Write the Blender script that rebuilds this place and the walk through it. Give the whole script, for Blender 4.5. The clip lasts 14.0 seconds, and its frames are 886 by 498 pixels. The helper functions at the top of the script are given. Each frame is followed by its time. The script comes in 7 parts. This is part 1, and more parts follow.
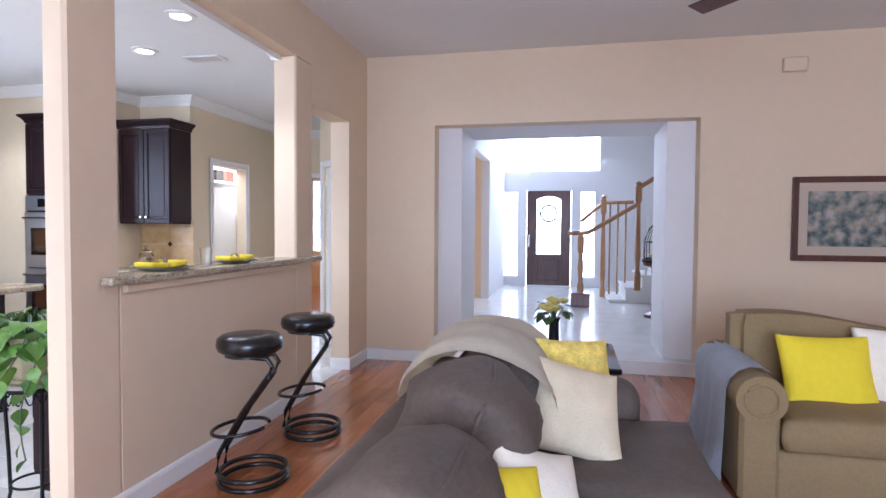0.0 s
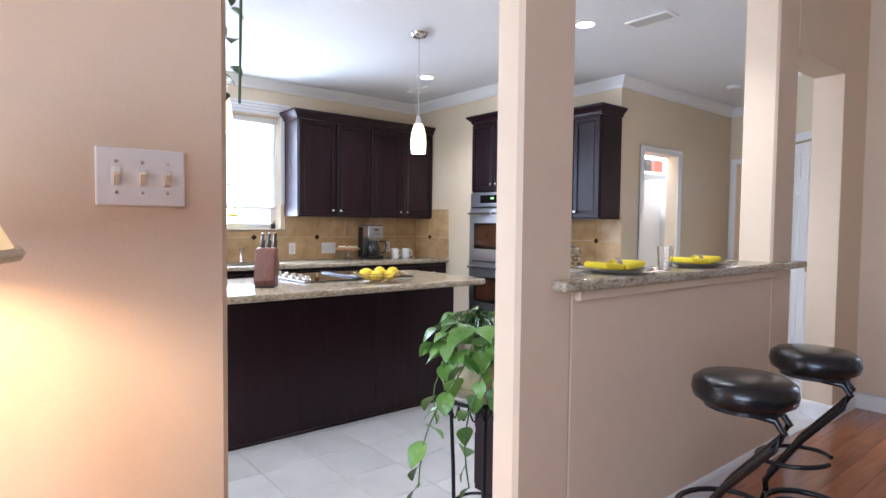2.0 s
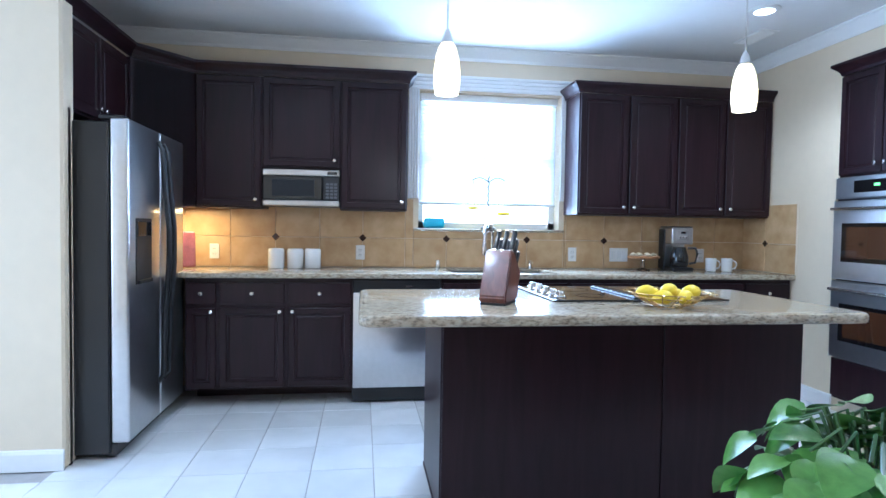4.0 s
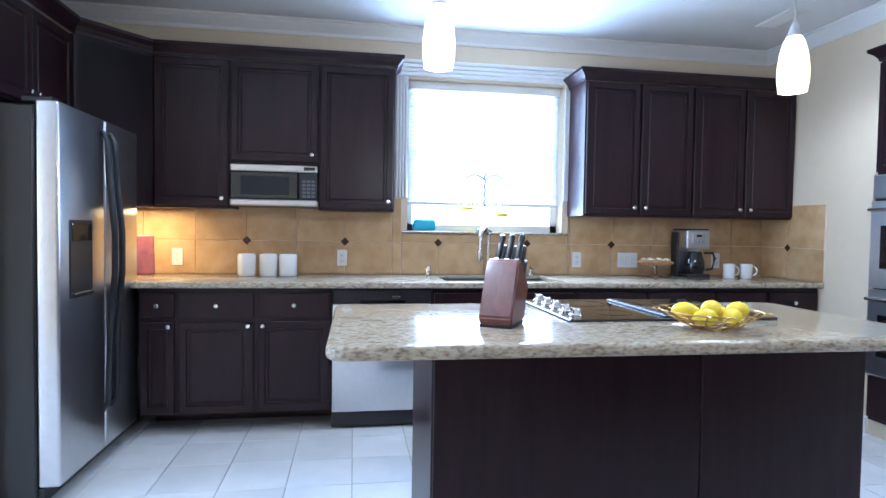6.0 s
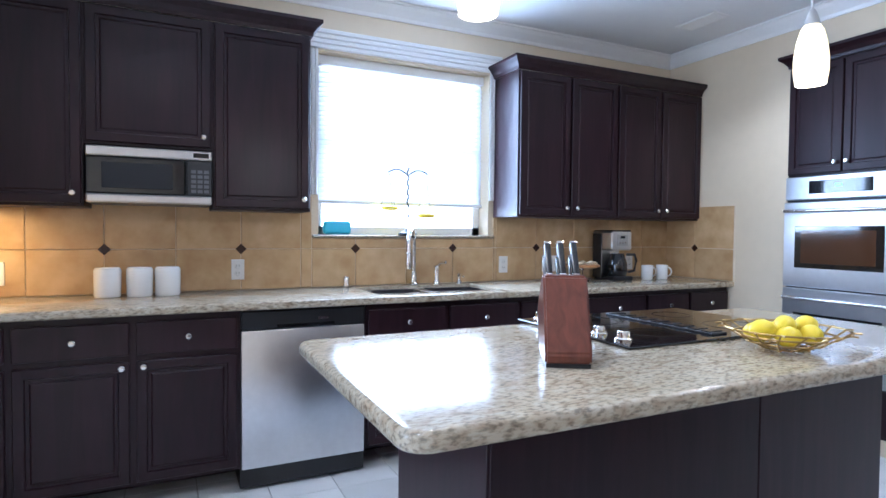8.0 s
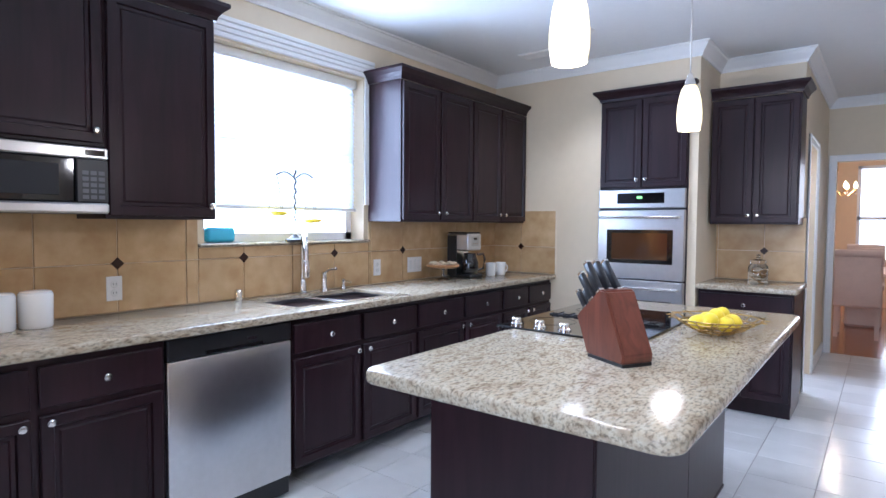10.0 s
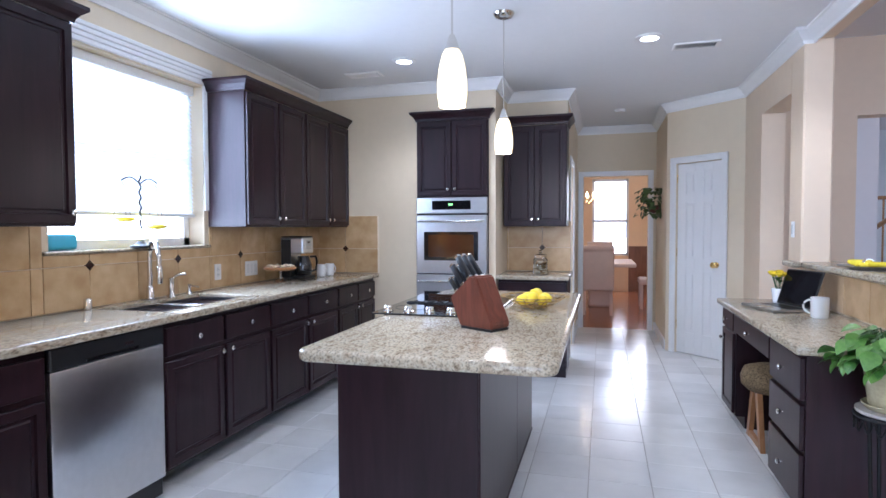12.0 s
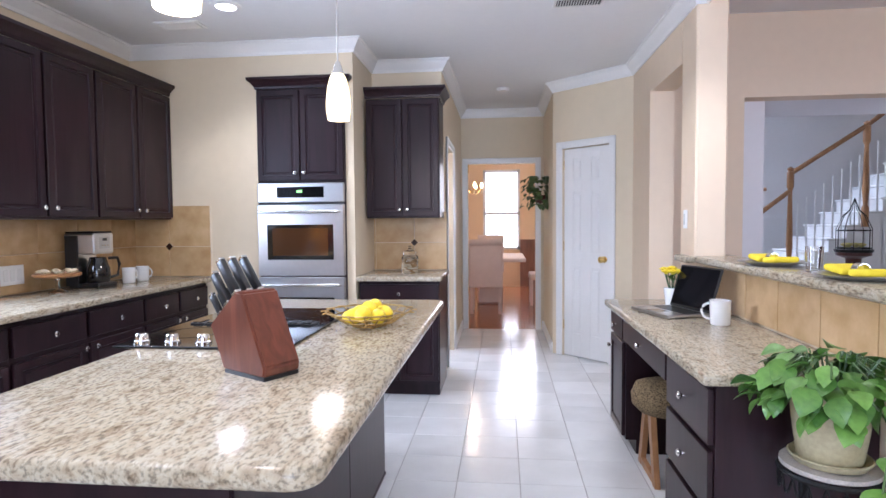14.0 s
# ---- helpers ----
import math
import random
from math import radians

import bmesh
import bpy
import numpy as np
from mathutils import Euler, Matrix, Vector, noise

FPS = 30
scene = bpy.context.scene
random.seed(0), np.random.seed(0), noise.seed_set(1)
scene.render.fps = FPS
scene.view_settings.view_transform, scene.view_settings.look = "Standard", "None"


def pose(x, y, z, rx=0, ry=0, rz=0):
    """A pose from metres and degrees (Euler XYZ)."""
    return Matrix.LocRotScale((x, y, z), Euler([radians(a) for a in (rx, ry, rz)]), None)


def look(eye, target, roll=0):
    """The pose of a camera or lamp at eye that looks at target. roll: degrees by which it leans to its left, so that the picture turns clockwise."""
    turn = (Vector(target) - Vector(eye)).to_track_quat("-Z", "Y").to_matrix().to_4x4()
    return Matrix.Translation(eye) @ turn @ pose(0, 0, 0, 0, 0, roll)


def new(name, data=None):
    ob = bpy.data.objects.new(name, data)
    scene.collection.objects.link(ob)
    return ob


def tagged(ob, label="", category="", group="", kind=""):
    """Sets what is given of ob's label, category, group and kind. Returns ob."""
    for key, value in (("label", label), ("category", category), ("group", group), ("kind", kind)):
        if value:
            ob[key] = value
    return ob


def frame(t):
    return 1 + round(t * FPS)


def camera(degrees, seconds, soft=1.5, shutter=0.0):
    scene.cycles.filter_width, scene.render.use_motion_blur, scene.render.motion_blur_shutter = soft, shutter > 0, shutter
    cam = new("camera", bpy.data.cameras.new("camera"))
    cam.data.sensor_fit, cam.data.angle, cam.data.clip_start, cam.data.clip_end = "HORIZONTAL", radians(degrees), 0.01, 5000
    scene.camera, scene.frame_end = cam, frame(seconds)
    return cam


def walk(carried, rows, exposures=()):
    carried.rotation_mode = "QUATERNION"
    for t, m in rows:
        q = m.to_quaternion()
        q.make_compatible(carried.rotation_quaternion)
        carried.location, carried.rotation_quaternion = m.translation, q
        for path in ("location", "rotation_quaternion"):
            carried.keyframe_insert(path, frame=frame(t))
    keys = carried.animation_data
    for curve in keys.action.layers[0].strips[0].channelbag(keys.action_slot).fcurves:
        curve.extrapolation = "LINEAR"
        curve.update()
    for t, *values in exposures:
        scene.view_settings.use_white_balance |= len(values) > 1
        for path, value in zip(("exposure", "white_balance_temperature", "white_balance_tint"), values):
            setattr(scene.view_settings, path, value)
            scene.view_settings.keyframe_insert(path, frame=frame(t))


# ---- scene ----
cam = camera(75.6, 14.0)
PATH = [
    (0, (1.886, 0.3, 1.324), (1.462, 2.253, 1.253), 0.4),
    (0.5, (1.79, 0.342, 1.336), (0.954, 2.158, 1.259), 0.7),
    (1, (1.61, 0.462, 1.322), (0.467, 2.102, 1.241), 0.8),
    (1.5, (1.408, 0.631, 1.299), (0.061, 2.106, 1.216), 0.7),
    (2, (1.184, 0.88, 1.288), (-0.365, 2.143, 1.202), 0.6),
    (2.5, (0.925, 1.102, 1.295), (-0.753, 2.186, 1.206), 0.8),
    (3, (0.666, 1.346, 1.272), (-1.142, 2.198, 1.19), 0.8),
    (3.5, (0.556, 1.51, 1.214), (-1.382, 1.999, 1.151), 0.8),
    (4, (0.307, 1.612, 1.228), (-1.672, 1.891, 1.156), 0.9),
    (6.5, (-0.245, 1.676, 1.244), (-2.215, 2.013, 1.182), 0.9),
    (7, (-0.426, 1.626, 1.268), (-2.362, 2.124, 1.207), 0.8),
    (7.5, (-0.666, 1.428, 1.272), (-2.547, 2.106, 1.22), 0.8),
    (8, (-0.842, 1.254, 1.249), (-2.646, 2.116, 1.19), 0.5),
    (10.5, (-1.464, 0.24, 1.353), (-2.505, 1.945, 1.27), 0.3),
    (11, (-1.487, 0.057, 1.339), (-2.359, 1.855, 1.265), 0.1),
    (11.5, (-1.508, -0.106, 1.357), (-2.233, 1.757, 1.283), 0.1),
    (12, (-1.57, -0.163, 1.338), (-2.108, 1.761, 1.265), -0.2),
    (12.5, (-1.593, -0.134, 1.337), (-1.929, 1.836, 1.255), -0.3),
    (13, (-1.557, 0.063, 1.328), (-1.775, 2.049, 1.238), -0.4),
    (13.5, (-1.474, 0.366, 1.33), (-1.682, 2.353, 1.238), -0.4),
    (14, (-1.399, 0.721, 1.317), (-1.607, 2.708, 1.222), -0.5),
]
EXPOSURES = [(0, 0.40, 5400, 18), (0.5, 0.38, 5050, 16), (1.0, 0.22, 5350, 14), (2.0, 0.22, 5500, 16), (3.0, 0.15, 4900, 10), (3.8, 0.20, 4500, 7),
             (6.5, 0.28, 4680, 11), (7.5, 0.18, 4780, 12), (8.0, 0.10, 4800, 13), (10.5, 0.06, 5050, 16), (12.5, 0.0, 5150, 17), (14.0, 0.32, 5400, 19)]
walk(cam, [(t, look(eye, target, roll)) for t, eye, target, roll in PATH], EXPOSURES)

# ---- world, lights, exposure ----
world = bpy.data.worlds.new("sky")
scene.world = world
world.use_nodes = True
wn = world.node_tree.nodes
sky = wn.new("ShaderNodeTexSky")
sky.sky_type = "NISHITA"
sky.sun_disc = False
sky.sun_elevation, sky.sun_rotation = radians(50), radians(200)
wn["Background"].inputs["Strength"].default_value = 0.12
world.node_tree.links.new(sky.outputs[0], wn["Background"].inputs["Color"])

sun = new("sun", bpy.data.lights.new("sun", "SUN"))
sun.data.energy, sun.data.angle, sun.data.color = 1.2, radians(12), (1, 0.95, 0.88)
sun.matrix_world = look((0, -8, 10), (0, 0, 0))


def area_lamp(name, at, to, sx, sy, watts, color):
    d = bpy.data.lights.new(name, "AREA")
    d.shape, d.size, d.size_y, d.energy, d.color = "RECTANGLE", sx, sy, watts, color
    o = new(name, d)
    o.matrix_world = look(at, to)
    return o


def point_lamp(name, at, watts, color, radius=0.05):
    d = bpy.data.lights.new(name, "POINT")
    d.energy, d.color, d.shadow_soft_size = watts, color, radius
    o = new(name, d)
    o.location = at
    return o


def spot_lamp(name, at, watts, color, size=130, radius=0.06):
    d = bpy.data.lights.new(name, "SPOT")
    d.energy, d.color, d.spot_size, d.spot_blend, d.shadow_soft_size = watts, color, radians(size), 0.6, radius
    o = new(name, d)
    o.location = at
    return o


DAY = (0.80, 0.90, 1.0)
WARM = (1.0, 0.86, 0.68)
area_lamp("daylight_kitchen_window", (-4.22, 2.6, 1.8), (0, 2.6, 1.5), 1.05, 1.0, 45, DAY)
area_lamp("daylight_breakfast_window", (-1.4, -2.95, 1.5), (-1.4, 3, 1.2), 2.2, 1.9, 85, DAY)
area_lamp("daylight_living_window", (2.6, -2.95, 1.6), (2.6, 4, 1.2), 3.0, 2.2, 190, DAY)
area_lamp("daylight_foyer_transom", (1.745, 12.45, 3.0), (1.745, 7, 0.5), 1.9, 1.2, 62, DAY)
area_lamp("daylight_dining_window", (-1.0, 12.2, 1.7), (-1.3, 8, 0.8), 1.0, 1.9, 32, (1.0, 0.93, 0.85))
CANS = [(-1.265, 4.10), (-3.09, 4.15), (-0.52, 3.52), (-3.0, 1.2), (-1.2, 0.9)]
for i, (cx, cy) in enumerate(CANS):
    spot_lamp("downlight_lamp", (cx, cy, 2.60), 30, (1.0, 0.95, 0.88))
PENDANTS = [(-2.125, 1.96), (-2.165, 3.37)]
for px, py in PENDANTS:
    point_lamp("pendant_bulb", (px, py, 1.72), 10, WARM, 0.05)
point_lamp("table_lamp_bulb", (0.24, 0.715, 1.34), 18, (1.0, 0.68, 0.36), 0.05)
point_lamp("chandelier_bulb", (-1.92, 9.6, 1.95), 25, (1.0, 0.72, 0.42), 0.1)
area_lamp("under_cabinet_lamp", (-4.0, 0.3, 1.34), (-4.0, 0.3, 0), 0.2, 0.5, 7.0, (1.0, 0.60, 0.2))

# ---- materials ----


def material(name, base, rough=0.5, metal=0.0, vary=0.0, scale=8.0, bump=0.0, bump_scale=60.0, coat=0.0, emit=None, strength=0.0, spec=0.5):
    """Principled with colour noise at two scales and a fine bump."""
    m = bpy.data.materials.new(name)
    m.use_nodes = True
    n, l = m.node_tree.nodes, m.node_tree.links
    p = n["Principled BSDF"]
    p.inputs["Base Color"].default_value = (*base, 1)
    p.inputs["Roughness"].default_value = rough
    p.inputs["Metallic"].default_value = metal
    p.inputs["Coat Weight"].default_value = coat
    p.inputs["Coat Roughness"].default_value = 0.08
    p.inputs["Specular IOR Level"].default_value = spec
    co = n.new("ShaderNodeTexCoord")
    if vary:
        a = n.new("ShaderNodeTexNoise")
        a.inputs["Scale"].default_value, a.inputs["Detail"].default_value = scale, 6
        b = n.new("ShaderNodeTexNoise")
        b.inputs["Scale"].default_value, b.inputs["Detail"].default_value = scale * 9, 4
        l.new(co.outputs["Object"], a.inputs["Vector"])
        l.new(co.outputs["Object"], b.inputs["Vector"])
        mx = n.new("ShaderNodeMath")
        mx.operation = "ADD"
        l.new(a.outputs[0], mx.inputs[0])
        l.new(b.outputs[0], mx.inputs[1])
        r = n.new("ShaderNodeMapRange")
        r.inputs["From Min"].default_value, r.inputs["From Max"].default_value = 0.6, 1.4
        r.inputs["To Min"].default_value, r.inputs["To Max"].default_value = 1 - vary, 1 + vary
        l.new(mx.outputs[0], r.inputs["Value"])
        v = n.new("ShaderNodeVectorMath")
        v.operation = "SCALE"
        v.inputs[0].default_value = base
        l.new(r.outputs[0], v.inputs["Scale"])
        l.new(v.outputs[0], p.inputs["Base Color"])
    if bump:
        t = n.new("ShaderNodeTexNoise")
        t.inputs["Scale"].default_value, t.inputs["Detail"].default_value = bump_scale, 5
        l.new(co.outputs["Object"], t.inputs["Vector"])
        u = n.new("ShaderNodeBump")
        u.inputs["Strength"].default_value, u.inputs["Distance"].default_value = bump, 0.004
        l.new(t.outputs[0], u.inputs["Height"])
        l.new(u.outputs[0], p.inputs["Normal"])
    if emit:
        p.inputs["Emission Color"].default_value = (*emit, 1)
        p.inputs["Emission Strength"].default_value = strength
    return m


def ramp_node(n, stops):
    r = n.new("ShaderNodeValToRGB")
    e = r.color_ramp.elements
    while len(e) < len(stops):
        e.new(0.5)
    for k, (pos, col) in zip(e, stops):
        k.position, k.color = pos, (*col, 1)
    return r


def granite(name):
    """Cream granite with brown, grey and black flecks drawn out along the slab."""
    m = material(name, (0.6, 0.55, 0.45), 0.14, coat=0.0, spec=0.42)
    n, l = m.node_tree.nodes, m.node_tree.links
    p = n["Principled BSDF"]
    co = n.new("ShaderNodeTexCoord")
    mp = n.new("ShaderNodeMapping")
    mp.inputs["Scale"].default_value = (1.0, 0.42, 1.0)
    mp.inputs["Rotation"].default_value = (0, 0, 0.5)
    l.new(co.outputs["Object"], mp.inputs["Vector"])
    big = n.new("ShaderNodeTexNoise")
    big.inputs["Scale"].default_value, big.inputs["Detail"].default_value, big.inputs["Distortion"].default_value = 38, 7, 0.6
    l.new(mp.outputs[0], big.inputs["Vector"])
    r1 = ramp_node(n, [(0.28, (0.26, 0.20, 0.13)), (0.40, (0.40, 0.33, 0.235)), (0.50, (0.47, 0.405, 0.295)), (0.62, (0.505, 0.45, 0.345)), (0.76, (0.38, 0.31, 0.21))])
    l.new(big.outputs[0], r1.inputs[0])
    fl = n.new("ShaderNodeTexNoise")
    fl.inputs["Scale"].default_value, fl.inputs["Detail"].default_value = 120, 5
    l.new(mp.outputs[0], fl.inputs["Vector"])
    r2 = ramp_node(n, [(0.34, (0.09, 0.085, 0.08)), (0.43, (0.50, 0.47, 0.42)), (0.53, (1, 1, 1)), (0.72, (1.0, 0.96, 0.88))])
    l.new(fl.outputs[0], r2.inputs[0])
    mul = n.new("ShaderNodeMix")
    mul.data_type, mul.blend_type = "RGBA", "MULTIPLY"
    mul.inputs[0].default_value = 0.56
    l.new(r1.outputs[0], mul.inputs[6])
    l.new(r2.outputs[0], mul.inputs[7])
    l.new(mul.outputs[2], p.inputs["Base Color"])
    return m


def wood(name, dark, light, rough=0.35, stretch=(1, 12, 12), scale=3.0, coat=0.0):
    m = material(name, light, rough, coat=coat)
    n, l = m.node_tree.nodes, m.node_tree.links
    p = n["Principled BSDF"]
    co = n.new("ShaderNodeTexCoord")
    mp = n.new("ShaderNodeMapping")
    mp.inputs["Scale"].default_value = stretch
    l.new(co.outputs["Object"], mp.inputs["Vector"])
    t = n.new("ShaderNodeTexNoise")
    t.inputs["Scale"].default_value, t.inputs["Detail"].default_value, t.inputs["Distortion"].default_value = scale, 8, 0.8
    l.new(mp.outputs[0], t.inputs["Vector"])
    r = ramp_node(n, [(0.3, dark), (0.7, light)])
    l.new(t.outputs[0], r.inputs[0])
    info = n.new("ShaderNodeObjectInfo")
    mr = n.new("ShaderNodeMapRange")
    mr.inputs["To Min"].default_value, mr.inputs["To Max"].default_value = 0.85, 1.15
    l.new(info.outputs["Random"], mr.inputs["Value"])
    v = n.new("ShaderNodeVectorMath")
    v.operation = "SCALE"
    l.new(r.outputs[0], v.inputs[0])
    l.new(mr.outputs[0], v.inputs["Scale"])
    l.new(v.outputs[0], p.inputs["Base Color"])
    b = n.new("ShaderNodeBump")
    b.inputs["Strength"].default_value, b.inputs["Distance"].default_value = 0.15, 0.002
    l.new(t.outputs[0], b.inputs["Height"])
    l.new(b.outputs[0], p.inputs["Normal"])
    return m


def tile_material(name, low, high, rough, scale=5.0, bump=0.1):
    """Ceramic tile: mottled, and each tile a little lighter or darker than the next."""
    m = material(name, low, rough, bump=bump, bump_scale=30)
    n, l = m.node_tree.nodes, m.node_tree.links
    p = n["Principled BSDF"]
    co = n.new("ShaderNodeTexCoord")
    info = n.new("ShaderNodeObjectInfo")
    add = n.new("ShaderNodeVectorMath")
    mulr = n.new("ShaderNodeMath")
    mulr.operation = "MULTIPLY"
    mulr.inputs[1].default_value = 40
    l.new(info.outputs["Random"], mulr.inputs[0])
    l.new(co.outputs["Object"], add.inputs[0])
    l.new(mulr.outputs[0], add.inputs[1])
    t = n.new("ShaderNodeTexNoise")
    t.inputs["Scale"].default_value, t.inputs["Detail"].default_value = scale, 7
    l.new(add.outputs[0], t.inputs["Vector"])
    r = ramp_node(n, [(0.3, low), (0.7, high)])
    l.new(t.outputs[0], r.inputs[0])
    mr = n.new("ShaderNodeMapRange")
    mr.inputs["To Min"].default_value, mr.inputs["To Max"].default_value = 0.93, 1.06
    l.new(info.outputs["Random"], mr.inputs["Value"])
    v = n.new("ShaderNodeVectorMath")
    v.operation = "SCALE"
    l.new(r.outputs[0], v.inputs[0])
    l.new(mr.outputs[0], v.inputs["Scale"])
    l.new(v.outputs[0], p.inputs["Base Color"])
    return m


def glass(name, tint=(1, 1, 1), rough=0.0):
    m = bpy.data.materials.new(name)
    m.use_nodes = True
    p = m.node_tree.nodes["Principled BSDF"]
    p.inputs["Base Color"].default_value = (*tint, 1)
    p.inputs["Transmission Weight"].default_value = 1.0
    p.inputs["Roughness"].default_value = rough
    p.inputs["IOR"].default_value = 1.45
    return m


def glow(name, color, strength):
    m = bpy.data.materials.new(name)
    m.use_nodes = True
    n = m.node_tree.nodes
    n.clear()
    e, o = n.new("ShaderNodeEmission"), n.new("ShaderNodeOutputMaterial")
    e.inputs[0].default_value, e.inputs[1].default_value = (*color, 1), strength
    m.node_tree.links.new(e.outputs[0], o.inputs[0])
    return m


M_WALL = material("cream_wall_paint", (0.72, 0.61, 0.44), 0.7, vary=0.03, scale=1.5, bump=0.12, bump_scale=140)
M_WALL_L = material("beige_wall_paint", (0.73, 0.585, 0.42), 0.7, vary=0.03, scale=1.5, bump=0.12, bump_scale=140)
M_WALL_F = material("pale_foyer_paint", (0.78, 0.76, 0.76), 0.7, vary=0.02, scale=1.5, bump=0.1, bump_scale=140)
M_WALL_D = material("peach_dining_paint", (0.80, 0.60, 0.38), 0.7, vary=0.03, scale=1.5, bump=0.1, bump_scale=140)
M_CEIL = material("white_ceiling_paint", (0.80, 0.80, 0.80), 0.85, vary=0.02, scale=2, bump=0.15, bump_scale=120)
M_TRIM = material("white_gloss_trim", (0.82, 0.81, 0.79), 0.32, vary=0.02, scale=5)
M_CAB = wood("espresso_stained_wood", (0.0125, 0.0050, 0.0072), (0.0240, 0.0095, 0.0130), 0.34, (9, 9, 1), 2.5)
M_CAB.node_tree.nodes["Principled BSDF"].inputs["Specular IOR Level"].default_value = 0.30
M_GRANITE = granite("cream_granite")
M_STEEL = material("brushed_stainless_steel", (0.62, 0.62, 0.63), 0.28, 1.0, vary=0.06, scale=3)
M_CHROME = material("satin_nickel", (0.72, 0.70, 0.67), 0.18, 1.0)
M_BLACKGLASS = material("black_glass", (0.006, 0.006, 0.007), 0.05, coat=0.5)
M_BLACK = material("black_plastic", (0.012, 0.012, 0.013), 0.35, vary=0.1)
M_IRON = material("black_wrought_iron", (0.012, 0.012, 0.012), 0.4, 0.6, vary=0.15, scale=40)
M_VINYL = material("black_vinyl", (0.010, 0.010, 0.011), 0.22, bump=0.1, bump_scale=90)
M_TILE_F = tile_material("white_floor_tile", (0.70, 0.70, 0.69), (0.80, 0.80, 0.79), 0.17, 4.0, 0.08)
M_GROUT_F = material("grey_grout", (0.42, 0.40, 0.38), 0.85, vary=0.1, scale=20)
M_TILE_B = tile_material("tan_backsplash_tile", (0.46, 0.29, 0.125), (0.62, 0.44, 0.235), 0.30, 9.0, 0.15)
M_GROUT_B = material("tan_grout", (0.74, 0.64, 0.48), 0.85, vary=0.08, scale=20)
M_DIAMOND = material("dark_brown_inset_tile", (0.035, 0.014, 0.009), 0.2, vary=0.2)
M_HARDWOOD = wood("red_brown_hardwood", (0.32, 0.105, 0.038), (0.47, 0.17, 0.066), 0.17, (9, 1, 9), 2.2, coat=0.3)
M_OAK = wood("honey_oak", (0.30, 0.14, 0.055), (0.46, 0.24, 0.10), 0.35, (6, 6, 1), 4)
M_CHERRY = wood("cherry_wood", (0.085, 0.025, 0.014), (0.16, 0.050, 0.028), 0.30, (8, 8, 1), 4, coat=0.15)
M_MAHOGANY = wood("dark_mahogany", (0.06, 0.018, 0.014), (0.11, 0.035, 0.025), 0.3, (8, 8, 1), 3)
M_YELLOW = material("bright_yellow", (0.86, 0.66, 0.015), 0.45, vary=0.06, scale=30, bump=0.1)
M_YELLOW_CLOTH = material("yellow_cloth", (0.84, 0.66, 0.02), 0.85, vary=0.06, scale=30, bump=0.3, bump_scale=300)
M_YELLOW_PATTERN = material("yellow_white_pattern_cloth", (0.80, 0.62, 0.14), 0.85, vary=0.5, scale=22, bump=0.3, bump_scale=300)
M_WHITE_CERAMIC = material("white_ceramic", (0.82, 0.82, 0.80), 0.15, coat=0.3)
M_SHADE = material("frosted_glass_shade", (0.9, 0.85, 0.7), 0.4, emit=(1.0, 0.74, 0.34), strength=1.7)
M_CAN = glow("downlight_glow", (1.0, 0.95, 0.86), 14.0)
M_DAYLIGHT = glow("bright_day", (0.86, 0.93, 1.0), 8.0)
M_DAYLIGHT_K = glow("kitchen_day", (0.90, 0.95, 1.0), 12.0)
M_DAYLIGHT_D = glow("soft_day", (0.90, 0.95, 1.0), 2.6)
M_GLASS = glass("window_glass")
M_SOFA = material("taupe_chenille", (0.108, 0.083, 0.068), 0.8, vary=0.25, scale=6, bump=0.4, bump_scale=250)
M_SOFA2 = material("olive_beige_chenille", (0.27, 0.19, 0.09), 0.85, vary=0.12, scale=6, bump=0.4, bump_scale=250)
M_THROW = material("cream_fleece", (0.86, 0.79, 0.66), 0.95, vary=0.08, scale=14, bump=0.6, bump_scale=120)
M_PILLOW = material("beige_pillow", (0.70, 0.60, 0.42), 0.9, vary=0.1, scale=14, bump=0.6, bump_scale=200)
M_LEAF = material("pothos_leaf", (0.085, 0.20, 0.032), 0.35, vary=0.35, scale=25, bump=0.2, bump_scale=40)
M_LEAF_D = material("ivy_leaf", (0.055, 0.10, 0.030), 0.5, vary=0.35, scale=25)

# ---- builders ----
ORIGIN = {}


def thing(name, at=(0, 0, 0), label="", category="", group="", kind=""):
    o = new(name)
    o.location = at
    o.empty_display_size = 0.1
    ORIGIN[o.name] = Vector(at)
    return tagged(o, label, category, group, kind)


def finish(name, bm, mat, smooth=0.0):
    bmesh.ops.recalc_face_normals(bm, faces=bm.faces)
    me = bpy.data.meshes.new(name)
    bm.to_mesh(me)
    bm.free()
    me.materials.append(mat)
    if smooth:
        for p in me.polygons:
            p.use_smooth = True
        me.set_sharp_from_angle(angle=radians(smooth))
    return new(name, me)


def part(name, bm, mat, parent, label="", smooth=0.0):
    """One mesh under a thing or a part; bm is given in world coordinates."""
    at = ORIGIN[parent.name]
    bm.transform(Matrix.Translation(-at))
    o = finish(name, bm, mat, smooth)
    o.parent = parent
    ORIGIN[o.name] = at
    return tagged(o, label)


def solo(name, bm, mat, label="", category="", group="", kind="", smooth=0.0, at=None):
    at = Vector(at) if at is not None else Vector((0, 0, 0))
    bm.transform(Matrix.Translation(-at))
    o = finish(name, bm, mat, smooth)
    o.location = at
    ORIGIN[o.name] = at
    return tagged(o, label, category, group, kind)


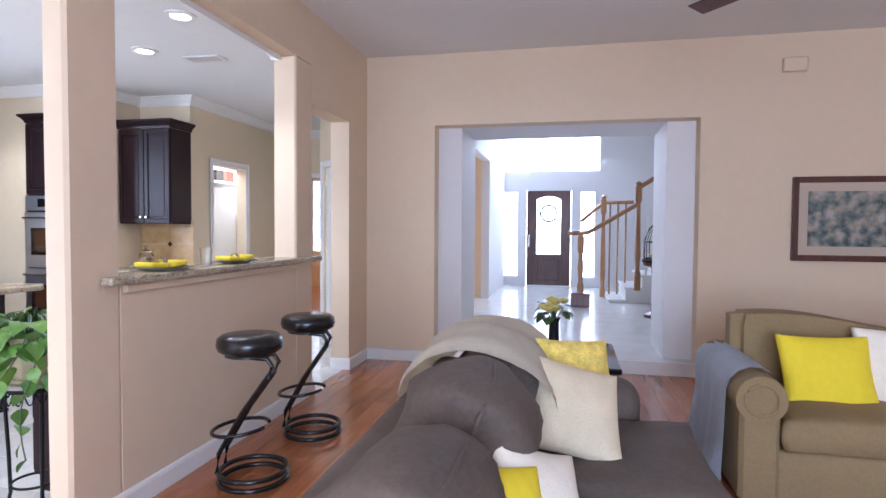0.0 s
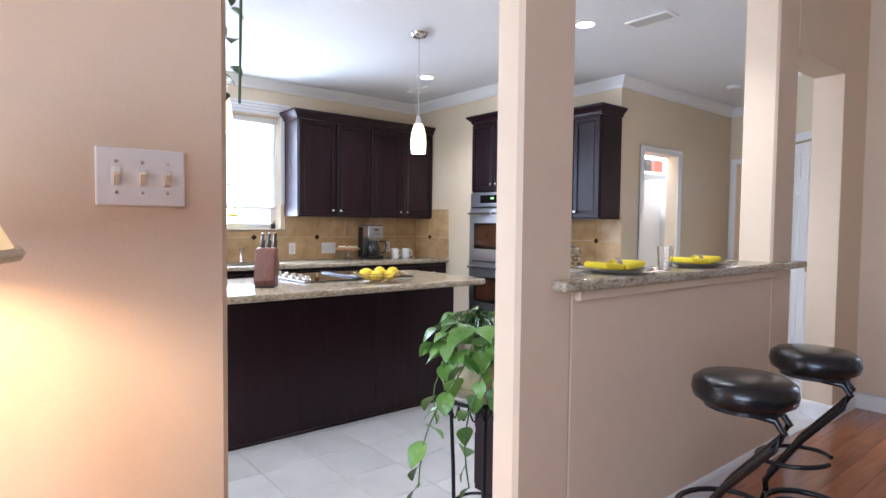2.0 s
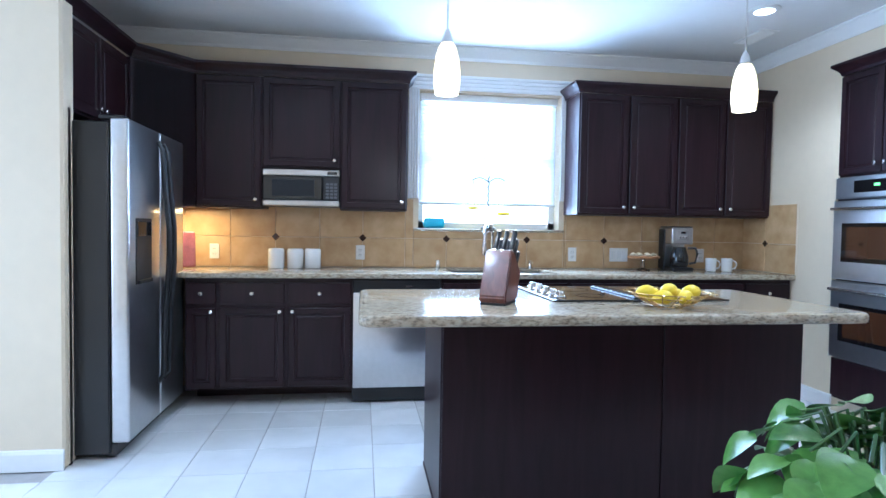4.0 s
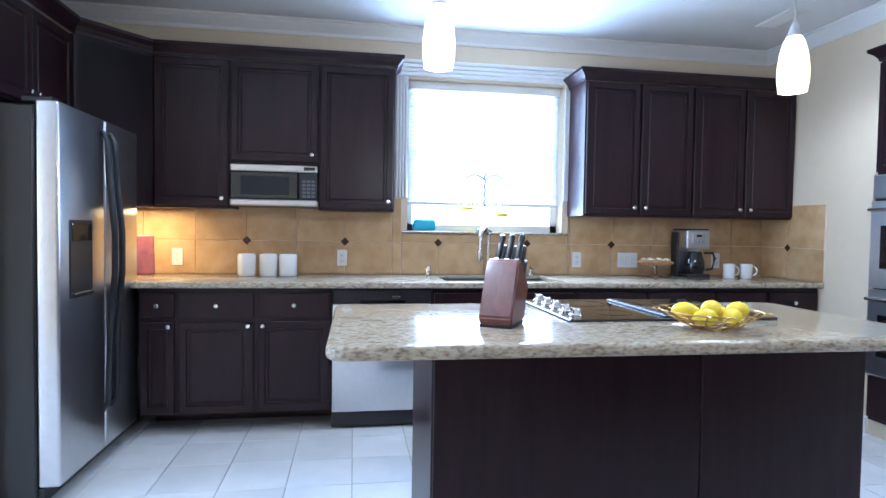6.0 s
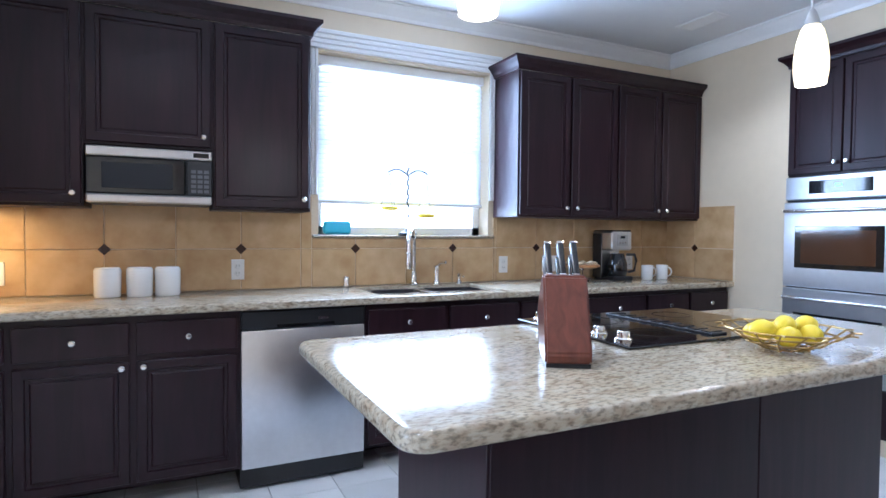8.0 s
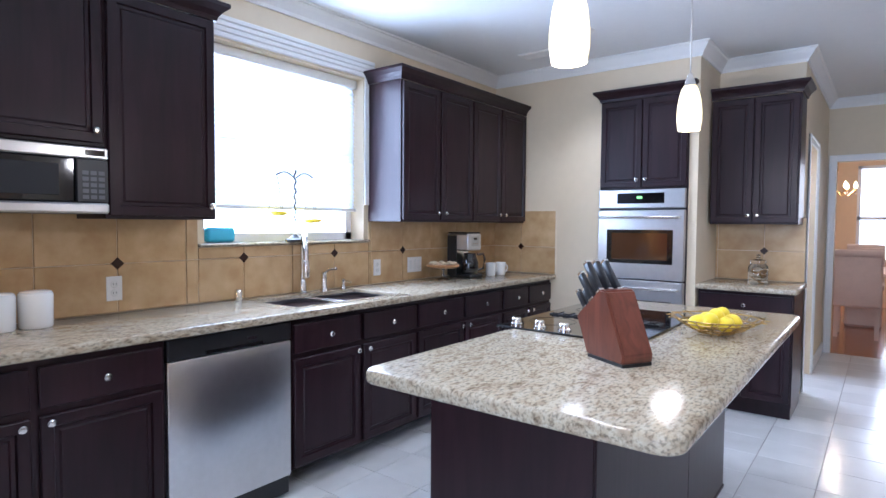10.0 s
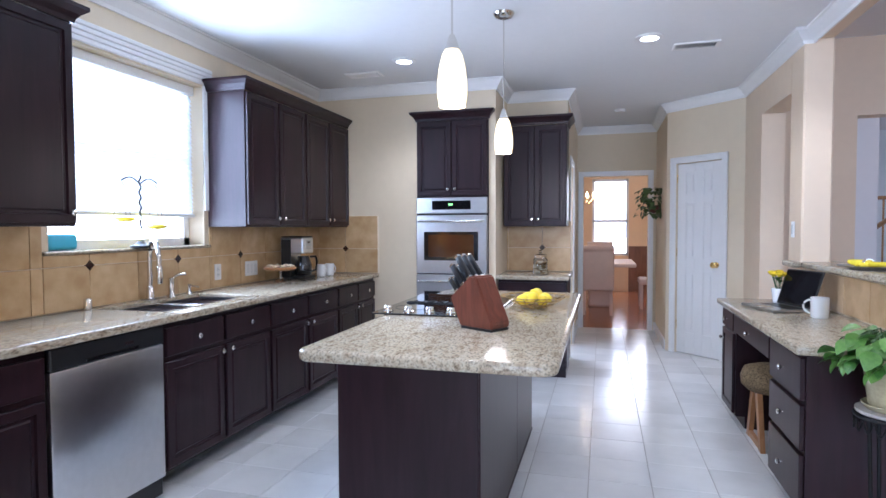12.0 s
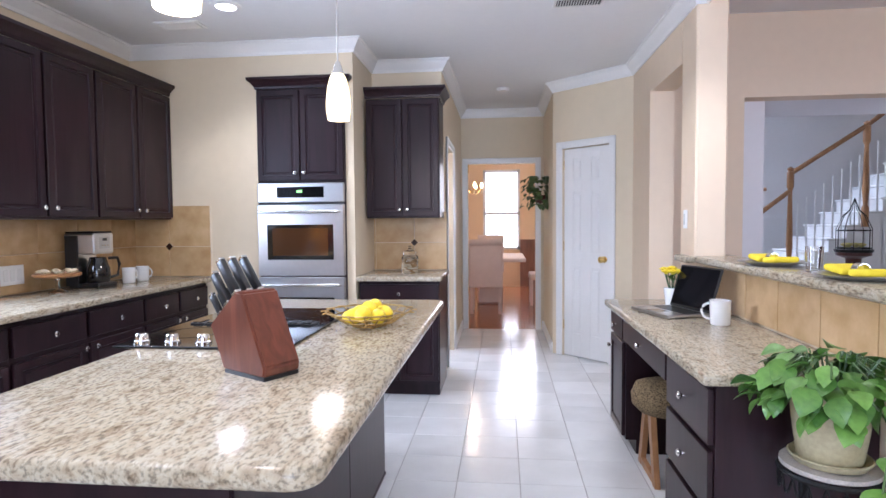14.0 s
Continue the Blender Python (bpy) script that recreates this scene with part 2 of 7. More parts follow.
def box(x0, x1, y0, y1, z0, z1, bevel=0.0, bm=None, segments=1, m=None):
    """Adds a box, with its edges bevelled, to bm or to a new bmesh."""
    b = bmesh.new()
    bmesh.ops.create_cube(b, size=1, matrix=Matrix.Translation(((x0 + x1) / 2, (y0 + y1) / 2, (z0 + z1) / 2)) @ Matrix.Diagonal((abs(x1 - x0), abs(y1 - y0), abs(z1 - z0), 1)))
    if bevel:
        bmesh.ops.bevel(b, geom=b.edges[:], offset=bevel, segments=segments, affect="EDGES", profile=0.5)
    if m:
        b.transform(m)
    return merge(bm, b)


def merge(bm, b):
    if bm is None:
        return b
    me = bpy.data.meshes.new("tmp")
    b.to_mesh(me)
    b.free()
    bm.from_mesh(me)
    bpy.data.meshes.remove(me)
    return bm


def lathe(profile, at=(0, 0, 0), n=24, bm=None, m=None):
    """A body of revolution from (radius, height) pairs."""
    b = bmesh.new()
    rings = []
    for r, z in profile:
        if r < 1e-5:
            rings.append([b.verts.new((0, 0, z))])
        else:
            rings.append([b.verts.new((r * math.cos(2 * math.pi * k / n), r * math.sin(2 * math.pi * k / n), z)) for k in range(n)])
    for a, c in zip(rings, rings[1:]):
        for k in range(n):
            j = (k + 1) % n
            if len(a) == 1 and len(c) > 1:
                b.faces.new((a[0], c[k], c[j]))
            elif len(c) == 1 and len(a) > 1:
                b.faces.new((a[k], a[j], c[0]))
            elif len(a) > 1:
                b.faces.new((a[k], a[j], c[j], c[k]))
    b.transform(Matrix.Translation(at) @ (m or Matrix()))
    return merge(bm, b)


def tube(points, r, n=8, bm=None, closed=False, taper=1.0):
    """A round bar along points."""
    b = bmesh.new()
    pts = [Vector(p) for p in points]
    rings = []
    up = Vector((0, 0, 1))
    for i, p in enumerate(pts):
        if closed:
            d = pts[(i + 1) % len(pts)] - pts[i - 1]
        else:
            d = pts[min(i + 1, len(pts) - 1)] - pts[max(i - 1, 0)]
        d.normalize()
        ref = up if abs(d.dot(up)) < 0.9 else Vector((1, 0, 0))
        u = d.cross(ref).normalized()
        w = u.cross(d).normalized()
        rr = r * (1 + (taper - 1) * i / max(1, len(pts) - 1))
        rings.append([b.verts.new(p + (u * math.cos(2 * math.pi * k / n) + w * math.sin(2 * math.pi * k / n)) * rr) for k in range(n)])
    pairs = list(zip(rings, rings[1:])) + ([(rings[-1], rings[0])] if closed else [])
    for a, c in pairs:
        for k in range(n):
            j = (k + 1) % n
            b.faces.new((a[k], a[j], c[j], c[k]))
    if not closed:
        b.faces.new(rings[0][::-1])
        b.faces.new(rings[-1])
    return merge(bm, b)


def arc(cx, cy, z, r, a0, a1, n=16):
    return [(cx + r * math.cos(radians(a0 + (a1 - a0) * k / n)), cy + r * math.sin(radians(a0 + (a1 - a0) * k / n)), z) for k in range(n + 1)]


def prism(outline, axis, c0, c1, bm=None):
    """Extrudes a 2D outline along an axis from c0 to c1. The outline gives the other two coordinates in order."""
    b = bmesh.new()

    def at(p, c):
        return {"x": (c, p[0], p[1]), "y": (p[0], c, p[1]), "z": (p[0], p[1], c)}[axis]

    lo = [b.verts.new(at(p, c0)) for p in outline]
    hi = [b.verts.new(at(p, c1)) for p in outline]
    b.faces.new(lo[::-1])
    b.faces.new(hi)
    for i in range(len(outline)):
        j = (i + 1) % len(outline)
        b.faces.new((lo[i], lo[j], hi[j], hi[i]))
    return merge(bm, b)


def structure(name, bm, mat, label, category="wall"):
    return solo(name, bm, mat, label, category, kind="structure")

# ---- large structure ----
# plan: window wall at X_WIN, oven wall at Y_OVEN, living wall between x -0.21 and -0.09
X_WIN, Y_OVEN, Z_CEIL, Z_LIV = -4.235, 4.88, 2.66, 3.02
X_UP, X_LOW, X_CNT = -3.905, -3.645, -3.605
WY0, WY1, WZ0, WZ1 = 2.05, 3.212, 1.228, 2.315
X_UT = -1.90  # face of the hall wall with the utility doorway

# slabs under the floors
structure("floor_kitchen", box(-4.6, -0.15, -3.2, 7.72, -0.12, -0.006), M_GROUT_F, "grey grout bed under the white kitchen tiles", "floor")
structure("floor_living", box(-0.15, 6.4, -3.2, 5.77, -0.12, -0.006), M_MAHOGANY, "subfloor under the red-brown hardwood", "floor")
structure("floor_foyer", box(-0.15, 6.4, 5.77, 12.7, -0.12, 0.12), M_TILE_F, "glossy white foyer floor one step up", "floor")
structure("floor_dining", box(-4.6, -0.15, 7.72, 12.7, -0.12, 0.0), M_HARDWOOD, "red-brown dining room hardwood", "floor")

# window wall with its opening
bm = box(-4.42, X_WIN, -0.9, WY0, 0, Z_CEIL)
box(-4.42, X_WIN, WY1, 5.06, 0, Z_CEIL, bm=bm)
box(-4.42, X_WIN, WY0, WY1, 0, WZ0 - 0.02, bm=bm)
box(-4.42, X_WIN, WY0, WY1, WZ1, Z_CEIL, bm=bm)
structure("wall_window", bm, M_WALL, "cream painted kitchen wall with a sink window")
structure("wall_oven", box(X_WIN, -2.49, Y_OVEN, 5.06, 0, Z_CEIL), M_WALL, "cream painted wall beside the oven tower")
structure("wall_alcove_side", box(-2.61, -2.49, 5.06, 5.50, 0, Z_CEIL), M_WALL, "cream painted side of the counter alcove")
structure("wall_alcove_back", box(-2.61, X_UT, 5.50, 5.60, 0, Z_CEIL), M_WALL, "cream painted back of the counter alcove")
# wall of the hall with the doorway to the utility room
UY0, UY1 = 5.88, 6.52
bm = box(X_UT - 0.12, X_UT, 5.60, UY0 + 0.005, 0, Z_CEIL)
box(X_UT - 0.12, X_UT, UY1, 7.70, 0, Z_CEIL, bm=bm)
box(X_UT - 0.12, X_UT, UY0, UY1, 2.01, Z_CEIL, bm=bm)
structure("wall_utility", bm, M_WALL, "cream painted hall wall with a doorway")
# dining doorway wall
DX0, DX1 = -1.82, -1.005
bm = box(X_UT - 0.12, DX0, 7.70, 7.82, 0, Z_CEIL)
box(DX1, -0.58, 7.70, 7.82, 0, Z_CEIL, bm=bm)
box(DX0, DX1, 7.70, 7.82, 2.015, Z_CEIL, bm=bm)
structure("wall_dining", bm, M_WALL, "cream painted wall with the dining doorway")
structure("wall_hall", box(-0.905, -0.58, 6.453, 7.70, 0, Z_CEIL), M_WALL, "cream painted end of the hall")
# slanting pantry wall
PA, PB = Vector((-0.905, 6.453, 0)), Vector((-0.27, 5.86, 0))
pd = (PB - PA).normalized()
pn = Vector((pd.y, -pd.x, 0))
plen = (PB - PA).length
PANTRY = Matrix((( pd.x, -pn.x, 0, PA.x), (pd.y, -pn.y, 0, PA.y), (0, 0, 1, 0), (0, 0, 0, 1)))
P0, P1 = 0.117, 0.637
bm = box(0, P0, 0, 0.12, 0, Z_CEIL)
box(P1, plen, 0, 0.12, 0, Z_CEIL, bm=bm)
box(P0, P1, 0, 0.12, 2.01, Z_CEIL, bm=bm)
bm.transform(PANTRY)
structure("wall_pantry", bm, M_WALL, "cream painted slanting wall round the pantry door")
# wall between kitchen and living room
BY0, BY1 = 2.515, 4.23
HY0, HY1 = 4.51, 5.29
bm = box(-0.21, -0.09, -3.2, 1.31, 0, Z_CEIL, 0.015)
structure("wall_switches", bm, M_WALL_L, "beige painted end wall with rounded corner")
bm = box(-0.21, -0.09, 2.235, BY0, 0, 2.60, 0.015)
structure("wall_post", bm, M_WALL_L, "beige painted square post with rounded corners")
structure("wall_bar", box(-0.21, -0.09, BY0, BY1, 0, 1.06), M_WALL_L, "beige painted half wall under the bar ledge")
X_K = -0.27  # kitchen face of the wall beside the hall
structure("wall_pier", box(X_K, -0.09, BY1, HY0, 0, 2.60, 0.012), M_WALL_L, "cream painted pier beside the pass-through")
structure("wall_north_pier", box(X_K, -0.09, HY1, 5.95, 0, Z_LIV), M_WALL_L, "beige painted wall at the room corner")
bm = box(-0.21, -0.09, 1.31, BY1, 2.60, Z_LIV)
box(X_K, -0.09, BY1, HY0, 2.60, Z_LIV, bm=bm)
box(-0.21, -0.09, -3.2, 1.31, Z_CEIL, Z_LIV, bm=bm)
box(X_K, -0.09, HY0, HY1, 2.30, Z_LIV, bm=bm)
structure("wall_header", bm, M_WALL_L, "beige painted header above the openings")
# living room far wall with the foyer opening
OX0, OX1, OZ = 0.61, 3.03, 2.33
bm = box(-0.09, OX0, 5.77, 5.95, 0, Z_LIV)
box(OX1, 6.4, 5.77, 5.95, 0, Z_LIV, bm=bm)
box(OX0, OX1, 5.77, 5.95, OZ, Z_LIV, bm=bm)
structure("wall_far_living", bm, M_WALL_L, "beige painted living room wall with a wide opening")
bm = box(0.3, 0.85, 5.95, 6.75, 0.12, OZ)
box(2.78, 3.5, 5.95, 6.75, 0.12, OZ, bm=bm)
box(0.3, 3.5, 5.95, 6.75, OZ, 3.0, bm=bm)
structure("wall_foyer_arch", bm, M_WALL_F, "pale grey deep inner frame of the foyer opening")
structure("foyer_step", box(OX0, OX1, 5.755, 5.77, 0, 0.125, 0.004), M_TRIM, "white riser of the foyer step", "step")
# closing walls
structure("wall_living_east", box(6.4, 6.55, -3.2, 12.6, 0, 5.2), M_WALL_L, "beige painted living room side wall")
bm = box(-2.9, -2.6, -3.2, -3.0, 0, Z_LIV)
box(-0.2, 1.0, -3.2, -3.0, 0, Z_LIV, bm=bm)
box(4.2, 6.4, -3.2, -3.0, 0, Z_LIV, bm=bm)
box(-2.6, -0.2, -3.2, -3.0, 0, 0.5, bm=bm)
box(-2.6, -0.2, -3.2, -3.0, 2.5, Z_LIV, bm=bm)
box(1.0, 4.2, -3.2, -3.0, 0, 0.4, bm=bm)
box(1.0, 4.2, -3.2, -3.0, 2.75, Z_LIV, bm=bm)
structure("wall_south", bm, M_WALL_L, "beige painted wall with two broad windows")
structure("wall_stub", box(-2.84, -2.72, -3.2, 0.16, 0, Z_CEIL, 0.012), M_WALL, "cream painted wall end beside the refrigerator")
structure("wall_fridge_back", box(-4.42, -2.84, -0.52, -0.40, 0, Z_CEIL), M_WALL, "cream painted wall behind the refrigerator")
# foyer and dining shells
FX = 1.50
bm = bmesh.new()
for a, c, z0, z1 in ((-0.15, FX - 1.05, 0.12, 5.2), (FX + 1.05, 6.4, 0.12, 5.2), (FX - 1.05, FX + 1.05, 3.7, 5.2), (FX - 1.05, FX + 1.05, 2.14, 2.53),
                     (FX - 1.05, FX - 0.97, 0.12, 2.14), (FX - 0.63, FX - 0.47, 0.12, 2.14), (FX + 0.47, FX + 0.63, 0.12, 2.14), (FX + 0.97, FX + 1.05, 0.12, 2.14),
                     (FX - 0.97, FX - 0.63, 0.12, 0.30), (FX + 0.63, FX + 0.97, 0.12, 0.30)):
    box(a, c, 12.55, 12.70, z0, z1, 0, bm)
structure("wall_front", bm, M_WALL_F, "pale grey foyer wall round the front door")
bm = box(0.42, 0.56, 5.95, 8.6, 0.12, 5.2)
box(0.42, 0.56, 10.2, 12.55, 0.12, 5.2, bm=bm)
box(0.42, 0.56, 8.6, 10.2, 2.5, 5.2, bm=bm)
structure("wall_foyer_west", bm, M_WALL_F, "pale grey foyer side wall with an opening")
structure("wall_foyer_south", box(0.56, 6.4, 6.75, 6.85, 3.0, 5.2), M_WALL_F, "pale grey wall above the foyer opening")
structure("ceiling_foyer", box(-0.15, 6.4, 5.95, 12.7, 5.2, 5.3), M_CEIL, "white two-storey foyer ceiling", "ceiling")
NX0, NX1 = -1.79, -1.05
bm = box(-4.6, -3.78, 12.3, 12.5, 0, 2.8)
box(-2.88, NX0, 12.3, 12.5, 0, 2.8, bm=bm)
box(-3.78, -2.88, 12.3, 12.5, 0, 0.75, bm=bm)
box(-3.78, -2.88, 12.3, 12.5, 2.42, 2.8, bm=bm)
box(NX1, 0.42, 12.3, 12.5, 0, 2.8, bm=bm)
box(NX0, NX1, 12.3, 12.5, 0, 0.75, bm=bm)
box(NX0, NX1, 12.3, 12.5, 2.35, 2.8, bm=bm)
box(-4.6, -4.45, 7.82, 12.3, 0, 2.8, bm=bm)
box(0.3, 0.42, 7.82, 8.6, 0, 2.8, bm=bm)
box(0.3, 0.42, 10.2, 12.3, 0, 2.8, bm=bm)
structure("wall_dining_room", bm, M_WALL_D, "peach painted dining room walls")
structure("ceiling_dining", box(-4.6, 0.42, 7.82, 12.5, 2.8, 2.9), M_CEIL, "white dining room ceiling", "ceiling")
bm = box(-4.6, X_UT - 0.12, 7.70, 7.82, 0, 2.7)
box(-4.6, -4.42, 5.06, 7.70, 0, 2.7, bm=bm)
structure("wall_utility_room", bm, M_TRIM, "white utility room walls")
structure("ceiling_kitchen", box(-4.6, -0.215, -3.2, 7.70, Z_CEIL, 2.8), M_CEIL, "white painted kitchen ceiling", "ceiling")
structure("ceiling_living", box(-0.21, 6.4, -3.2, 5.95, Z_LIV, 3.15), M_CEIL, "white painted living room ceiling", "ceiling")
structure("wall_south_kitchen", box(-4.42, -2.84, -3.2, -0.52, 0, Z_CEIL), M_WALL, "plain cream wall block behind the refrigerator")
# bright outdoors behind the windows
for nm, bmx in (("kitchen", box(-5.4, -5.35, 0.8, 4.4, 0.2, 3.4)), ("front", box(-0.6, 4.6, 13.4, 13.45, 0.0, 4.6)), ("dining", box(-4.6, 0.2, 13.4, 13.45, 0.0, 3.2))):
    structure("backdrop_" + nm, bmx, {"dining": M_DAYLIGHT_D, "kitchen": M_DAYLIGHT_K}.get(nm, M_DAYLIGHT), "overexposed bright daylight outside the window", "backdrop")

# ---- kitchen: cabinets ----


def knob(at, axis, parent):
    """A round satin knob whose stem points along axis."""
    rot = Vector((0, 0, 1)).rotation_difference(Vector(axis)).to_matrix().to_4x4()
    bm = lathe([(0.0, 0.0), (0.006, 0.0), (0.005, 0.010), (0.009, 0.014), (0.0145, 0.019), (0.0145, 0.023), (0.010, 0.028), (0.0, 0.029)], at, 12, m=rot)
    return part("knob", bm, M_CHROME, parent, "satin nickel round knob", 40)


def panel_door(name, parent, m, w, h, knob_at=None, flat=False, mat=None):
    """A raised-frame door in the plane of m: local x along its width, z up, -y out."""
    bm = box(0.0015, w - 0.0015, -0.020, 0, 0.0015, h - 0.0015, 0.0035, segments=2 if flat else 1)
    if not flat:
        fr = min(0.055, w * 0.28)
        for thick, depth in ((fr - 0.004, 0.0), (0.006, -0.010), (0.018, 0.0), (0.010, 0.0055)):
            bm.faces.ensure_lookup_table()
            bm.normal_update()
            front = max((f for f in bm.faces if f.normal.y < -0.9), key=lambda f: (min(w, h) > 0) and -((f.calc_center_median() - Vector((w / 2, 0, h / 2))).length))
            bmesh.ops.inset_individual(bm, faces=[front], thickness=thick, depth=depth)
    bm.transform(m)
    d = part(name, bm, mat or M_CAB, parent)
    if knob_at:
        p = m @ Vector((knob_at[0], -0.020, knob_at[1]))
        knob(p, m.to_3x3() @ Vector((0, -1, 0)), d)
    return d


def facing(x, y, z, direction):
    """A frame for a front: direction is where the front looks (degrees, 0 = +x, 270 = -y)."""
    return pose(x, y, z, 0, 0, direction + 90)


GAP = 0.003


def base_cabinet(y0, y1, doors, drawers=1, kx=None, label="espresso base cabinet with drawer and panel doors"):
    """A base cabinet of the window wall, whose front looks along +x."""
    c = thing("base_cabinet", (X_LOW, (y0 + y1) / 2, 0), label, "cabinet", "base cabinets along the window wall")
    bm = box(X_WIN + 0.005, X_LOW - 0.022, y0, y1, 0.12, 0.875)
    box(X_WIN + 0.005, X_LOW - 0.30, y0, y1, 0.0, 0.12, 0, bm)
    part("body", bm, M_CAB, c)
    w = (y1 - y0) / doors
    for k in range(doors):
        a = y0 + k * w
        m = facing(X_LOW - 0.022, a + 0.012, 0.135, 0)
        left = (k % 2 == 1) if doors > 1 else False
        panel_door("door", c, m, w - 0.024, 0.54, (0.03 if left else w - 0.054, 0.515))
    w = (y1 - y0) / drawers
    for k in range(drawers):
        a = y0 + k * w
        m = facing(X_LOW - 0.022, a + 0.012, 0.70, 0)
        panel_door("drawer_front", c, m, w - 0.024, 0.145, (w / 2 - 0.012, 0.072), flat=True)
    return c


base_cabinet(0.45, 0.66, 1)
base_cabinet(0.66, 1.548, 2, 2)
base_cabinet(2.163, 3.10, 2, 2, label="espresso sink base cabinet with two panel doors")
base_cabinet(3.10, 4.09, 2, 2)
base_cabinet(4.09, Y_OVEN - 0.004, 2, 2, label="narrow espresso base cabinet with two doors")


def crown(outline_pts, z, parent, out=0.055, name="crown"):
    """A stepped moulding along a polyline of (x, y, nx, ny)."""
    prof = [(0.0, 0.0), (0.010, 0.0), (0.014, 0.018), (0.030, 0.040), (out, 0.062), (out, 0.080), (0.0, 0.080)]
    b = bmesh.new()
    rows = []
    for x, y, nx, ny in outline_pts:
        rows.append([b.verts.new((x + nx * o, y + ny * o, z + h)) for o, h in prof])
    for r0, r1 in zip(rows, rows[1:]):
        for i in range(len(prof)):
            j = (i + 1) % len(prof)
            b.faces.new((r0[i], r0[j], r1[j], r1[i]))
    b.faces.new(rows[0])
    b.faces.new(rows[-1][::-1])
    return part(name, b, M_CAB, parent)


def wall_cabinet(y0, y1, z0, z1, doors, x_front=X_UP, label="espresso wall cabinet with panel doors"):
    c = thing("wall_cabinet", (x_front, (y0 + y1) / 2, z0), label, "cabinet", "wall cabinets along the window wall")
    part("body", box(X_WIN + 0.005, x_front - 0.022, y0, y1, z0, z1, 0.002), M_CAB, c)
    w = (y1 - y0) / doors
    for k in range(doors):
        m = facing(x_front - 0.022, y0 + k * w + 0.008, z0 + 0.012, 0)
        left = (k % 2 == 1) if doors > 1 else False
        panel_door("door", c, m, w - 0.016, z1 - z0 - 0.02, (0.035 if left else w - 0.05, 0.05))
    return c


Z_U0, Z_U1 = 1.352, 2.285
cr = wall_cabinet(3.25, 4.06, Z_U0, Z_U1, 2)
crown([(X_WIN + 0.01, 3.25, 0, -1), (X_UP - 0.02, 3.25, 1, -1), (X_UP - 0.02, 4.06, 1, 0)], Z_U1, cr)
cr = wall_cabinet(4.06, Y_OVEN - 0.005, Z_U0, Z_U1, 2)
crown([(X_UP - 0.02, 4.06, 1, 0), (X_UP - 0.02, Y_OVEN - 0.005, 1, 0)], Z_U1, cr)
cl = wall_cabinet(1.447, 1.935, Z_U0, Z_U1, 1)
crown([(X_UP - 0.02, 1.447, 1, 0), (X_UP - 0.02, 1.935, 1, 1), (X_WIN + 0.01, 1.935, 0, 1)], Z_U1, cl)
cl = wall_cabinet(0.897, 1.447, 1.642, Z_U1, 1, label="espresso cabinet above the microwave")
crown([(X_UP - 0.02, 0.897, 1, 0), (X_UP - 0.02, 1.447, 1, 0)], Z_U1, cl)
cl = wall_cabinet(0.445, 0.897, Z_U0, Z_U1, 1)
crown([(X_UP - 0.02, 0.445, 1, 0), (X_UP - 0.02, 0.897, 1, 0)], Z_U1, cl)
# slanting corner cabinet
cc = thing("corner_wall_cabinet", (-4.0, 0.1, Z_U0), "espresso corner wall cabinet with a slanting door", "cabinet")
part("body", prism([(X_WIN + 0.005, 0.443), (X_UP - 0.02, 0.443), (-3.60, 0.14), (-3.60, -0.395), (X_WIN + 0.005, -0.395)], "z", Z_U0, Z_U1), M_CAB, cc)
d0, d1 = Vector((X_UP - 0.02, 0.443, 0)), Vector((-3.60, 0.14, 0))
dv = (d0 - d1)
m = Matrix.Translation((d1.x, d1.y, Z_U0 + 0.012)) @ Matrix.Rotation(math.atan2(dv.y, dv.x), 4, "Z") @ Matrix.Rotation(math.pi, 4, "Z") @ Matrix.Translation((-dv.length + 0.01, 0, 0))
panel_door("door", cc, m, dv.length - 0.02, Z_U1 - Z_U0 - 0.02, (dv.length - 0.06, 0.05))
crown([(d0.x, d0.y, 1, 0.35), (d1.x, d1.y, 0.75, 1)], Z_U1, cc)

# counter along the window wall, with a cut-out for the sink
SX0, SX1, SY0, SY1 = -4.13, -3.74, 2.26, 3.02
ct = thing("window_worktop", (-3.9, 2.6, 0.875), "cream granite worktop with brown flecks along the window wall", "worktop")
bm = box(X_WIN + 0.004, X_CNT, -0.39, SY0, 0.877, 0.915, 0.010, segments=3)
box(X_WIN + 0.004, X_CNT, SY1, Y_OVEN - 0.004, 0.877, 0.915, 0.010, bm, 3)
box(X_WIN + 0.004, SX0, SY0 - 0.012, SY1 + 0.012, 0.877, 0.9148, 0, bm)
box(SX1, X_CNT, SY0 - 0.012, SY1 + 0.012, 0.877, 0.9148, 0.008, bm, 2)
part("slab", bm, M_GRANITE, ct, smooth=30)

# island
IX0, IX1, IY0, IY1 = -2.61, -1.70, 1.60, 3.65
isl = thing("island_cabinet", (-2.33, 2.8, 0), "espresso kitchen island base with plain panels", "island")
bm = box(-2.60, -2.025, 1.95, 3.60, 0.0, 0.872, 0.004)
part("body", bm, M_CAB, isl)
part("end_panel", box(-2.605, -2.02, 1.938, 1.95, 0.02, 0.872, 0.002), M_CAB, isl)
part("side_panel", box(-2.025, -2.014, 1.945, 2.92, 0.02, 0.872, 0.002), M_CAB, isl)
part("side_panel", box(-2.025, -2.014, 2.925, 3.595, 0.02, 0.872, 0.002), M_CAB, isl)
part("plinth", box(-2.61, -2.01, 1.934, 3.605, 0.0, 0.018, 0.004), M_CAB, isl)
b = bmesh.new()
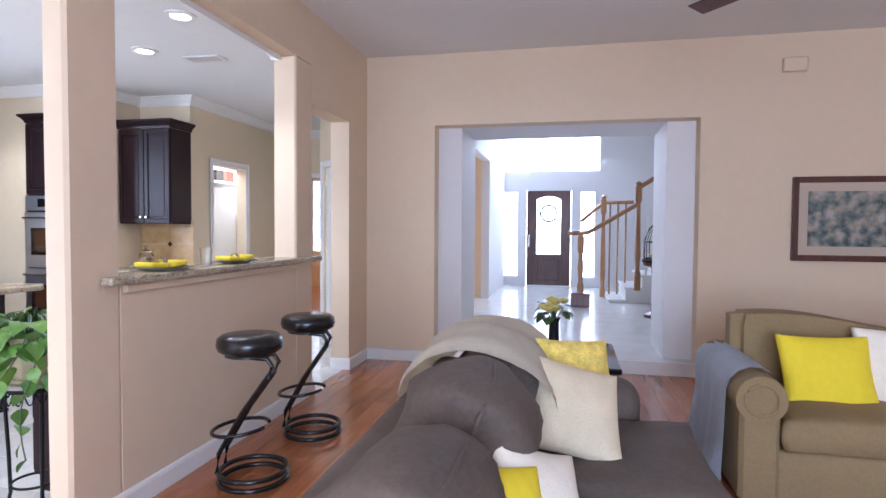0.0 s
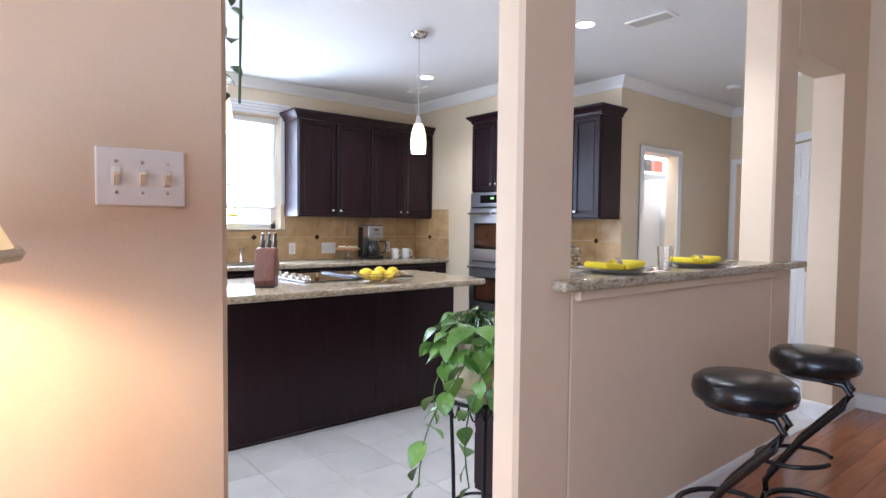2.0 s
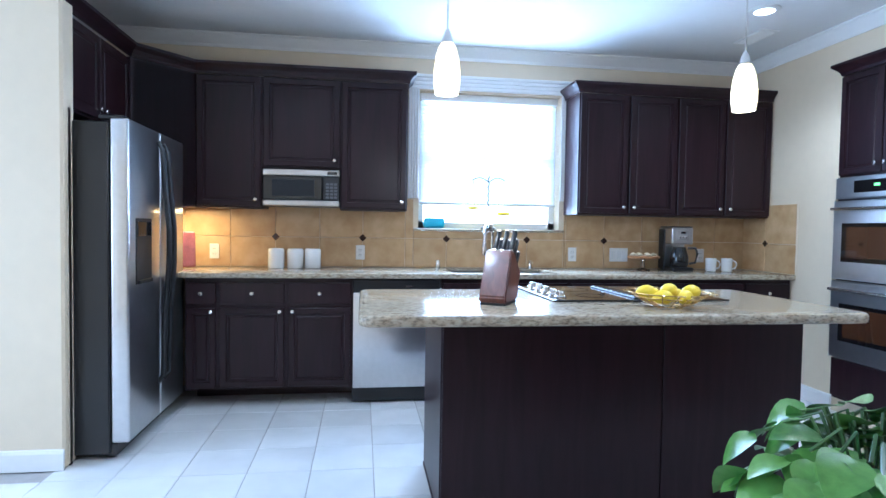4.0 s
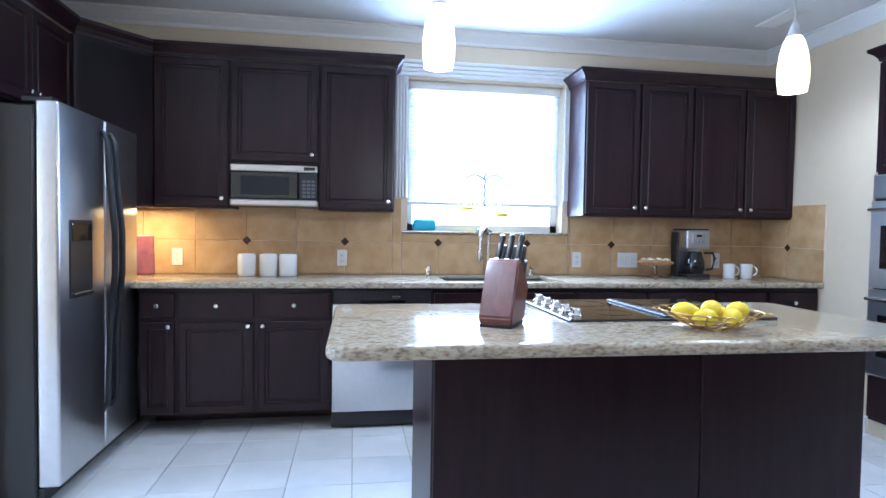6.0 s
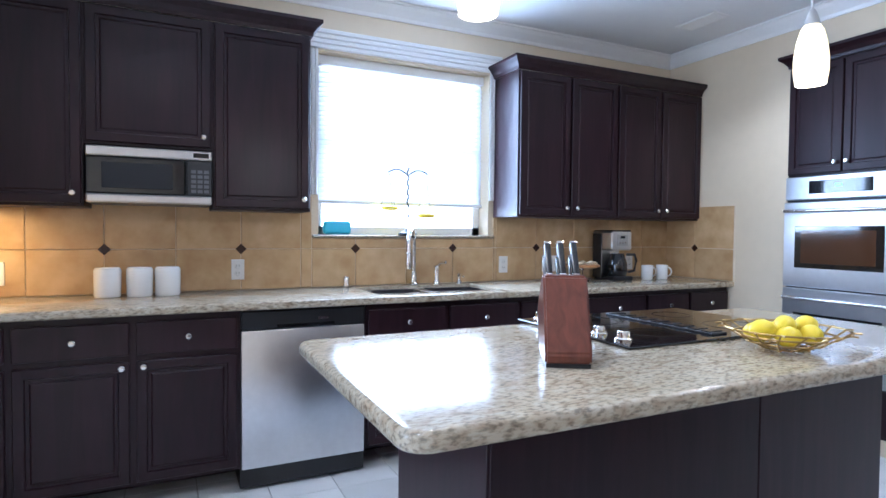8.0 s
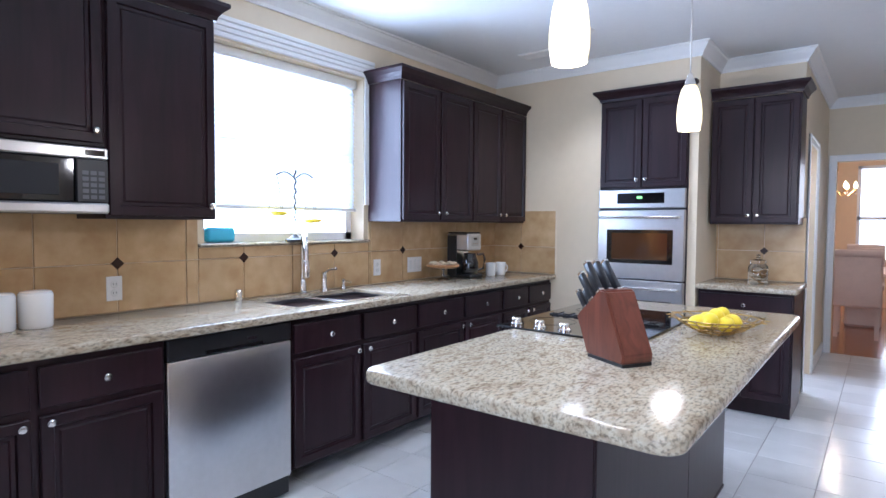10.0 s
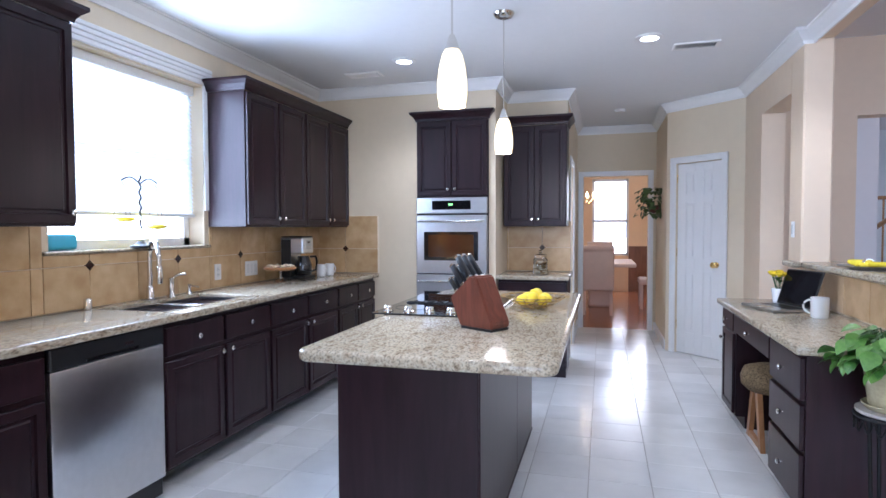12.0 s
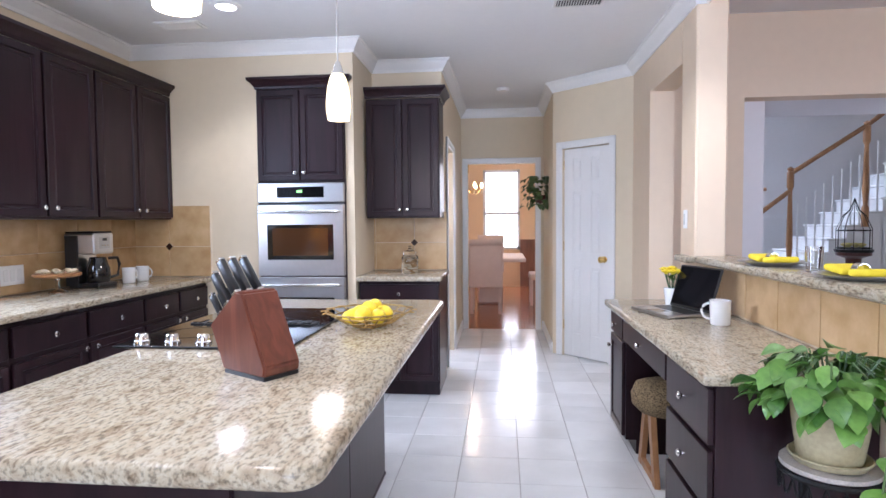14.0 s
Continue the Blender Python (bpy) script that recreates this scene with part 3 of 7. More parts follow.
bmesh.ops.create_cube(b, size=1, matrix=Matrix.Translation(((IX0 + IX1) / 2, (IY0 + IY1) / 2, 0.894)) @ Matrix.Diagonal((IX1 - IX0, IY1 - IY0, 0.042, 1)))
bmesh.ops.bevel(b, geom=[e for e in b.edges if abs(e.verts[0].co.z - e.verts[1].co.z) > 0.02], offset=0.06, segments=8, affect="EDGES", profile=0.5)
bmesh.ops.bevel(b, geom=[e for e in b.edges if abs(e.verts[0].co.z - e.verts[1].co.z) < 0.001], offset=0.014, segments=3, affect="EDGES", profile=0.5)
it = thing("island_worktop", (-2.17, 2.6, 0.873), "polished cream granite island worktop with rounded edges", "worktop")
part("slab", b, M_GRANITE, it, smooth=35)

# ---- kitchen: oven tower, alcove, appliances ----
Y_OV = 4.86
ov = thing("oven_cabinet", (-2.86, Y_OV, 0), "espresso oven tower with doors above and drawer below", "cabinet")
part("body", box(-3.185, -2.515, Y_OV, Y_OVEN + 0.10, 0.10, 2.312, 0.003), M_CAB, ov)
for k in range(2):
    panel_door("door", ov, facing(-3.18 + 0.332 * k, Y_OV, 1.630, 270), 0.326, 0.67, (0.295 if k == 0 else 0.03, 0.06))
panel_door("drawer_front", ov, facing(-3.18, Y_OV, 0.12, 270), 0.66, 0.26, None, flat=True)
part("plinth", box(-3.18, -2.52, Y_OV + 0.03, Y_OVEN, 0, 0.10), M_CAB, ov)
crown([(-3.185, Y_OVEN, -1, 0), (-3.185, Y_OV, -1, -1), (-2.515, Y_OV, 1, -1), (-2.515, Y_OVEN, 1, 0)], 2.312, ov)

dov = thing("double_wall_oven", (-2.86, Y_OV, 0.42), "stainless steel double wall oven with dark glass doors", "oven")
YF = Y_OV - 0.004
# brown base colour stands in for the warm reflection in the black oven glass
M_OVENGLASS = material("warm_reflection_oven_glass", (0.055, 0.022, 0.010), 0.06, coat=0.6)
part("control_panel", box(-3.18, -2.52, YF - 0.03, YF, 1.50, 1.645, 0.006), M_STEEL, dov)
part("display", box(-3.03, -2.67, YF - 0.034, YF - 0.029, 1.535, 1.615, 0.002), M_BLACKGLASS, dov, "black glass control display")
part("clock_digits", box(-2.875, -2.835, YF - 0.036, YF - 0.0335, 1.572, 1.590), glow("green_digits", (0.4, 1.0, 0.25), 2.0), dov, "small glowing green clock digits")
for z0, z1, nm in ((0.955, 1.485, "upper"), (0.42, 0.945, "lower")):
    d = part("oven_door", box(-3.18, -2.52, YF - 0.04, YF, z0, z1, 0.006), M_STEEL, dov)
    part("window", box(-3.105, -2.60, YF - 0.0425, YF - 0.039, z0 + 0.12, z1 - 0.15, 0.002), M_BLACKGLASS, d, "black glass border")
    part("pane", box(-3.065, -2.64, YF - 0.0445, YF - 0.042, z0 + 0.15, z1 - 0.175, 0.001), M_OVENGLASS, d, "dark glass pane with a warm reflection in its colour")
    hb = tube([(-3.15, YF - 0.04, z1 - 0.055), (-3.15, YF - 0.082, z1 - 0.055), (-2.55, YF - 0.082, z1 - 0.055), (-2.55, YF - 0.04, z1 - 0.055)], 0.011, 10)
    part("handle", hb, M_CHROME, d, "bright steel bar handle", 50)
part("vent_strip", box(-3.175, -2.525, YF - 0.012, YF, 1.486, 1.499), M_BLACK, dov)

for o in (ov, dov):
    o.location.x -= 0.037
dov.location.z -= 0.03

# alcove
AX0, AX1, AYB = -2.485, -1.868, 5.495
c = thing("wall_cabinet", (-2.12, 5.17, Z_U0), "tall espresso wall cabinet in the counter alcove", "cabinet")
part("body", box(-2.472, AX1 - 0.02, 5.19, AYB, Z_U0, Z_U1, 0.002), M_CAB, c)
for k in range(2):
    panel_door("door", c, facing(-2.467 + 0.288 * k, 5.19, Z_U0 + 0.01, 270), 0.284, Z_U1 - Z_U0 - 0.02, (0.26 if k == 0 else 0.033, 0.055))
crown([(-2.472, 5.17, 0, -1), (AX1 - 0.02, 5.17, 1, -1), (AX1 - 0.02, AYB, 1, 0)], Z_U1, c)
c = thing("base_cabinet", (-2.12, 4.92, 0), "espresso base cabinet with one drawer in the alcove", "cabinet")
part("body", box(-2.475, AX1, 4.925, AYB, 0.10, 0.875), M_CAB, c)
part("plinth", box(-2.475, AX1 - 0.01, 4.99, AYB, 0, 0.10), M_CAB, c)
panel_door("drawer_front", c, facing(-2.468, 4.925, 0.71, 270), 0.594, 0.145, (0.297, 0.072), flat=True)
for k in range(2):
    panel_door("door", c, facing(-2.468 + 0.298 * k, 4.925, 0.125, 270), 0.294, 0.56, (0.27 if k == 0 else 0.03, 0.52))
ct = thing("alcove_worktop", (-2.12, 5.2, 0.877), "cream granite worktop in the alcove", "worktop")
part("slab", box(-2.488, AX1 + 0.02, 4.875, AYB, 0.877, 0.915, 0.010, segments=3), M_GRANITE, ct, smooth=30)

# refrigerator
fr = thing("refrigerator", (-3.26, 0.0, 0), "stainless steel side-by-side refrigerator with black handles", "refrigerator")
part("body", box(-3.715, -2.815, -0.36, 0.33, 0.03, 1.745, 0.008), M_BLACK, fr, "black textured case")
part("grille", box(-3.70, -2.83, 0.30, 0.36, 0.02, 0.085, 0.004), M_BLACK, fr)
dl = part("freezer_door", box(-3.275, -2.812, 0.335, 0.425, 0.09, 1.765, 0.014, segments=3), M_STEEL, fr, smooth=40)
dr = part("fridge_door", box(-3.718, -3.283, 0.335, 0.425, 0.09, 1.765, 0.014, segments=3), M_STEEL, fr, smooth=40)
for hx, d in ((-3.235, dl), (-3.325, dr)):
    pts = [(hx, 0.425, 0.30), (hx, 0.455, 0.34), (hx, 0.465, 0.7), (hx, 0.488, 1.0), (hx, 0.488, 1.2), (hx, 0.465, 1.45), (hx, 0.455, 1.66), (hx, 0.425, 1.70)]
    part("handle", tube(pts, 0.016, 10), M_BLACK, d, "long black bowed handle", 50)
dp = part("dispenser", box(-3.13, -2.90, 0.40, 0.430, 0.90, 1.26, 0.008), M_BLACK, dl, "black water and ice dispenser")
part("dispenser_panel", box(-3.11, -2.92, 0.428, 0.433, 1.16, 1.24, 0.002), M_BLACKGLASS, dl)
part("dispenser_tray", box(-3.11, -2.92, 0.425, 0.442, 0.905, 0.925, 0.003), M_BLACK, dl)
for hz in (1.757,):
    part("hinge_cover", box(-2.90, -2.82, 0.28, 0.40, hz, hz + 0.022, 0.004), M_BLACK, fr)
# cabinet above it
c = thing("wall_cabinet", (-3.2, 0.1, 1.80), "deep espresso cabinet above the refrigerator", "cabinet")
part("body", box(-3.598, -2.775, -0.395, 0.12, 1.80, Z_U1, 0.002), M_CAB, c)
for k in range(2):
    panel_door("door", c, facing(-2.78 - 0.408 * k, 0.12, 1.812, 90), 0.402, Z_U1 - 1.83, (0.37 if k == 0 else 0.03, 0.05))
crown([(-3.60, 0.14, 0, 1), (-2.775, 0.14, 1, 1), (-2.775, 0.0, 1, 0)], Z_U1, c)
part("side_panel", box(-2.80, -2.775, -0.395, 0.16, 0.0, 1.80), M_CAB, c)

# dishwasher
dw = thing("dishwasher", (X_LOW, 1.84, 0), "stainless steel dishwasher with black control strip", "dishwasher")
part("body", box(X_WIN + 0.06, X_LOW - 0.03, 1.535, 2.145, 0.02, 0.87), M_BLACK, dw)
part("door", box(X_LOW - 0.03, X_LOW - 0.002, 1.54, 2.14, 0.115, 0.775, 0.006, segments=2), M_STEEL, dw, smooth=40)
cp = part("control_strip", box(X_LOW - 0.03, X_LOW + 0.002, 1.54, 2.14, 0.778, 0.868, 0.005), M_BLACK, dw, "black control strip")
part("handle_recess", box(X_LOW - 0.002, X_LOW + 0.005, 1.70, 1.98, 0.782, 0.80, 0.002), M_BLACKGLASS, dw)
dw.location.y += 0.013
part("badge", box(X_LOW + 0.0015, X_LOW + 0.004, 1.90, 1.95, 0.815, 0.828), M_CHROME, dw)
part("toe_panel", box(X_LOW - 0.12, X_LOW - 0.10, 1.54, 2.14, 0.0, 0.11), M_BLACK, dw)

# microwave under its cabinet
mw = thing("microwave", (-3.95, 1.15, 1.40), "stainless microwave with black window under a cabinet", "microwave")
part("body", box(X_WIN + 0.01, -3.90, 0.885, 1.42, 1.40, 1.687, 0.004), M_BLACK, mw)
part("top_band", box(-3.90, -3.875, 0.885, 1.42, 1.635, 1.685, 0.006), M_STEEL, mw)
part("bottom_band", box(-3.90, -3.868, 0.885, 1.42, 1.40, 1.445, 0.008), M_STEEL, mw)
part("door", box(-3.90, -3.880, 0.885, 1.30, 1.447, 1.633, 0.006), M_BLACKGLASS, mw, "black glass door")
part("window", box(-3.881, -3.877, 0.95, 1.245, 1.475, 1.605, 0.002), material("mesh_window", (0.022, 0.022, 0.024), 0.45, spec=0.2), mw, "grey meshed window")
kp = part("keypad", box(-3.90, -3.879, 1.305, 1.42, 1.447, 1.633, 0.004), M_BLACK, mw)
M_KEY = material("grey_key", (0.10, 0.10, 0.11), 0.5)
for r in range(5):
    for q in range(3):
        part("key", box(-3.8795, -3.8775, 1.325 + q * 0.029, 1.347 + q * 0.029, 1.462 + r * 0.026, 1.479 + r * 0.026), M_KEY, kp)
part("display", box(-3.876, -3.873, 1.335, 1.405, 1.648, 1.672), M_BLACKGLASS, mw)
mw.location = (-3.95, 1.172, 1.372)
mw.scale = (1, 1, 0.915)

# cooktop on the island
M_GREYGLASS = material("dark_grey_glass", (0.02, 0.02, 0.022), 0.15, coat=0.3)
ck = thing("cooktop", (-2.38, 2.85, 0.916), "black glass cooktop with a row of steel knobs", "cooktop")
part("glass_top", box(-2.665, -2.075, 2.44, 3.27, 0.9155, 0.924, 0.003), M_BLACKGLASS, ck)
part("centre_vent", box(-2.62, -2.12, 2.83, 2.90, 0.9235, 0.930, 0.002), M_BLACK, ck)
for k in range(9):
    part("vent_slat", box(-2.61 + k * 0.055, -2.575 + k * 0.055, 2.835, 2.895, 0.9295, 0.934, 0.001), M_GREYGLASS, ck)
for cx, cy, r in ((-2.52, 2.67, 0.10), (-2.24, 2.68, 0.075), (-2.52, 3.08, 0.075), (-2.24, 3.08, 0.10)):
    ring = lathe([(r, 0.9243), (r, 0.9248), (r - 0.004, 0.9248), (r - 0.004, 0.9243)], (cx, cy, 0), 28)
    part("burner_ring", ring, M_GREYGLASS, ck)
for k in range(5):
    kb = lathe([(0.026, 0.9238), (0.026, 0.930), (0.021, 0.934), (0.019, 0.950), (0.016, 0.954), (0.0, 0.954)], (-2.60 + k * 0.108, 2.50, 0), 16)
    part("knob", kb, M_CHROME, ck, "satin steel control knob", 40)

# sink and taps
sk = thing("sink", (-3.93, 2.64, 0.72), "stainless steel double bowl sink under the window", "sink")
for y0, y1 in ((SY0, 2.62), (2.66, SY1)):
    b = bmesh.new()
    box(SX0, SX1, y0, y1, 0.72, 0.90, 0.03, b, 3)
    top = [f for f in b.faces if f.normal.z > 0.9 and f.calc_center_median().z > 0.89]
    bmesh.ops.delete(b, geom=top, context="FACES")
    part("bowl", b, M_STEEL, sk, smooth=40)
    part("drain", lathe([(0.0, 0.724), (0.04, 0.724), (0.045, 0.728), (0.045, 0.72)], ((SX0 + SX1) / 2, (y0 + y1) / 2, 0), 16), M_CHROME, sk)
part("rim", box(SX0, SX1, 2.615, 2.665, 0.86, 0.895, 0.006), M_STEEL, sk)
fa = thing("faucet", (-4.17, 2.64, 0.915), "tall brushed nickel gooseneck faucet", "faucet")
fp = [(-4.17, 2.64, 0.93), (-4.17, 2.64, 1.16)] + [(-4.08 - 0.09 * math.cos(radians(a)), 2.64, 1.16 + 0.11 * math.sin(radians(a))) for a in range(15, 181, 15)] + [(-3.985, 2.64, 1.10)]
part("neck", tube(fp, 0.014, 10), M_CHROME, fa, smooth=50)
part("spray_head", lathe([(0.0, 0.0), (0.017, 0.0), (0.020, 0.03), (0.018, 0.09), (0.014, 0.10)], (-3.985, 2.64, 1.025), 14), M_CHROME, fa, smooth=40)
part("base", lathe([(0.030, 0.9155), (0.030, 0.925), (0.022, 0.932), (0.020, 0.99), (0.014, 1.0)], (-4.17, 2.64, 0), 16), M_CHROME, fa, smooth=40)
fa.rotation_euler = (0, 0, radians(-32))
sd = thing("side_sprayer", (-4.15, 2.79, 0.915), "brushed nickel lever handle beside the faucet", "tap")
part("stem", lathe([(0.026, 0.9155), (0.024, 0.93), (0.017, 0.94), (0.017, 1.02), (0.020, 1.035), (0.0, 1.04)], (-4.15, 2.79, 0), 14), M_CHROME, sd, smooth=40)
part("lever", tube([(-4.15, 2.79, 1.03), (-4.11, 2.80, 1.055), (-4.06, 2.81, 1.06)], 0.009, 8), M_CHROME, sd, smooth=50)
sd = thing("soap_dispenser", (-4.15, 2.95, 0.915), "brushed nickel soap dispenser by the sink", "dispenser")
part("stem", lathe([(0.022, 0.9155), (0.018, 0.93), (0.010, 0.94), (0.010, 0.975), (0.014, 0.98), (0.0, 0.985)], (-4.15, 2.95, 0), 12), M_CHROME, sd, smooth=40)
part("spout", tube([(-4.15, 2.95, 0.972), (-4.08, 2.95, 0.965)], 0.006, 8), M_CHROME, sd)
solo("air_gap", lathe([(0.0, 0.0), (0.020, 0.0), (0.020, 0.055), (0.016, 0.062), (0.0, 0.062)], n=14), M_CHROME, "short brushed nickel cylinder beside the sink", "fitting", smooth=40).location = (-4.16, 2.20, 0.9155)

# window: frame, glass, blind, sill and fluted trim
wd = thing("window_1", (X_WIN, 2.59, WZ0), "white sash kitchen window with a raised blind", "window", kind="structure")
bm = box(-4.40, -4.36, WY0, WY0 + 0.05, WZ0, WZ1)
box(-4.40, -4.36, WY1 - 0.05, WY1, WZ0, WZ1, 0, bm)
box(-4.40, -4.36, WY0, WY1, WZ0, WZ0 + 0.05, 0, bm)
box(-4.40, -4.36, WY0, WY1, WZ1 - 0.05, WZ1, 0, bm)
part("window_frame", bm, M_TRIM, wd)
part("sash_rail", box(-4.395, -4.365, WY0 + 0.05, WY1 - 0.05, 1.775, 1.81), M_TRIM, wd)
for z0, z1 in ((WZ0 + 0.05, 1.775), (1.81, WZ1 - 0.05)):
    g = part("pane", box(-4.382, -4.378, WY0 + 0.05, WY1 - 0.05, z0, z1), M_GLASS, wd)
    g.visible_shadow = False
part("window_sill", box(-4.40, X_WIN + 0.03, WY0 - 0.04, WY1 + 0.04, WZ0 - 0.019, WZ0, 0.006), M_GRANITE, wd, "granite sill")
for y0 in (WY0 - 0.088, WY1 + 0.002):
    tb = bmesh.new()
    for k in range(4):
        box(X_WIN, X_WIN + 0.016, y0 + k * 0.0215, y0 + k * 0.0215 + 0.019, 1.465, WZ1 + 0.01, 0.004, tb)
    part("fluted_trim", tb, M_TRIM, wd)
tb = bmesh.new()
for k in range(4):
    box(X_WIN, X_WIN + 0.02, WY0 - 0.095, WY1 + 0.095, WZ1 + 0.012 + k * 0.030, WZ1 + 0.039 + k * 0.030, 0.005, tb)
part("head_trim", tb, M_TRIM, wd)
bl = thing("window_blind", (-4.33, 2.59, WZ1), "white horizontal slat blind half raised in the window", "blind")
M_SLAT = material("translucent_white_slat", (0.85, 0.86, 0.88), 0.5, emit=(0.86, 0.93, 1.0), strength=0.0)
n, l = M_SLAT.node_tree.nodes, M_SLAT.node_tree.links
tr, mx = n.new("ShaderNodeBsdfTranslucent"), n.new("ShaderNodeMixShader")
tr.inputs[0].default_value = (0.88, 0.90, 0.92, 1)
mx.inputs[0].default_value = 0.8
l.new(n["Principled BSDF"].outputs[0], mx.inputs[1])
l.new(tr.outputs[0], mx.inputs[2])
l.new(mx.outputs[0], n["Material Output"].inputs[0])
part("head_rail", box(-4.35, -4.29, WY0 + 0.01, WY1 - 0.01, WZ1 - 0.06, WZ1 - 0.003, 0.004), M_TRIM, bl)
NS = 28
for k in range(NS):
    z = 1.452 + k * (WZ1 - 0.085 - 1.452) / (NS - 1)
    sl = box(-0.024, 0.024, WY0 + 0.015, WY1 - 0.015, -0.0012, 0.0012)
    sl.transform(Matrix.Translation((-4.32, 0, z)) @ Matrix.Rotation(radians(62), 4, "Y"))
    part("slat", sl, M_SLAT, bl)
part("bottom_rail", box(-4.345, -4.295, WY0 + 0.012, WY1 - 0.012, 1.418, 1.44, 0.004), M_TRIM, bl)

# things on the sill
sc = thing("balance_scale", (-4.20, 2.61, WZ0), "ornate dark metal balance scale with two yellow pans", "ornament")
part("base", lathe([(0.0, 0.0), (0.06, 0.0), (0.058, 0.012), (0.03, 0.022), (0.014, 0.04)], (-4.20, 2.61, WZ0 + 0.001), 16), M_IRON, sc, smooth=40)
part("urn", lathe([(0.010, 0.03), (0.024, 0.06), (0.028, 0.08), (0.018, 0.10), (0.008, 0.115)], (-4.20, 2.61, WZ0), 14), M_IRON, sc, smooth=40)
tw = [(-4.20 + 0.005 * math.cos(k * 1.1), 2.61 + 0.005 * math.sin(k * 1.1), WZ0 + 0.11 + k * 0.0105) for k in range(31)]
part("twisted_stem", tube(tw, 0.006, 6), M_IRON, sc)
part("ring_top", tube(arc(0, 0, 0, 0.024, 0, 345, 16), 0.005, 6), M_IRON, sc).matrix_basis = Matrix.Translation((0, 0, 0))
o = sc.children[-1]
o.data.transform(Matrix.Translation((0, 0, 0.455)) @ Matrix.Rotation(radians(90), 4, "Y") @ Matrix.Translation((4.20, -2.61, -WZ0)))
beam = [(-4.20, 2.61 + s * 0.135 * u, WZ0 + 0.375 + 0.03 * math.sin(u * 3.1) + 0.012 * u) for s, u in [(-1, 1 - k / 8) for k in range(8)] + [(1, k / 8) for k in range(9)]]
part("beam", tube(beam, 0.005, 6), M_IRON, sc)
for s, zp in ((-1, 0.150), (1, 0.108)):
    yy = 2.61 + s * 0.125
    part("pan", lathe([(0.0, 0.0), (0.045, 0.004), (0.062, 0.014), (0.060, 0.026), (0.035, 0.034), (0.0, 0.036)], (-4.20, yy, WZ0 + zp), 18), M_YELLOW, sc, "yellow pan", 50)
    for q in range(3):
        a = q * 2.09
        part("chain", tube([(-4.20 + 0.055 * math.cos(a), yy + 0.055 * math.sin(a), WZ0 + zp + 0.02), (-4.20, yy, WZ0 + 0.385)], 0.0013, 4), M_IRON, sc)
sp = thing("soap_bottle", (-4.31, 2.2, WZ0), "pale blue bottle lying on the window sill", "bottle")
part("bottle", box(-4.345, -4.285, 2.10, 2.27, WZ0 + 0.001, WZ0 + 0.085, 0.02, segments=3), material("aqua_plastic", (0.10, 0.50, 0.72), 0.3), sp, smooth=50)

# ---- things on the worktops ----


def canister(x, y):
    c = thing("canister", (x, y, 0.9155), "white ceramic canister on the granite counter", "canister", "three canisters")
    part("jar", lathe([(0.0, 0.0), (0.055, 0.0), (0.059, 0.006), (0.061, 0.13), (0.058, 0.138)], (x, y, 0.9155), 24), M_WHITE_CERAMIC, c, smooth=40)
    part("lid", lathe([(0.056, 0.138), (0.056, 0.142), (0.05, 0.146), (0.0, 0.148)], (x, y, 0.9155), 24), M_WHITE_CERAMIC, c, smooth=40)


for yy in (0.975, 1.115, 1.242):
    canister(-4.08, yy)


def mug(x, y, z, turn, s=1.0, label="plain white ceramic mug with a handle"):
    m = thing("mug", (x, y, z), label, "mug")
    part("cup", lathe([(0.0, 0.0), (0.036 * s, 0.0), (0.040 * s, 0.006), (0.043 * s, 0.105 * s), (0.040 * s, 0.105 * s), (0.037 * s, 0.01), (0.0, 0.008)], (x, y, z), 24), M_WHITE_CERAMIC, m, smooth=45)
    pts = [(x + math.cos(turn) * (0.040 + 0.034 * math.sin(radians(a))) * s, y + math.sin(turn) * (0.040 + 0.034 * math.sin(radians(a))) * s, z + (0.055 - 0.034 * math.cos(radians(a))) * s) for a in range(0, 181, 20)]
    part("handle", tube(pts, 0.0055 * s, 8), M_WHITE_CERAMIC, m, smooth=50)


mug(-3.97, 4.41, 0.9155, radians(80))
mug(-3.955, 4.54, 0.9155, radians(70))

cm = thing("coffee_maker", (-4.05, 4.14, 0.9155), "silver and black drip coffee maker with glass carafe", "coffee maker")
part("base", box(-4.14, -3.93, 4.06, 4.24, 0.9155, 0.945, 0.008), M_BLACK, cm)
part("column", box(-4.16, -4.07, 4.06, 4.24, 0.945, 1.20, 0.01), M_STEEL, cm)
part("brew_head", box(-4.16, -3.95, 4.06, 4.24, 1.13, 1.265, 0.012, segments=2), M_STEEL, cm)
part("lid", box(-4.155, -3.955, 4.065, 4.235, 1.265, 1.275, 0.004), M_BLACK, cm)
part("side_panel", box(-4.15, -4.06, 4.052, 4.06, 0.93, 1.25, 0.003), M_BLACK, cm)
part("panel", box(-3.951, -3.947, 4.10, 4.20, 1.165, 1.24, 0.002), material("satin_silver", (0.5, 0.5, 0.5), 0.35, 0.8), cm)
part("display", box(-3.948, -3.945, 4.13, 4.17, 1.215, 1.232), M_BLACKGLASS, cm)
for k in range(3):
    part("button", lathe([(0.0, 0.004), (0.006, 0.004), (0.006, 0.0)], (-3.947, 4.125 + k * 0.025, 1.185), 8, m=Matrix.Rotation(radians(90), 4, "Y")), M_CHROME, cm)
part("carafe", lathe([(0.0, 0.0), (0.062, 0.0), (0.072, 0.03), (0.070, 0.09), (0.052, 0.14), (0.048, 0.16)], (-4.0, 4.15, 0.947), 20), M_BLACKGLASS, cm, "dark glass carafe", 50)
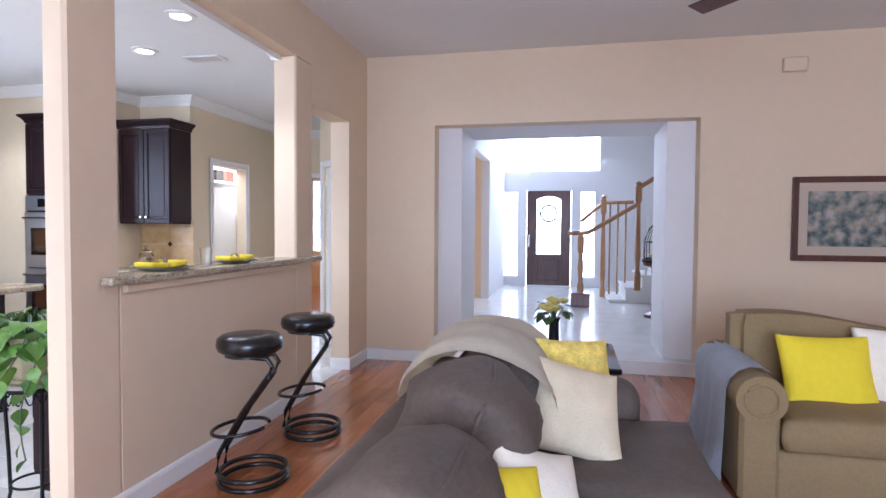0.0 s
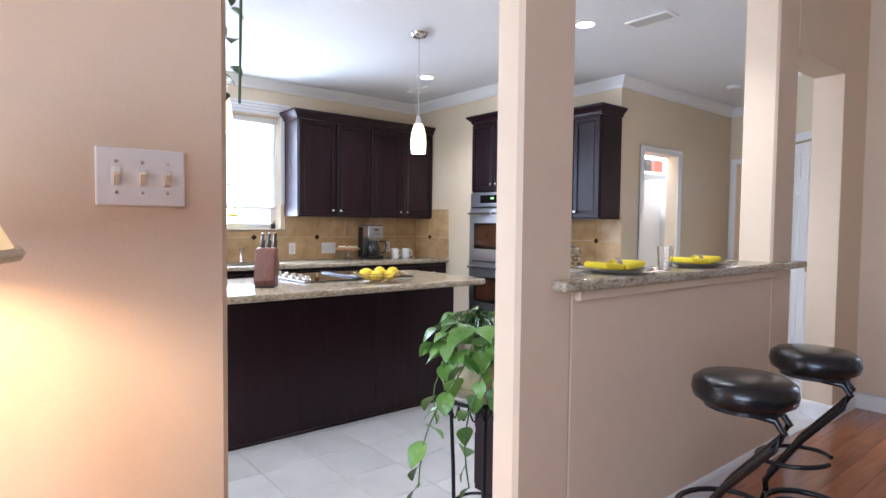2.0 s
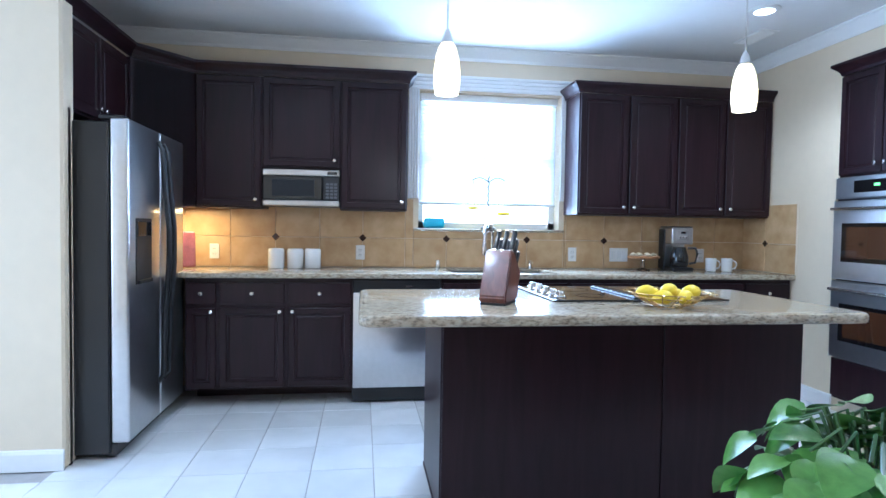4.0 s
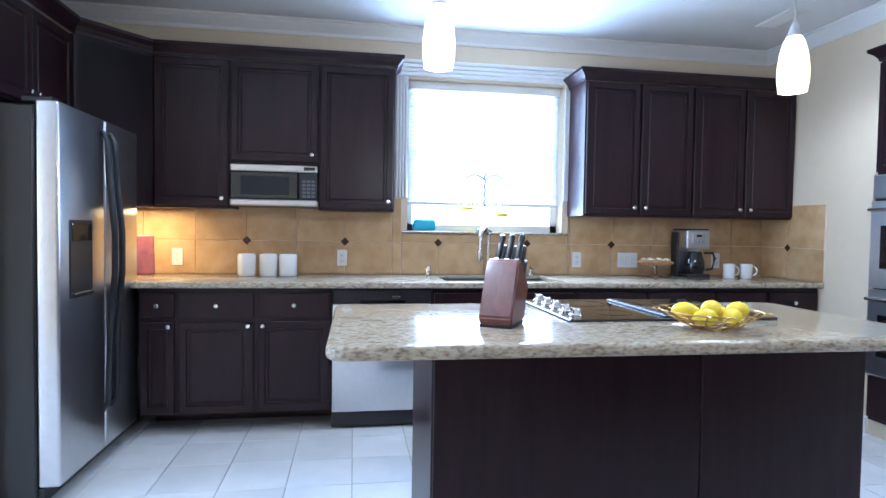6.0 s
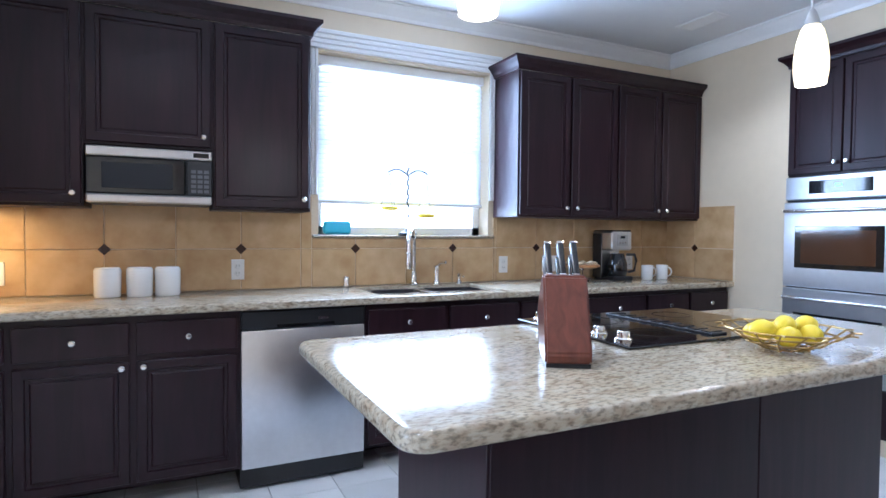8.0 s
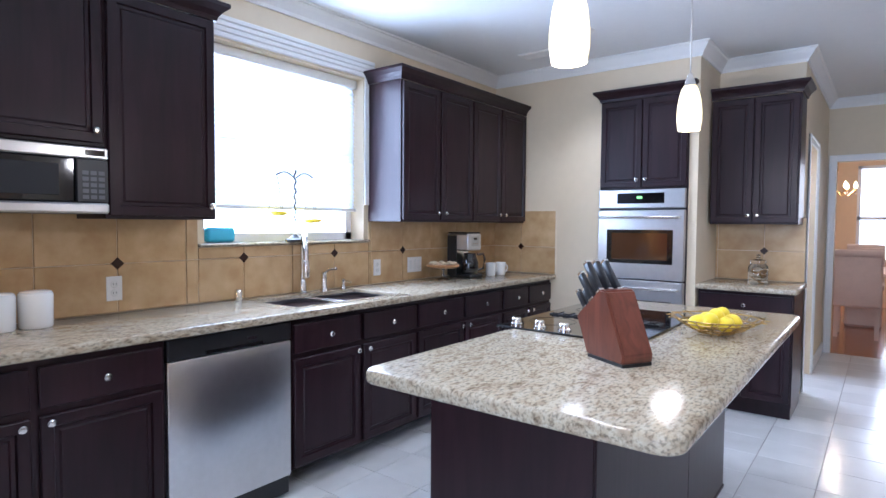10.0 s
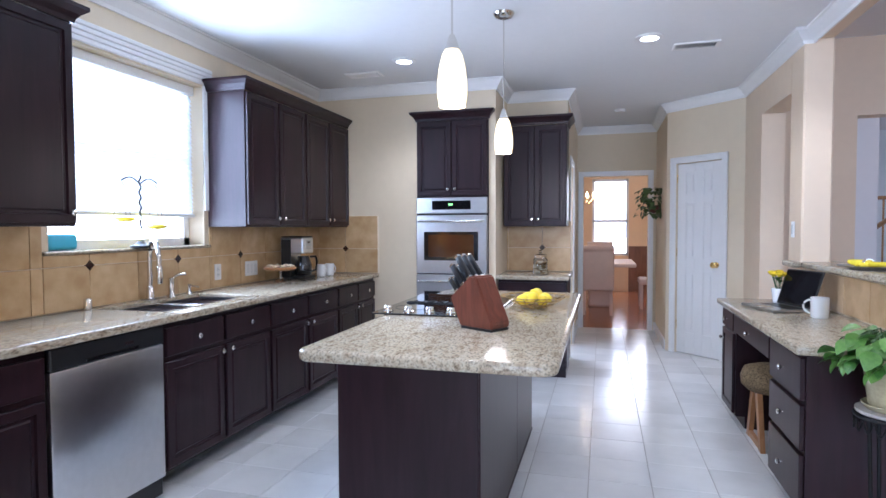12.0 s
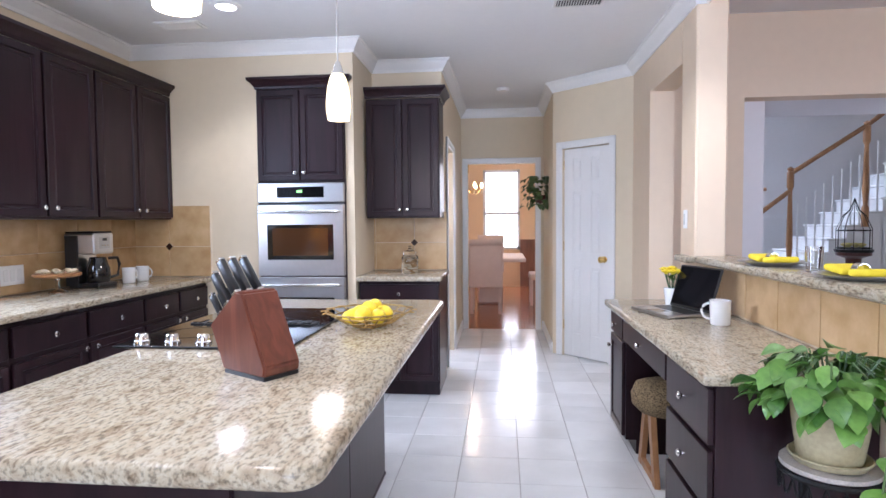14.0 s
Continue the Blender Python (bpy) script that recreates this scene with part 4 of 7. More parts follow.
part("carafe_handle", tube([(-3.96, 4.20, 1.10), (-3.94, 4.255, 1.10), (-3.935, 4.268, 1.06), (-3.94, 4.255, 0.985), (-3.96, 4.215, 0.975)], 0.010, 8), M_BLACK, cm, smooth=50)

st = thing("cake_stand", (-4.05, 3.87, 0.9155), "glass pedestal stand with a woven wooden top", "cake stand")
part("foot", lathe([(0.0, 0.0), (0.055, 0.0), (0.05, 0.006), (0.012, 0.02), (0.010, 0.075), (0.03, 0.09)], (-4.05, 3.87, 0.9155), 18), M_GLASS, st, smooth=40)
part("plate", lathe([(0.0, 0.088), (0.10, 0.090), (0.125, 0.10), (0.128, 0.112), (0.115, 0.118), (0.0, 0.114)], (-4.05, 3.87, 0.9155), 24), M_OAK, st, "woven wooden plate", 40)
for k in range(8):
    a = k * 0.785
    part("pastry", lathe([(0.0, 0.0), (0.022, 0.004), (0.026, 0.012), (0.012, 0.022), (0.0, 0.024)], (-4.05 + 0.085 * math.cos(a), 3.87 + 0.085 * math.sin(a), 1.031), 8), M_PILLOW, st)

pk = thing("snack_packet", (-4.05, 0.30, 0.9155), "red and blue printed packet leaning in the corner", "packet")
pb = box(-0.09, 0.09, -0.02, 0.02, 0.0, 0.26, 0.012, segments=2)
pb.transform(Matrix.Translation((-4.02, 0.33, 0.918)) @ Matrix.Rotation(radians(-60), 4, "Z") @ Matrix.Rotation(radians(6), 4, "X"))
part("pouch", pb, material("printed_foil", (0.30, 0.09, 0.10), 0.35, vary=0.5, scale=18), pk)
pb = box(-0.085, 0.085, -0.0235, -0.0205, 0.07, 0.16, 0.0)
pb.transform(Matrix.Translation((-4.02, 0.33, 0.918)) @ Matrix.Rotation(radians(-60), 4, "Z") @ Matrix.Rotation(radians(6), 4, "X"))
part("print_panel", pb, material("blue_print", (0.10, 0.13, 0.35), 0.35, vary=0.4, scale=20), pk, "blue printed panel")

# knife block with knives
kb = thing("knife_block", (-2.11, 2.27, 0.9155), "cherry wood knife block full of black-handled knives", "knife block")
KM = Matrix.Translation((-2.00, 2.09, 0.9155)) @ Matrix.Rotation(radians(150), 4, "Z")
prof = [(0.0, 0.008), (0.175, 0.008), (0.235, 0.125), (0.115, 0.225), (0.085, 0.222), (-0.004, 0.035)]
b = prism([(p[0], p[1]) for p in prof], "y", -0.115, 0.0)
bmesh.ops.bevel(b, geom=b.edges[:], offset=0.006, segments=2, affect="EDGES")
b.transform(KM)
part("block", b, M_CHERRY, kb, smooth=30)
b = box(0.002, 0.172, -0.112, -0.003, 0.0, 0.010)
b.transform(KM)
part("foot_pad", b, M_BLACK, kb)
slope = Vector((0.235 - 0.115, 0, 0.125 - 0.225)).normalized()
outv = Vector((0.64, 0, 0.77)).normalized()
M_BOLSTER = M_CHROME
random.seed(5)
for row in range(3):
    for col in range(3 if row < 2 else 4):
        u = 0.025 + row * 0.048
        p0 = Vector((0.115, 0, 0.225)) + slope * u + Vector((0, -0.022 - col * (0.036 if row < 2 else 0.025), 0))
        ln = (0.115, 0.10, 0.075)[row] * random.uniform(0.92, 1.08)
        w, th = (0.013, 0.009) if row < 2 else (0.010, 0.007)
        hb = box(-w, w, -th, th, 0.012, ln, 0.005, segments=2)
        rot = Vector((0, 0, 1)).rotation_difference(outv).to_matrix().to_4x4()
        hb.transform(KM @ Matrix.Translation(p0) @ rot)
        h = part("knife_handle", hb, M_BLACK, kb, "black riveted knife handle", 40)
        cb = box(-w * 1.05, w * 1.05, -th * 1.05, th * 1.05, -0.003, 0.013, 0.002)
        cb.transform(KM @ Matrix.Translation(p0) @ rot)
        part("bolster", cb, M_CHROME, h, "steel bolster")
        cb = box(-w * 0.9, w * 0.9, -th * 1.03, th * 1.03, ln - 0.004, ln + 0.006, 0.002)
        cb.transform(KM @ Matrix.Translation(p0) @ rot)
        part("end_cap", cb, M_CHROME, h, "steel end cap")

# lemon bowl
BX, BY = -1.915, 2.88
M_GOLD = material("aged_gold_wire", (0.42, 0.28, 0.10), 0.35, 1.0)
bo = thing("wire_bowl", (BX, BY, 0.9155), "shallow gold wire bowl on the island", "bowl")
for r, z in ((0.06, 0.004), (0.10, 0.020), (0.135, 0.042), (0.165, 0.060)):
    part("wire_ring", tube(arc(BX, BY, 0.9165 + z, r, 0, 352.5, 32), 0.003, 6, closed=False), M_GOLD, bo)
for k in range(16):
    a = k * math.pi / 8
    wv = 0.05
    pts = [(BX + r * math.cos(a + wv * s), BY + r * math.sin(a + wv * s), 0.9185 + z) for s, (r, z) in enumerate(((0.06, 0.003), (0.10, 0.019), (0.135, 0.041), (0.165, 0.060), (0.185, 0.058)))]
    part("wire_rib", tube(pts, 0.0025, 5), M_GOLD, bo)
for k in range(4):
    a = k * math.pi / 2 + 0.4
    part("foot", lathe([(0.0, 0.0), (0.007, 0.002), (0.007, 0.006), (0.0, 0.008)], (BX + 0.06 * math.cos(a), BY + 0.06 * math.sin(a), 0.9135), 8), M_GOLD, bo)


def lemon(x, y, z, rz):
    b = lathe([(0.0, -0.052), (0.010, -0.048), (0.024, -0.036), (0.034, -0.012), (0.035, 0.010), (0.026, 0.034), (0.012, 0.046), (0.007, 0.054), (0.0, 0.055)], n=16)
    b.transform(Matrix.Translation((x, y, z)) @ Matrix.Rotation(rz, 4, "Z") @ Matrix.Rotation(radians(88), 4, "Y") @ Matrix.Scale(0.86, 4))
    return solo("lemon", b, M_YELLOW, "bright yellow lemon in the wire bowl", "lemon", "lemons in the bowl", smooth=60, at=(x, y, z))


for x, y, z, r in ((-0.05, -0.045, 0.045, 0.3), (0.045, -0.05, 0.045, 1.6), (0.05, 0.045, 0.045, 2.4), (-0.045, 0.05, 0.045, 0.9), (0.0, 0.0, 0.068, 2.0), (0.0, -0.10, 0.062, 1.5), (0.0, 0.10, 0.062, 1.7)):
    lemon(BX + x, BY + y, 0.9155 + z, r)

# biscuit jar
bj = thing("biscuit_jar", (-2.12, 5.12, 0.9155), "glass jar of biscuits with a dark lid", "jar")
part("jar", lathe([(0.0, 0.0), (0.062, 0.0), (0.066, 0.01), (0.066, 0.13), (0.05, 0.15), (0.052, 0.16)], (-2.12, 5.12, 0.9155), 20), M_GLASS, bj, smooth=45)
random.seed(31)
M_BISCUIT = material("baked_biscuit", (0.42, 0.26, 0.11), 0.8, vary=0.2, scale=40, bump=0.3)
for k in range(14):
    t = lathe([(0.0, -0.005), (0.020, -0.005), (0.024, 0.0), (0.020, 0.005), (0.0, 0.006)], n=10)
    ang, rr = random.uniform(0, 6.28), random.uniform(0.005, 0.030)
    t.transform(Matrix.Translation((-2.12 + rr * math.cos(ang), 5.12 + rr * math.sin(ang), 0.935 + 0.0058 * k)) @ Matrix.Rotation(random.uniform(-0.8, 0.8), 4, "X") @ Matrix.Rotation(random.uniform(-0.8, 0.8), 4, "Y"))
    part("biscuit", t, M_BISCUIT, bj, smooth=40)
part("lid", lathe([(0.054, 0.16), (0.054, 0.175), (0.02, 0.185), (0.012, 0.20), (0.016, 0.212), (0.0, 0.22)], (-2.12, 5.12, 0.9155), 16), M_GLASS, bj, smooth=45)
random.seed(3)
for k in range(16):
    b = lathe([(0.0, 0.0), (0.02, 0.0), (0.024, 0.005), (0.02, 0.010), (0.0, 0.010)], n=10)
    a, r = random.uniform(0, 6.28), random.uniform(0.0, 0.035)
    b.transform(Matrix.Translation((-2.12 + r * math.cos(a), 5.12 + r * math.sin(a), 0.93 + (k // 4) * 0.026)) @ Matrix.Rotation(random.uniform(-0.9, 0.9), 4, "X"))
    part("biscuit", b, M_PILLOW, bj)

# ---- desk under the bar ledge ----
DZ = 0.825
dk = thing("desk", (-0.45, 3.52, 0), "espresso built-in desk with drawers and knee space", "desk")
DXF = -0.735
part("drawer_body", box(DXF + 0.022, -0.215, 2.63, 3.13, 0.08, DZ - 0.04), M_CAB, dk)
part("plinth", box(DXF + 0.08, -0.215, 2.63, 3.13, 0.0, 0.08), M_CAB, dk)
part("door_body", box(DXF + 0.022, -0.215, 3.98, 4.34, 0.08, DZ - 0.04), M_CAB, dk)
part("plinth", box(DXF + 0.08, -0.215, 3.98, 4.34, 0.0, 0.08), M_CAB, dk)
part("apron", box(DXF + 0.022, DXF + 0.04, 3.13, 3.98, 0.645, DZ - 0.04), M_CAB, dk)
part("back_panel", box(-0.235, -0.215, 3.13, 3.98, 0.0, DZ - 0.04), M_CAB, dk)
for z0, h in ((0.575, 0.19), (0.355, 0.20), (0.09, 0.245)):
    panel_door("drawer_front", dk, facing(DXF + 0.022, 3.12, z0, 180), 0.48, h, (0.24, h / 2), flat=True)
panel_door("drawer_front", dk, facing(DXF + 0.022, 3.97, 0.65, 180), 0.83, 0.115, (0.415, 0.058), flat=True)
panel_door("drawer_front", dk, facing(DXF + 0.022, 4.33, 0.645, 180), 0.34, 0.12, (0.17, 0.06), flat=True)
panel_door("door", dk, facing(DXF + 0.022, 4.33, 0.095, 180), 0.34, 0.535, (0.04, 0.46))
dt = thing("desk_worktop", (-0.45, 3.52, DZ), "cream granite desk worktop", "worktop")
part("slab", box(-0.765, -0.214, 2.59, 4.375, DZ - 0.04, DZ, 0.010, segments=3), M_GRANITE, dt, smooth=30)

lg = thing("bar_ledge", (-0.15, 3.4, 1.05), "cream granite bar ledge on the half wall", "worktop")
bm = box(-0.275, -0.02, 2.52, 4.225, 1.062, 1.102, 0.012, segments=3)
part("slab", bm, M_GRANITE, lg, smooth=30)
part("post_end", box(-0.087, -0.02, 2.39, 2.53, 1.0625, 1.1015, 0.012, segments=3), M_GRANITE, lg, smooth=30)
part("living_end", box(-0.087, -0.02, 4.2, 4.55, 1.0625, 1.1015, 0.012, segments=3), M_GRANITE, lg, smooth=30)
part("kitchen_end", box(-0.335, -0.273, 4.2, 4.42, 1.0625, 1.1015, 0.012, segments=3), M_GRANITE, lg, smooth=30)
part("apron_moulding", box(-0.088, -0.062, 2.52, 4.228, 1.02, 1.06, 0.006), M_WALL_L, lg, "painted moulding under the ledge")

lp = thing("laptop", (-0.42, 3.62, DZ), "open silver laptop with a black screen", "laptop")
LM = Matrix.Translation((-0.53, 3.82, DZ + 0.001)) @ Matrix.Rotation(radians(-72), 4, "Z")
for nm, args, mt, lab in (("base", (-0.17, 0.17, -0.12, 0.12, 0.002, 0.018, 0.004), M_STEEL, ""), ("keyboard", (-0.145, 0.145, -0.01, 0.095, 0.0175, 0.0195, 0.0), M_BLACK, "black keyboard"), ("touchpad", (-0.05, 0.05, -0.105, -0.03, 0.0175, 0.0188, 0.0), M_GREYGLASS, "")):
    b = box(*args[:6], args[6])
    b.transform(LM)
    part(nm, b, mt, lp, lab)
SM = LM @ Matrix.Translation((0, 0.118, 0.018)) @ Matrix.Rotation(radians(-18), 4, "X")
sb = box(-0.17, 0.17, 0.0, 0.010, 0.0, 0.235, 0.004)
sb.transform(SM)
scr = part("lid", sb, M_BLACK, lp, "dark laptop lid")
sb = box(-0.158, 0.158, -0.002, 0.0005, 0.014, 0.225)
sb.transform(SM)
part("screen", sb, M_BLACKGLASS, scr, "black glossy screen")
mug(-0.39, 3.49, DZ + 0.001, radians(150), 1.1, "white ceramic mug on the desk")

fv = thing("flower_pot", (-0.44, 4.08, DZ), "small white pot of yellow roses on the desk", "flowers")
part("pot", lathe([(0.0, 0.0), (0.034, 0.0), (0.045, 0.10), (0.042, 0.105), (0.038, 0.10), (0.0, 0.09)], (-0.44, 4.08, DZ + 0.001), 20), M_WHITE_CERAMIC, fv, smooth=40)


def rose(x, y, z, r, parent, mat):
    b = bmesh.new()
    for ring, (n, rr, tilt) in enumerate(((4, 0.35, 75), (5, 0.65, 55), (6, 1.0, 30))):
        for k in range(n):
            a = 2 * math.pi * (k + 0.5 * ring) / n
            p = bmesh.new()
            bmesh.ops.create_uvsphere(p, u_segments=6, v_segments=4, radius=1)
            p.transform(Matrix.Translation((x + rr * r * 0.5 * math.cos(a), y + rr * r * 0.5 * math.sin(a), z)) @ Matrix.Rotation(a, 4, "Z") @ Matrix.Rotation(radians(-tilt), 4, "Y") @ Matrix.Diagonal((r * 0.55, r * 0.5, r * 0.16, 1)))
            merge(b, p)
    return part("bloom", b, mat, parent, smooth=60)


random.seed(11)
for k in range(7):
    a = k * 0.9
    rr = 0.0 if k == 0 else 0.042
    x, y, z = -0.44 + rr * math.cos(a), 4.08 + rr * math.sin(a), DZ + 0.20 + (0.015 if k == 0 else random.uniform(-0.012, 0.01))
    rose(x, y, z, 0.03, fv, M_YELLOW)
    part("stem", tube([(-0.44 + 0.3 * rr * math.cos(a), 4.08 + 0.3 * rr * math.sin(a), DZ + 0.09), (x, y, z - 0.01)], 0.003, 5), M_LEAF_D, fv)
for k in range(9):
    a = k * 0.7
    b = bmesh.new()
    vs = [b.verts.new(p) for p in ((0, 0, 0), (0.02, 0.012, 0.012), (0.045, 0, 0.012), (0.02, -0.012, 0.012))]
    b.faces.new(vs)
    bmesh.ops.solidify(b, geom=b.faces[:], thickness=0.001)
    b.transform(Matrix.Translation((-0.44, 4.08, DZ + 0.13 + 0.004 * k)) @ Matrix.Rotation(a, 4, "Z") @ Matrix.Rotation(-0.5, 4, "Y"))
    part("leaf", b, M_LEAF, fv)

# stool in the knee space
M_LEOPARD = material("leopard_print_fabric", (0.30, 0.20, 0.10), 0.9)
n, l = M_LEOPARD.node_tree.nodes, M_LEOPARD.node_tree.links
vo = n.new("ShaderNodeTexVoronoi")
vo.inputs["Scale"].default_value = 34
vr = ramp_node(n, [(0.0, (0.16, 0.09, 0.04)), (0.28, (0.03, 0.022, 0.015)), (0.5, (0.24, 0.17, 0.085)), (1.0, (0.30, 0.22, 0.12))])
l.new(vo.outputs["Distance"], vr.inputs[0])
l.new(vr.outputs[0], n["Principled BSDF"].inputs["Base Color"])
sx, sy = -0.57, 3.72
fs = thing("footstool", (sx, sy, 0), "round leopard print stool with crossed wooden legs", "stool")
part("cushion", lathe([(0.0, 0.33), (0.13, 0.335), (0.165, 0.37), (0.17, 0.42), (0.15, 0.47), (0.09, 0.49), (0.0, 0.495)], (sx, sy, 0), 24), M_LEOPARD, fs, smooth=50)
for s in (-1, 1):
    for q in (-1, 1):
        b = prism([(q * 0.05 - 0.03, 0.34), (q * 0.05 + 0.03, 0.34), (q * 0.15 + 0.025, 0.0), (q * 0.15 - 0.025, 0.0)], "x", -0.014, 0.014)
        b.transform(Matrix.Translation((sx + s * 0.08, sy, 0)))
        part("leg", b, M_OAK, fs)
    part("stretcher", box(sx + s * 0.08 - 0.012, sx + s * 0.08 + 0.012, sy - 0.14, sy + 0.14, 0.005, 0.04), M_OAK, fs)

# place settings on the ledge


def setting(y):
    p = thing("place_setting", (-0.15, y, 1.1025), "silver charger plate with folded yellow napkins", "plate", "place settings on the ledge")
    part("charger", lathe([(0.0, 0.0), (0.08, 0.0), (0.10, 0.006), (0.145, 0.016), (0.148, 0.019), (0.10, 0.011), (0.0, 0.006)], (-0.15, y, 1.103), 32), M_STEEL, p, smooth=40)
    for s in (-1, 1):
        b = box(-0.055, 0.055, -0.062, 0.062, 0.0, 0.026, 0.012, segments=3)
        b.transform(Matrix.Translation((-0.15, y + s * 0.078, 1.119)) @ Matrix.Rotation(s * radians(5), 4, "X"))
        part("napkin", b, M_YELLOW_CLOTH, p, "folded yellow cloth napkin", 40)
    part("napkin_ring", lathe([(0.022, -0.018), (0.024, -0.018), (0.024, 0.018), (0.022, 0.018), (0.022, -0.018)], (-0.15, y, 1.136), 18, m=Matrix.Rotation(radians(90), 4, "X")), M_CHROME, p, "silver napkin ring", 40)


setting(2.86)
setting(3.52)
gl = thing("tumbler", (-0.13, 3.2, 1.1025), "clear glass tumbler on the ledge", "glass")
part("glass", lathe([(0.0, 0.0), (0.028, 0.0), (0.034, 0.10), (0.032, 0.10), (0.026, 0.006), (0.0, 0.006)], (-0.13, 3.2, 1.103), 20), M_GLASS, gl, smooth=40)

# ---- fixtures of the kitchen ceiling ----
for cx, cy in CANS:
    c = thing("downlight", (cx, cy, Z_CEIL), "white recessed ceiling downlight, lit", "ceiling light", "recessed downlights")
    part("trim_ring", lathe([(0.062, -0.012), (0.095, -0.006), (0.095, 0.0), (0.062, 0.0), (0.062, -0.012)], (cx, cy, Z_CEIL), 28), M_TRIM, c, smooth=40)
    part("lens", lathe([(0.0, -0.004), (0.061, -0.004), (0.061, -0.001), (0.0, -0.001)], (cx, cy, Z_CEIL), 24), M_CAN, c, "glowing lens")


def vent(x, y, w, d):
    v = thing("ceiling_vent", (x, y, Z_CEIL), "white slatted ceiling air vent", "vent", "ceiling vents")
    z = Z_CEIL
    bm = box(x - w, x + w, y - d, y - d + 0.02, z - 0.012, z - 0.001, 0.003)
    box(x - w, x + w, y + d - 0.02, y + d, z - 0.012, z - 0.001, 0.003, bm)
    box(x - w, x - w + 0.02, y - d + 0.02, y + d - 0.02, z - 0.012, z - 0.001, 0, bm)
    box(x + w - 0.02, x + w, y - d + 0.02, y + d - 0.02, z - 0.012, z - 0.001, 0, bm)
    part("frame", bm, M_TRIM, v)
    part("backing", box(x - w + 0.02, x + w - 0.02, y - d + 0.02, y + d - 0.02, z - 0.003, z - 0.001), M_BLACK, v)
    k = x - w + 0.03
    while k < x + w - 0.025:
        b = box(-0.001, 0.001, -d + 0.02, d - 0.02, -0.007, 0.007)
        b.transform(Matrix.Translation((k, y, z - 0.009)) @ Matrix.Rotation(radians(40), 4, "Y"))
        part("slat", b, M_TRIM, v)
        k += 0.016


vent(-0.93, 4.36, 0.155, 0.075)
vent(-3.55, 4.43, 0.155, 0.075)
sdn = thing("smoke_detector", (-1.39, 6.60, Z_CEIL), "small round white ceiling detector", "detector")
part("disc", lathe([(0.0, -0.03), (0.05, -0.028), (0.062, -0.01), (0.062, -0.001), (0.0, -0.001)], (-1.39, 6.60, Z_CEIL), 20), M_TRIM, sdn, smooth=40)

for px, py in PENDANTS:
    p = thing("pendant_lamp", (px, py, Z_CEIL), "pendant lamp with a lit frosted amber glass shade", "pendant lamp", "pendants over the island")
    part("canopy", lathe([(0.0, -0.001), (0.066, -0.001), (0.066, -0.006), (0.05, -0.028), (0.012, -0.04), (0.0, -0.04)], (px, py, Z_CEIL), 24), M_CHROME, p, smooth=40)
    part("rod", tube([(px, py, Z_CEIL - 0.04), (px, py, 2.06)], 0.004, 8), M_CHROME, p)
    part("cap", lathe([(0.0, 2.075), (0.010, 2.07), (0.018, 2.05), (0.026, 2.022), (0.030, 2.012)], (px, py, 0), 18), M_CHROME, p, smooth=40)
    part("shade", lathe([(0.026, 2.015), (0.038, 1.995), (0.050, 1.95), (0.057, 1.89), (0.057, 1.845), (0.050, 1.80), (0.048, 1.80), (0.054, 1.845), (0.054, 1.89), (0.047, 1.95), (0.035, 1.995), (0.024, 2.012)], (px, py, 0), 28), M_SHADE, p, "lit frosted amber glass", 60)

# ---- crown moulding, baseboards, casings ----
CROWN = [(0.0, 0.0), (0.0, -0.095), (0.012, -0.095), (0.018, -0.075), (0.05, -0.035), (0.062, -0.015), (0.075, -0.012), (0.075, 0.0)]


def moulding(name, pts, z, prof, mat, label, category, closed=False):
    """A profile carried along a wall line; the room lies to the left of the walking direction."""
    b = bmesh.new()
    P = [Vector((x, y, 0)) for x, y in pts]
    rows = []
    for i, p in enumerate(P):
        d0 = (P[i] - P[i - 1]).normalized() if i > 0 else (P[1] - P[0]).normalized()
        d1 = (P[i + 1] - P[i]).normalized() if i < len(P) - 1 else d0
        n0, n1 = Vector((-d0.y, d0.x, 0)), Vector((-d1.y, d1.x, 0))
        m = (n0 + n1).normalized()
        m = m / max(0.35, m.dot(n0))
        rows.append([b.verts.new(p + m * o + Vector((0, 0, z + h))) for o, h in prof])
    for r0, r1 in zip(rows, rows[1:]):
        for i in range(len(prof)):
            j = (i + 1) % len(prof)
            b.faces.new((r0[i], r0[j], r1[j], r1[i]))
    b.faces.new(rows[0])
    b.faces.new(rows[-1][::-1])
    return solo(name, b, mat, label, category, kind="structure")


kit = [(-0.21, 1.31), (-0.21, BY1), (X_K, BY1), (PB.x, PB.y), (PA.x, PA.y), (PA.x, 7.70), (X_UT, 7.70), (X_UT, 5.50), (-2.49, 5.50), (-2.49, Y_OVEN), (X_WIN, Y_OVEN), (X_WIN, -0.40), (-2.84, -0.40)]
moulding("crown_moulding", kit, Z_CEIL - 0.001, CROWN, M_TRIM, "white crown moulding round the kitchen ceiling", "moulding")
BASE = [(0.0, 0.0), (0.014, 0.0), (0.014, 0.085), (0.009, 0.10), (0.0, 0.105)]
moulding("baseboard", [(X_K, 5.30), (X_K, 5.84)], 0.001, BASE, M_TRIM, "white baseboard in the kitchen passage", "baseboard")
moulding("baseboard", [(-0.905, 6.46), (-0.905, 7.70), (-0.93, 7.70)], 0.001, BASE, M_TRIM, "white baseboard in the hall", "baseboard")
moulding("baseboard", [(X_UT + 0.01, 7.70), (X_UT, 7.70), (X_UT, 6.60)], 0.001, BASE, M_TRIM, "white baseboard beside the dining doorway", "baseboard")
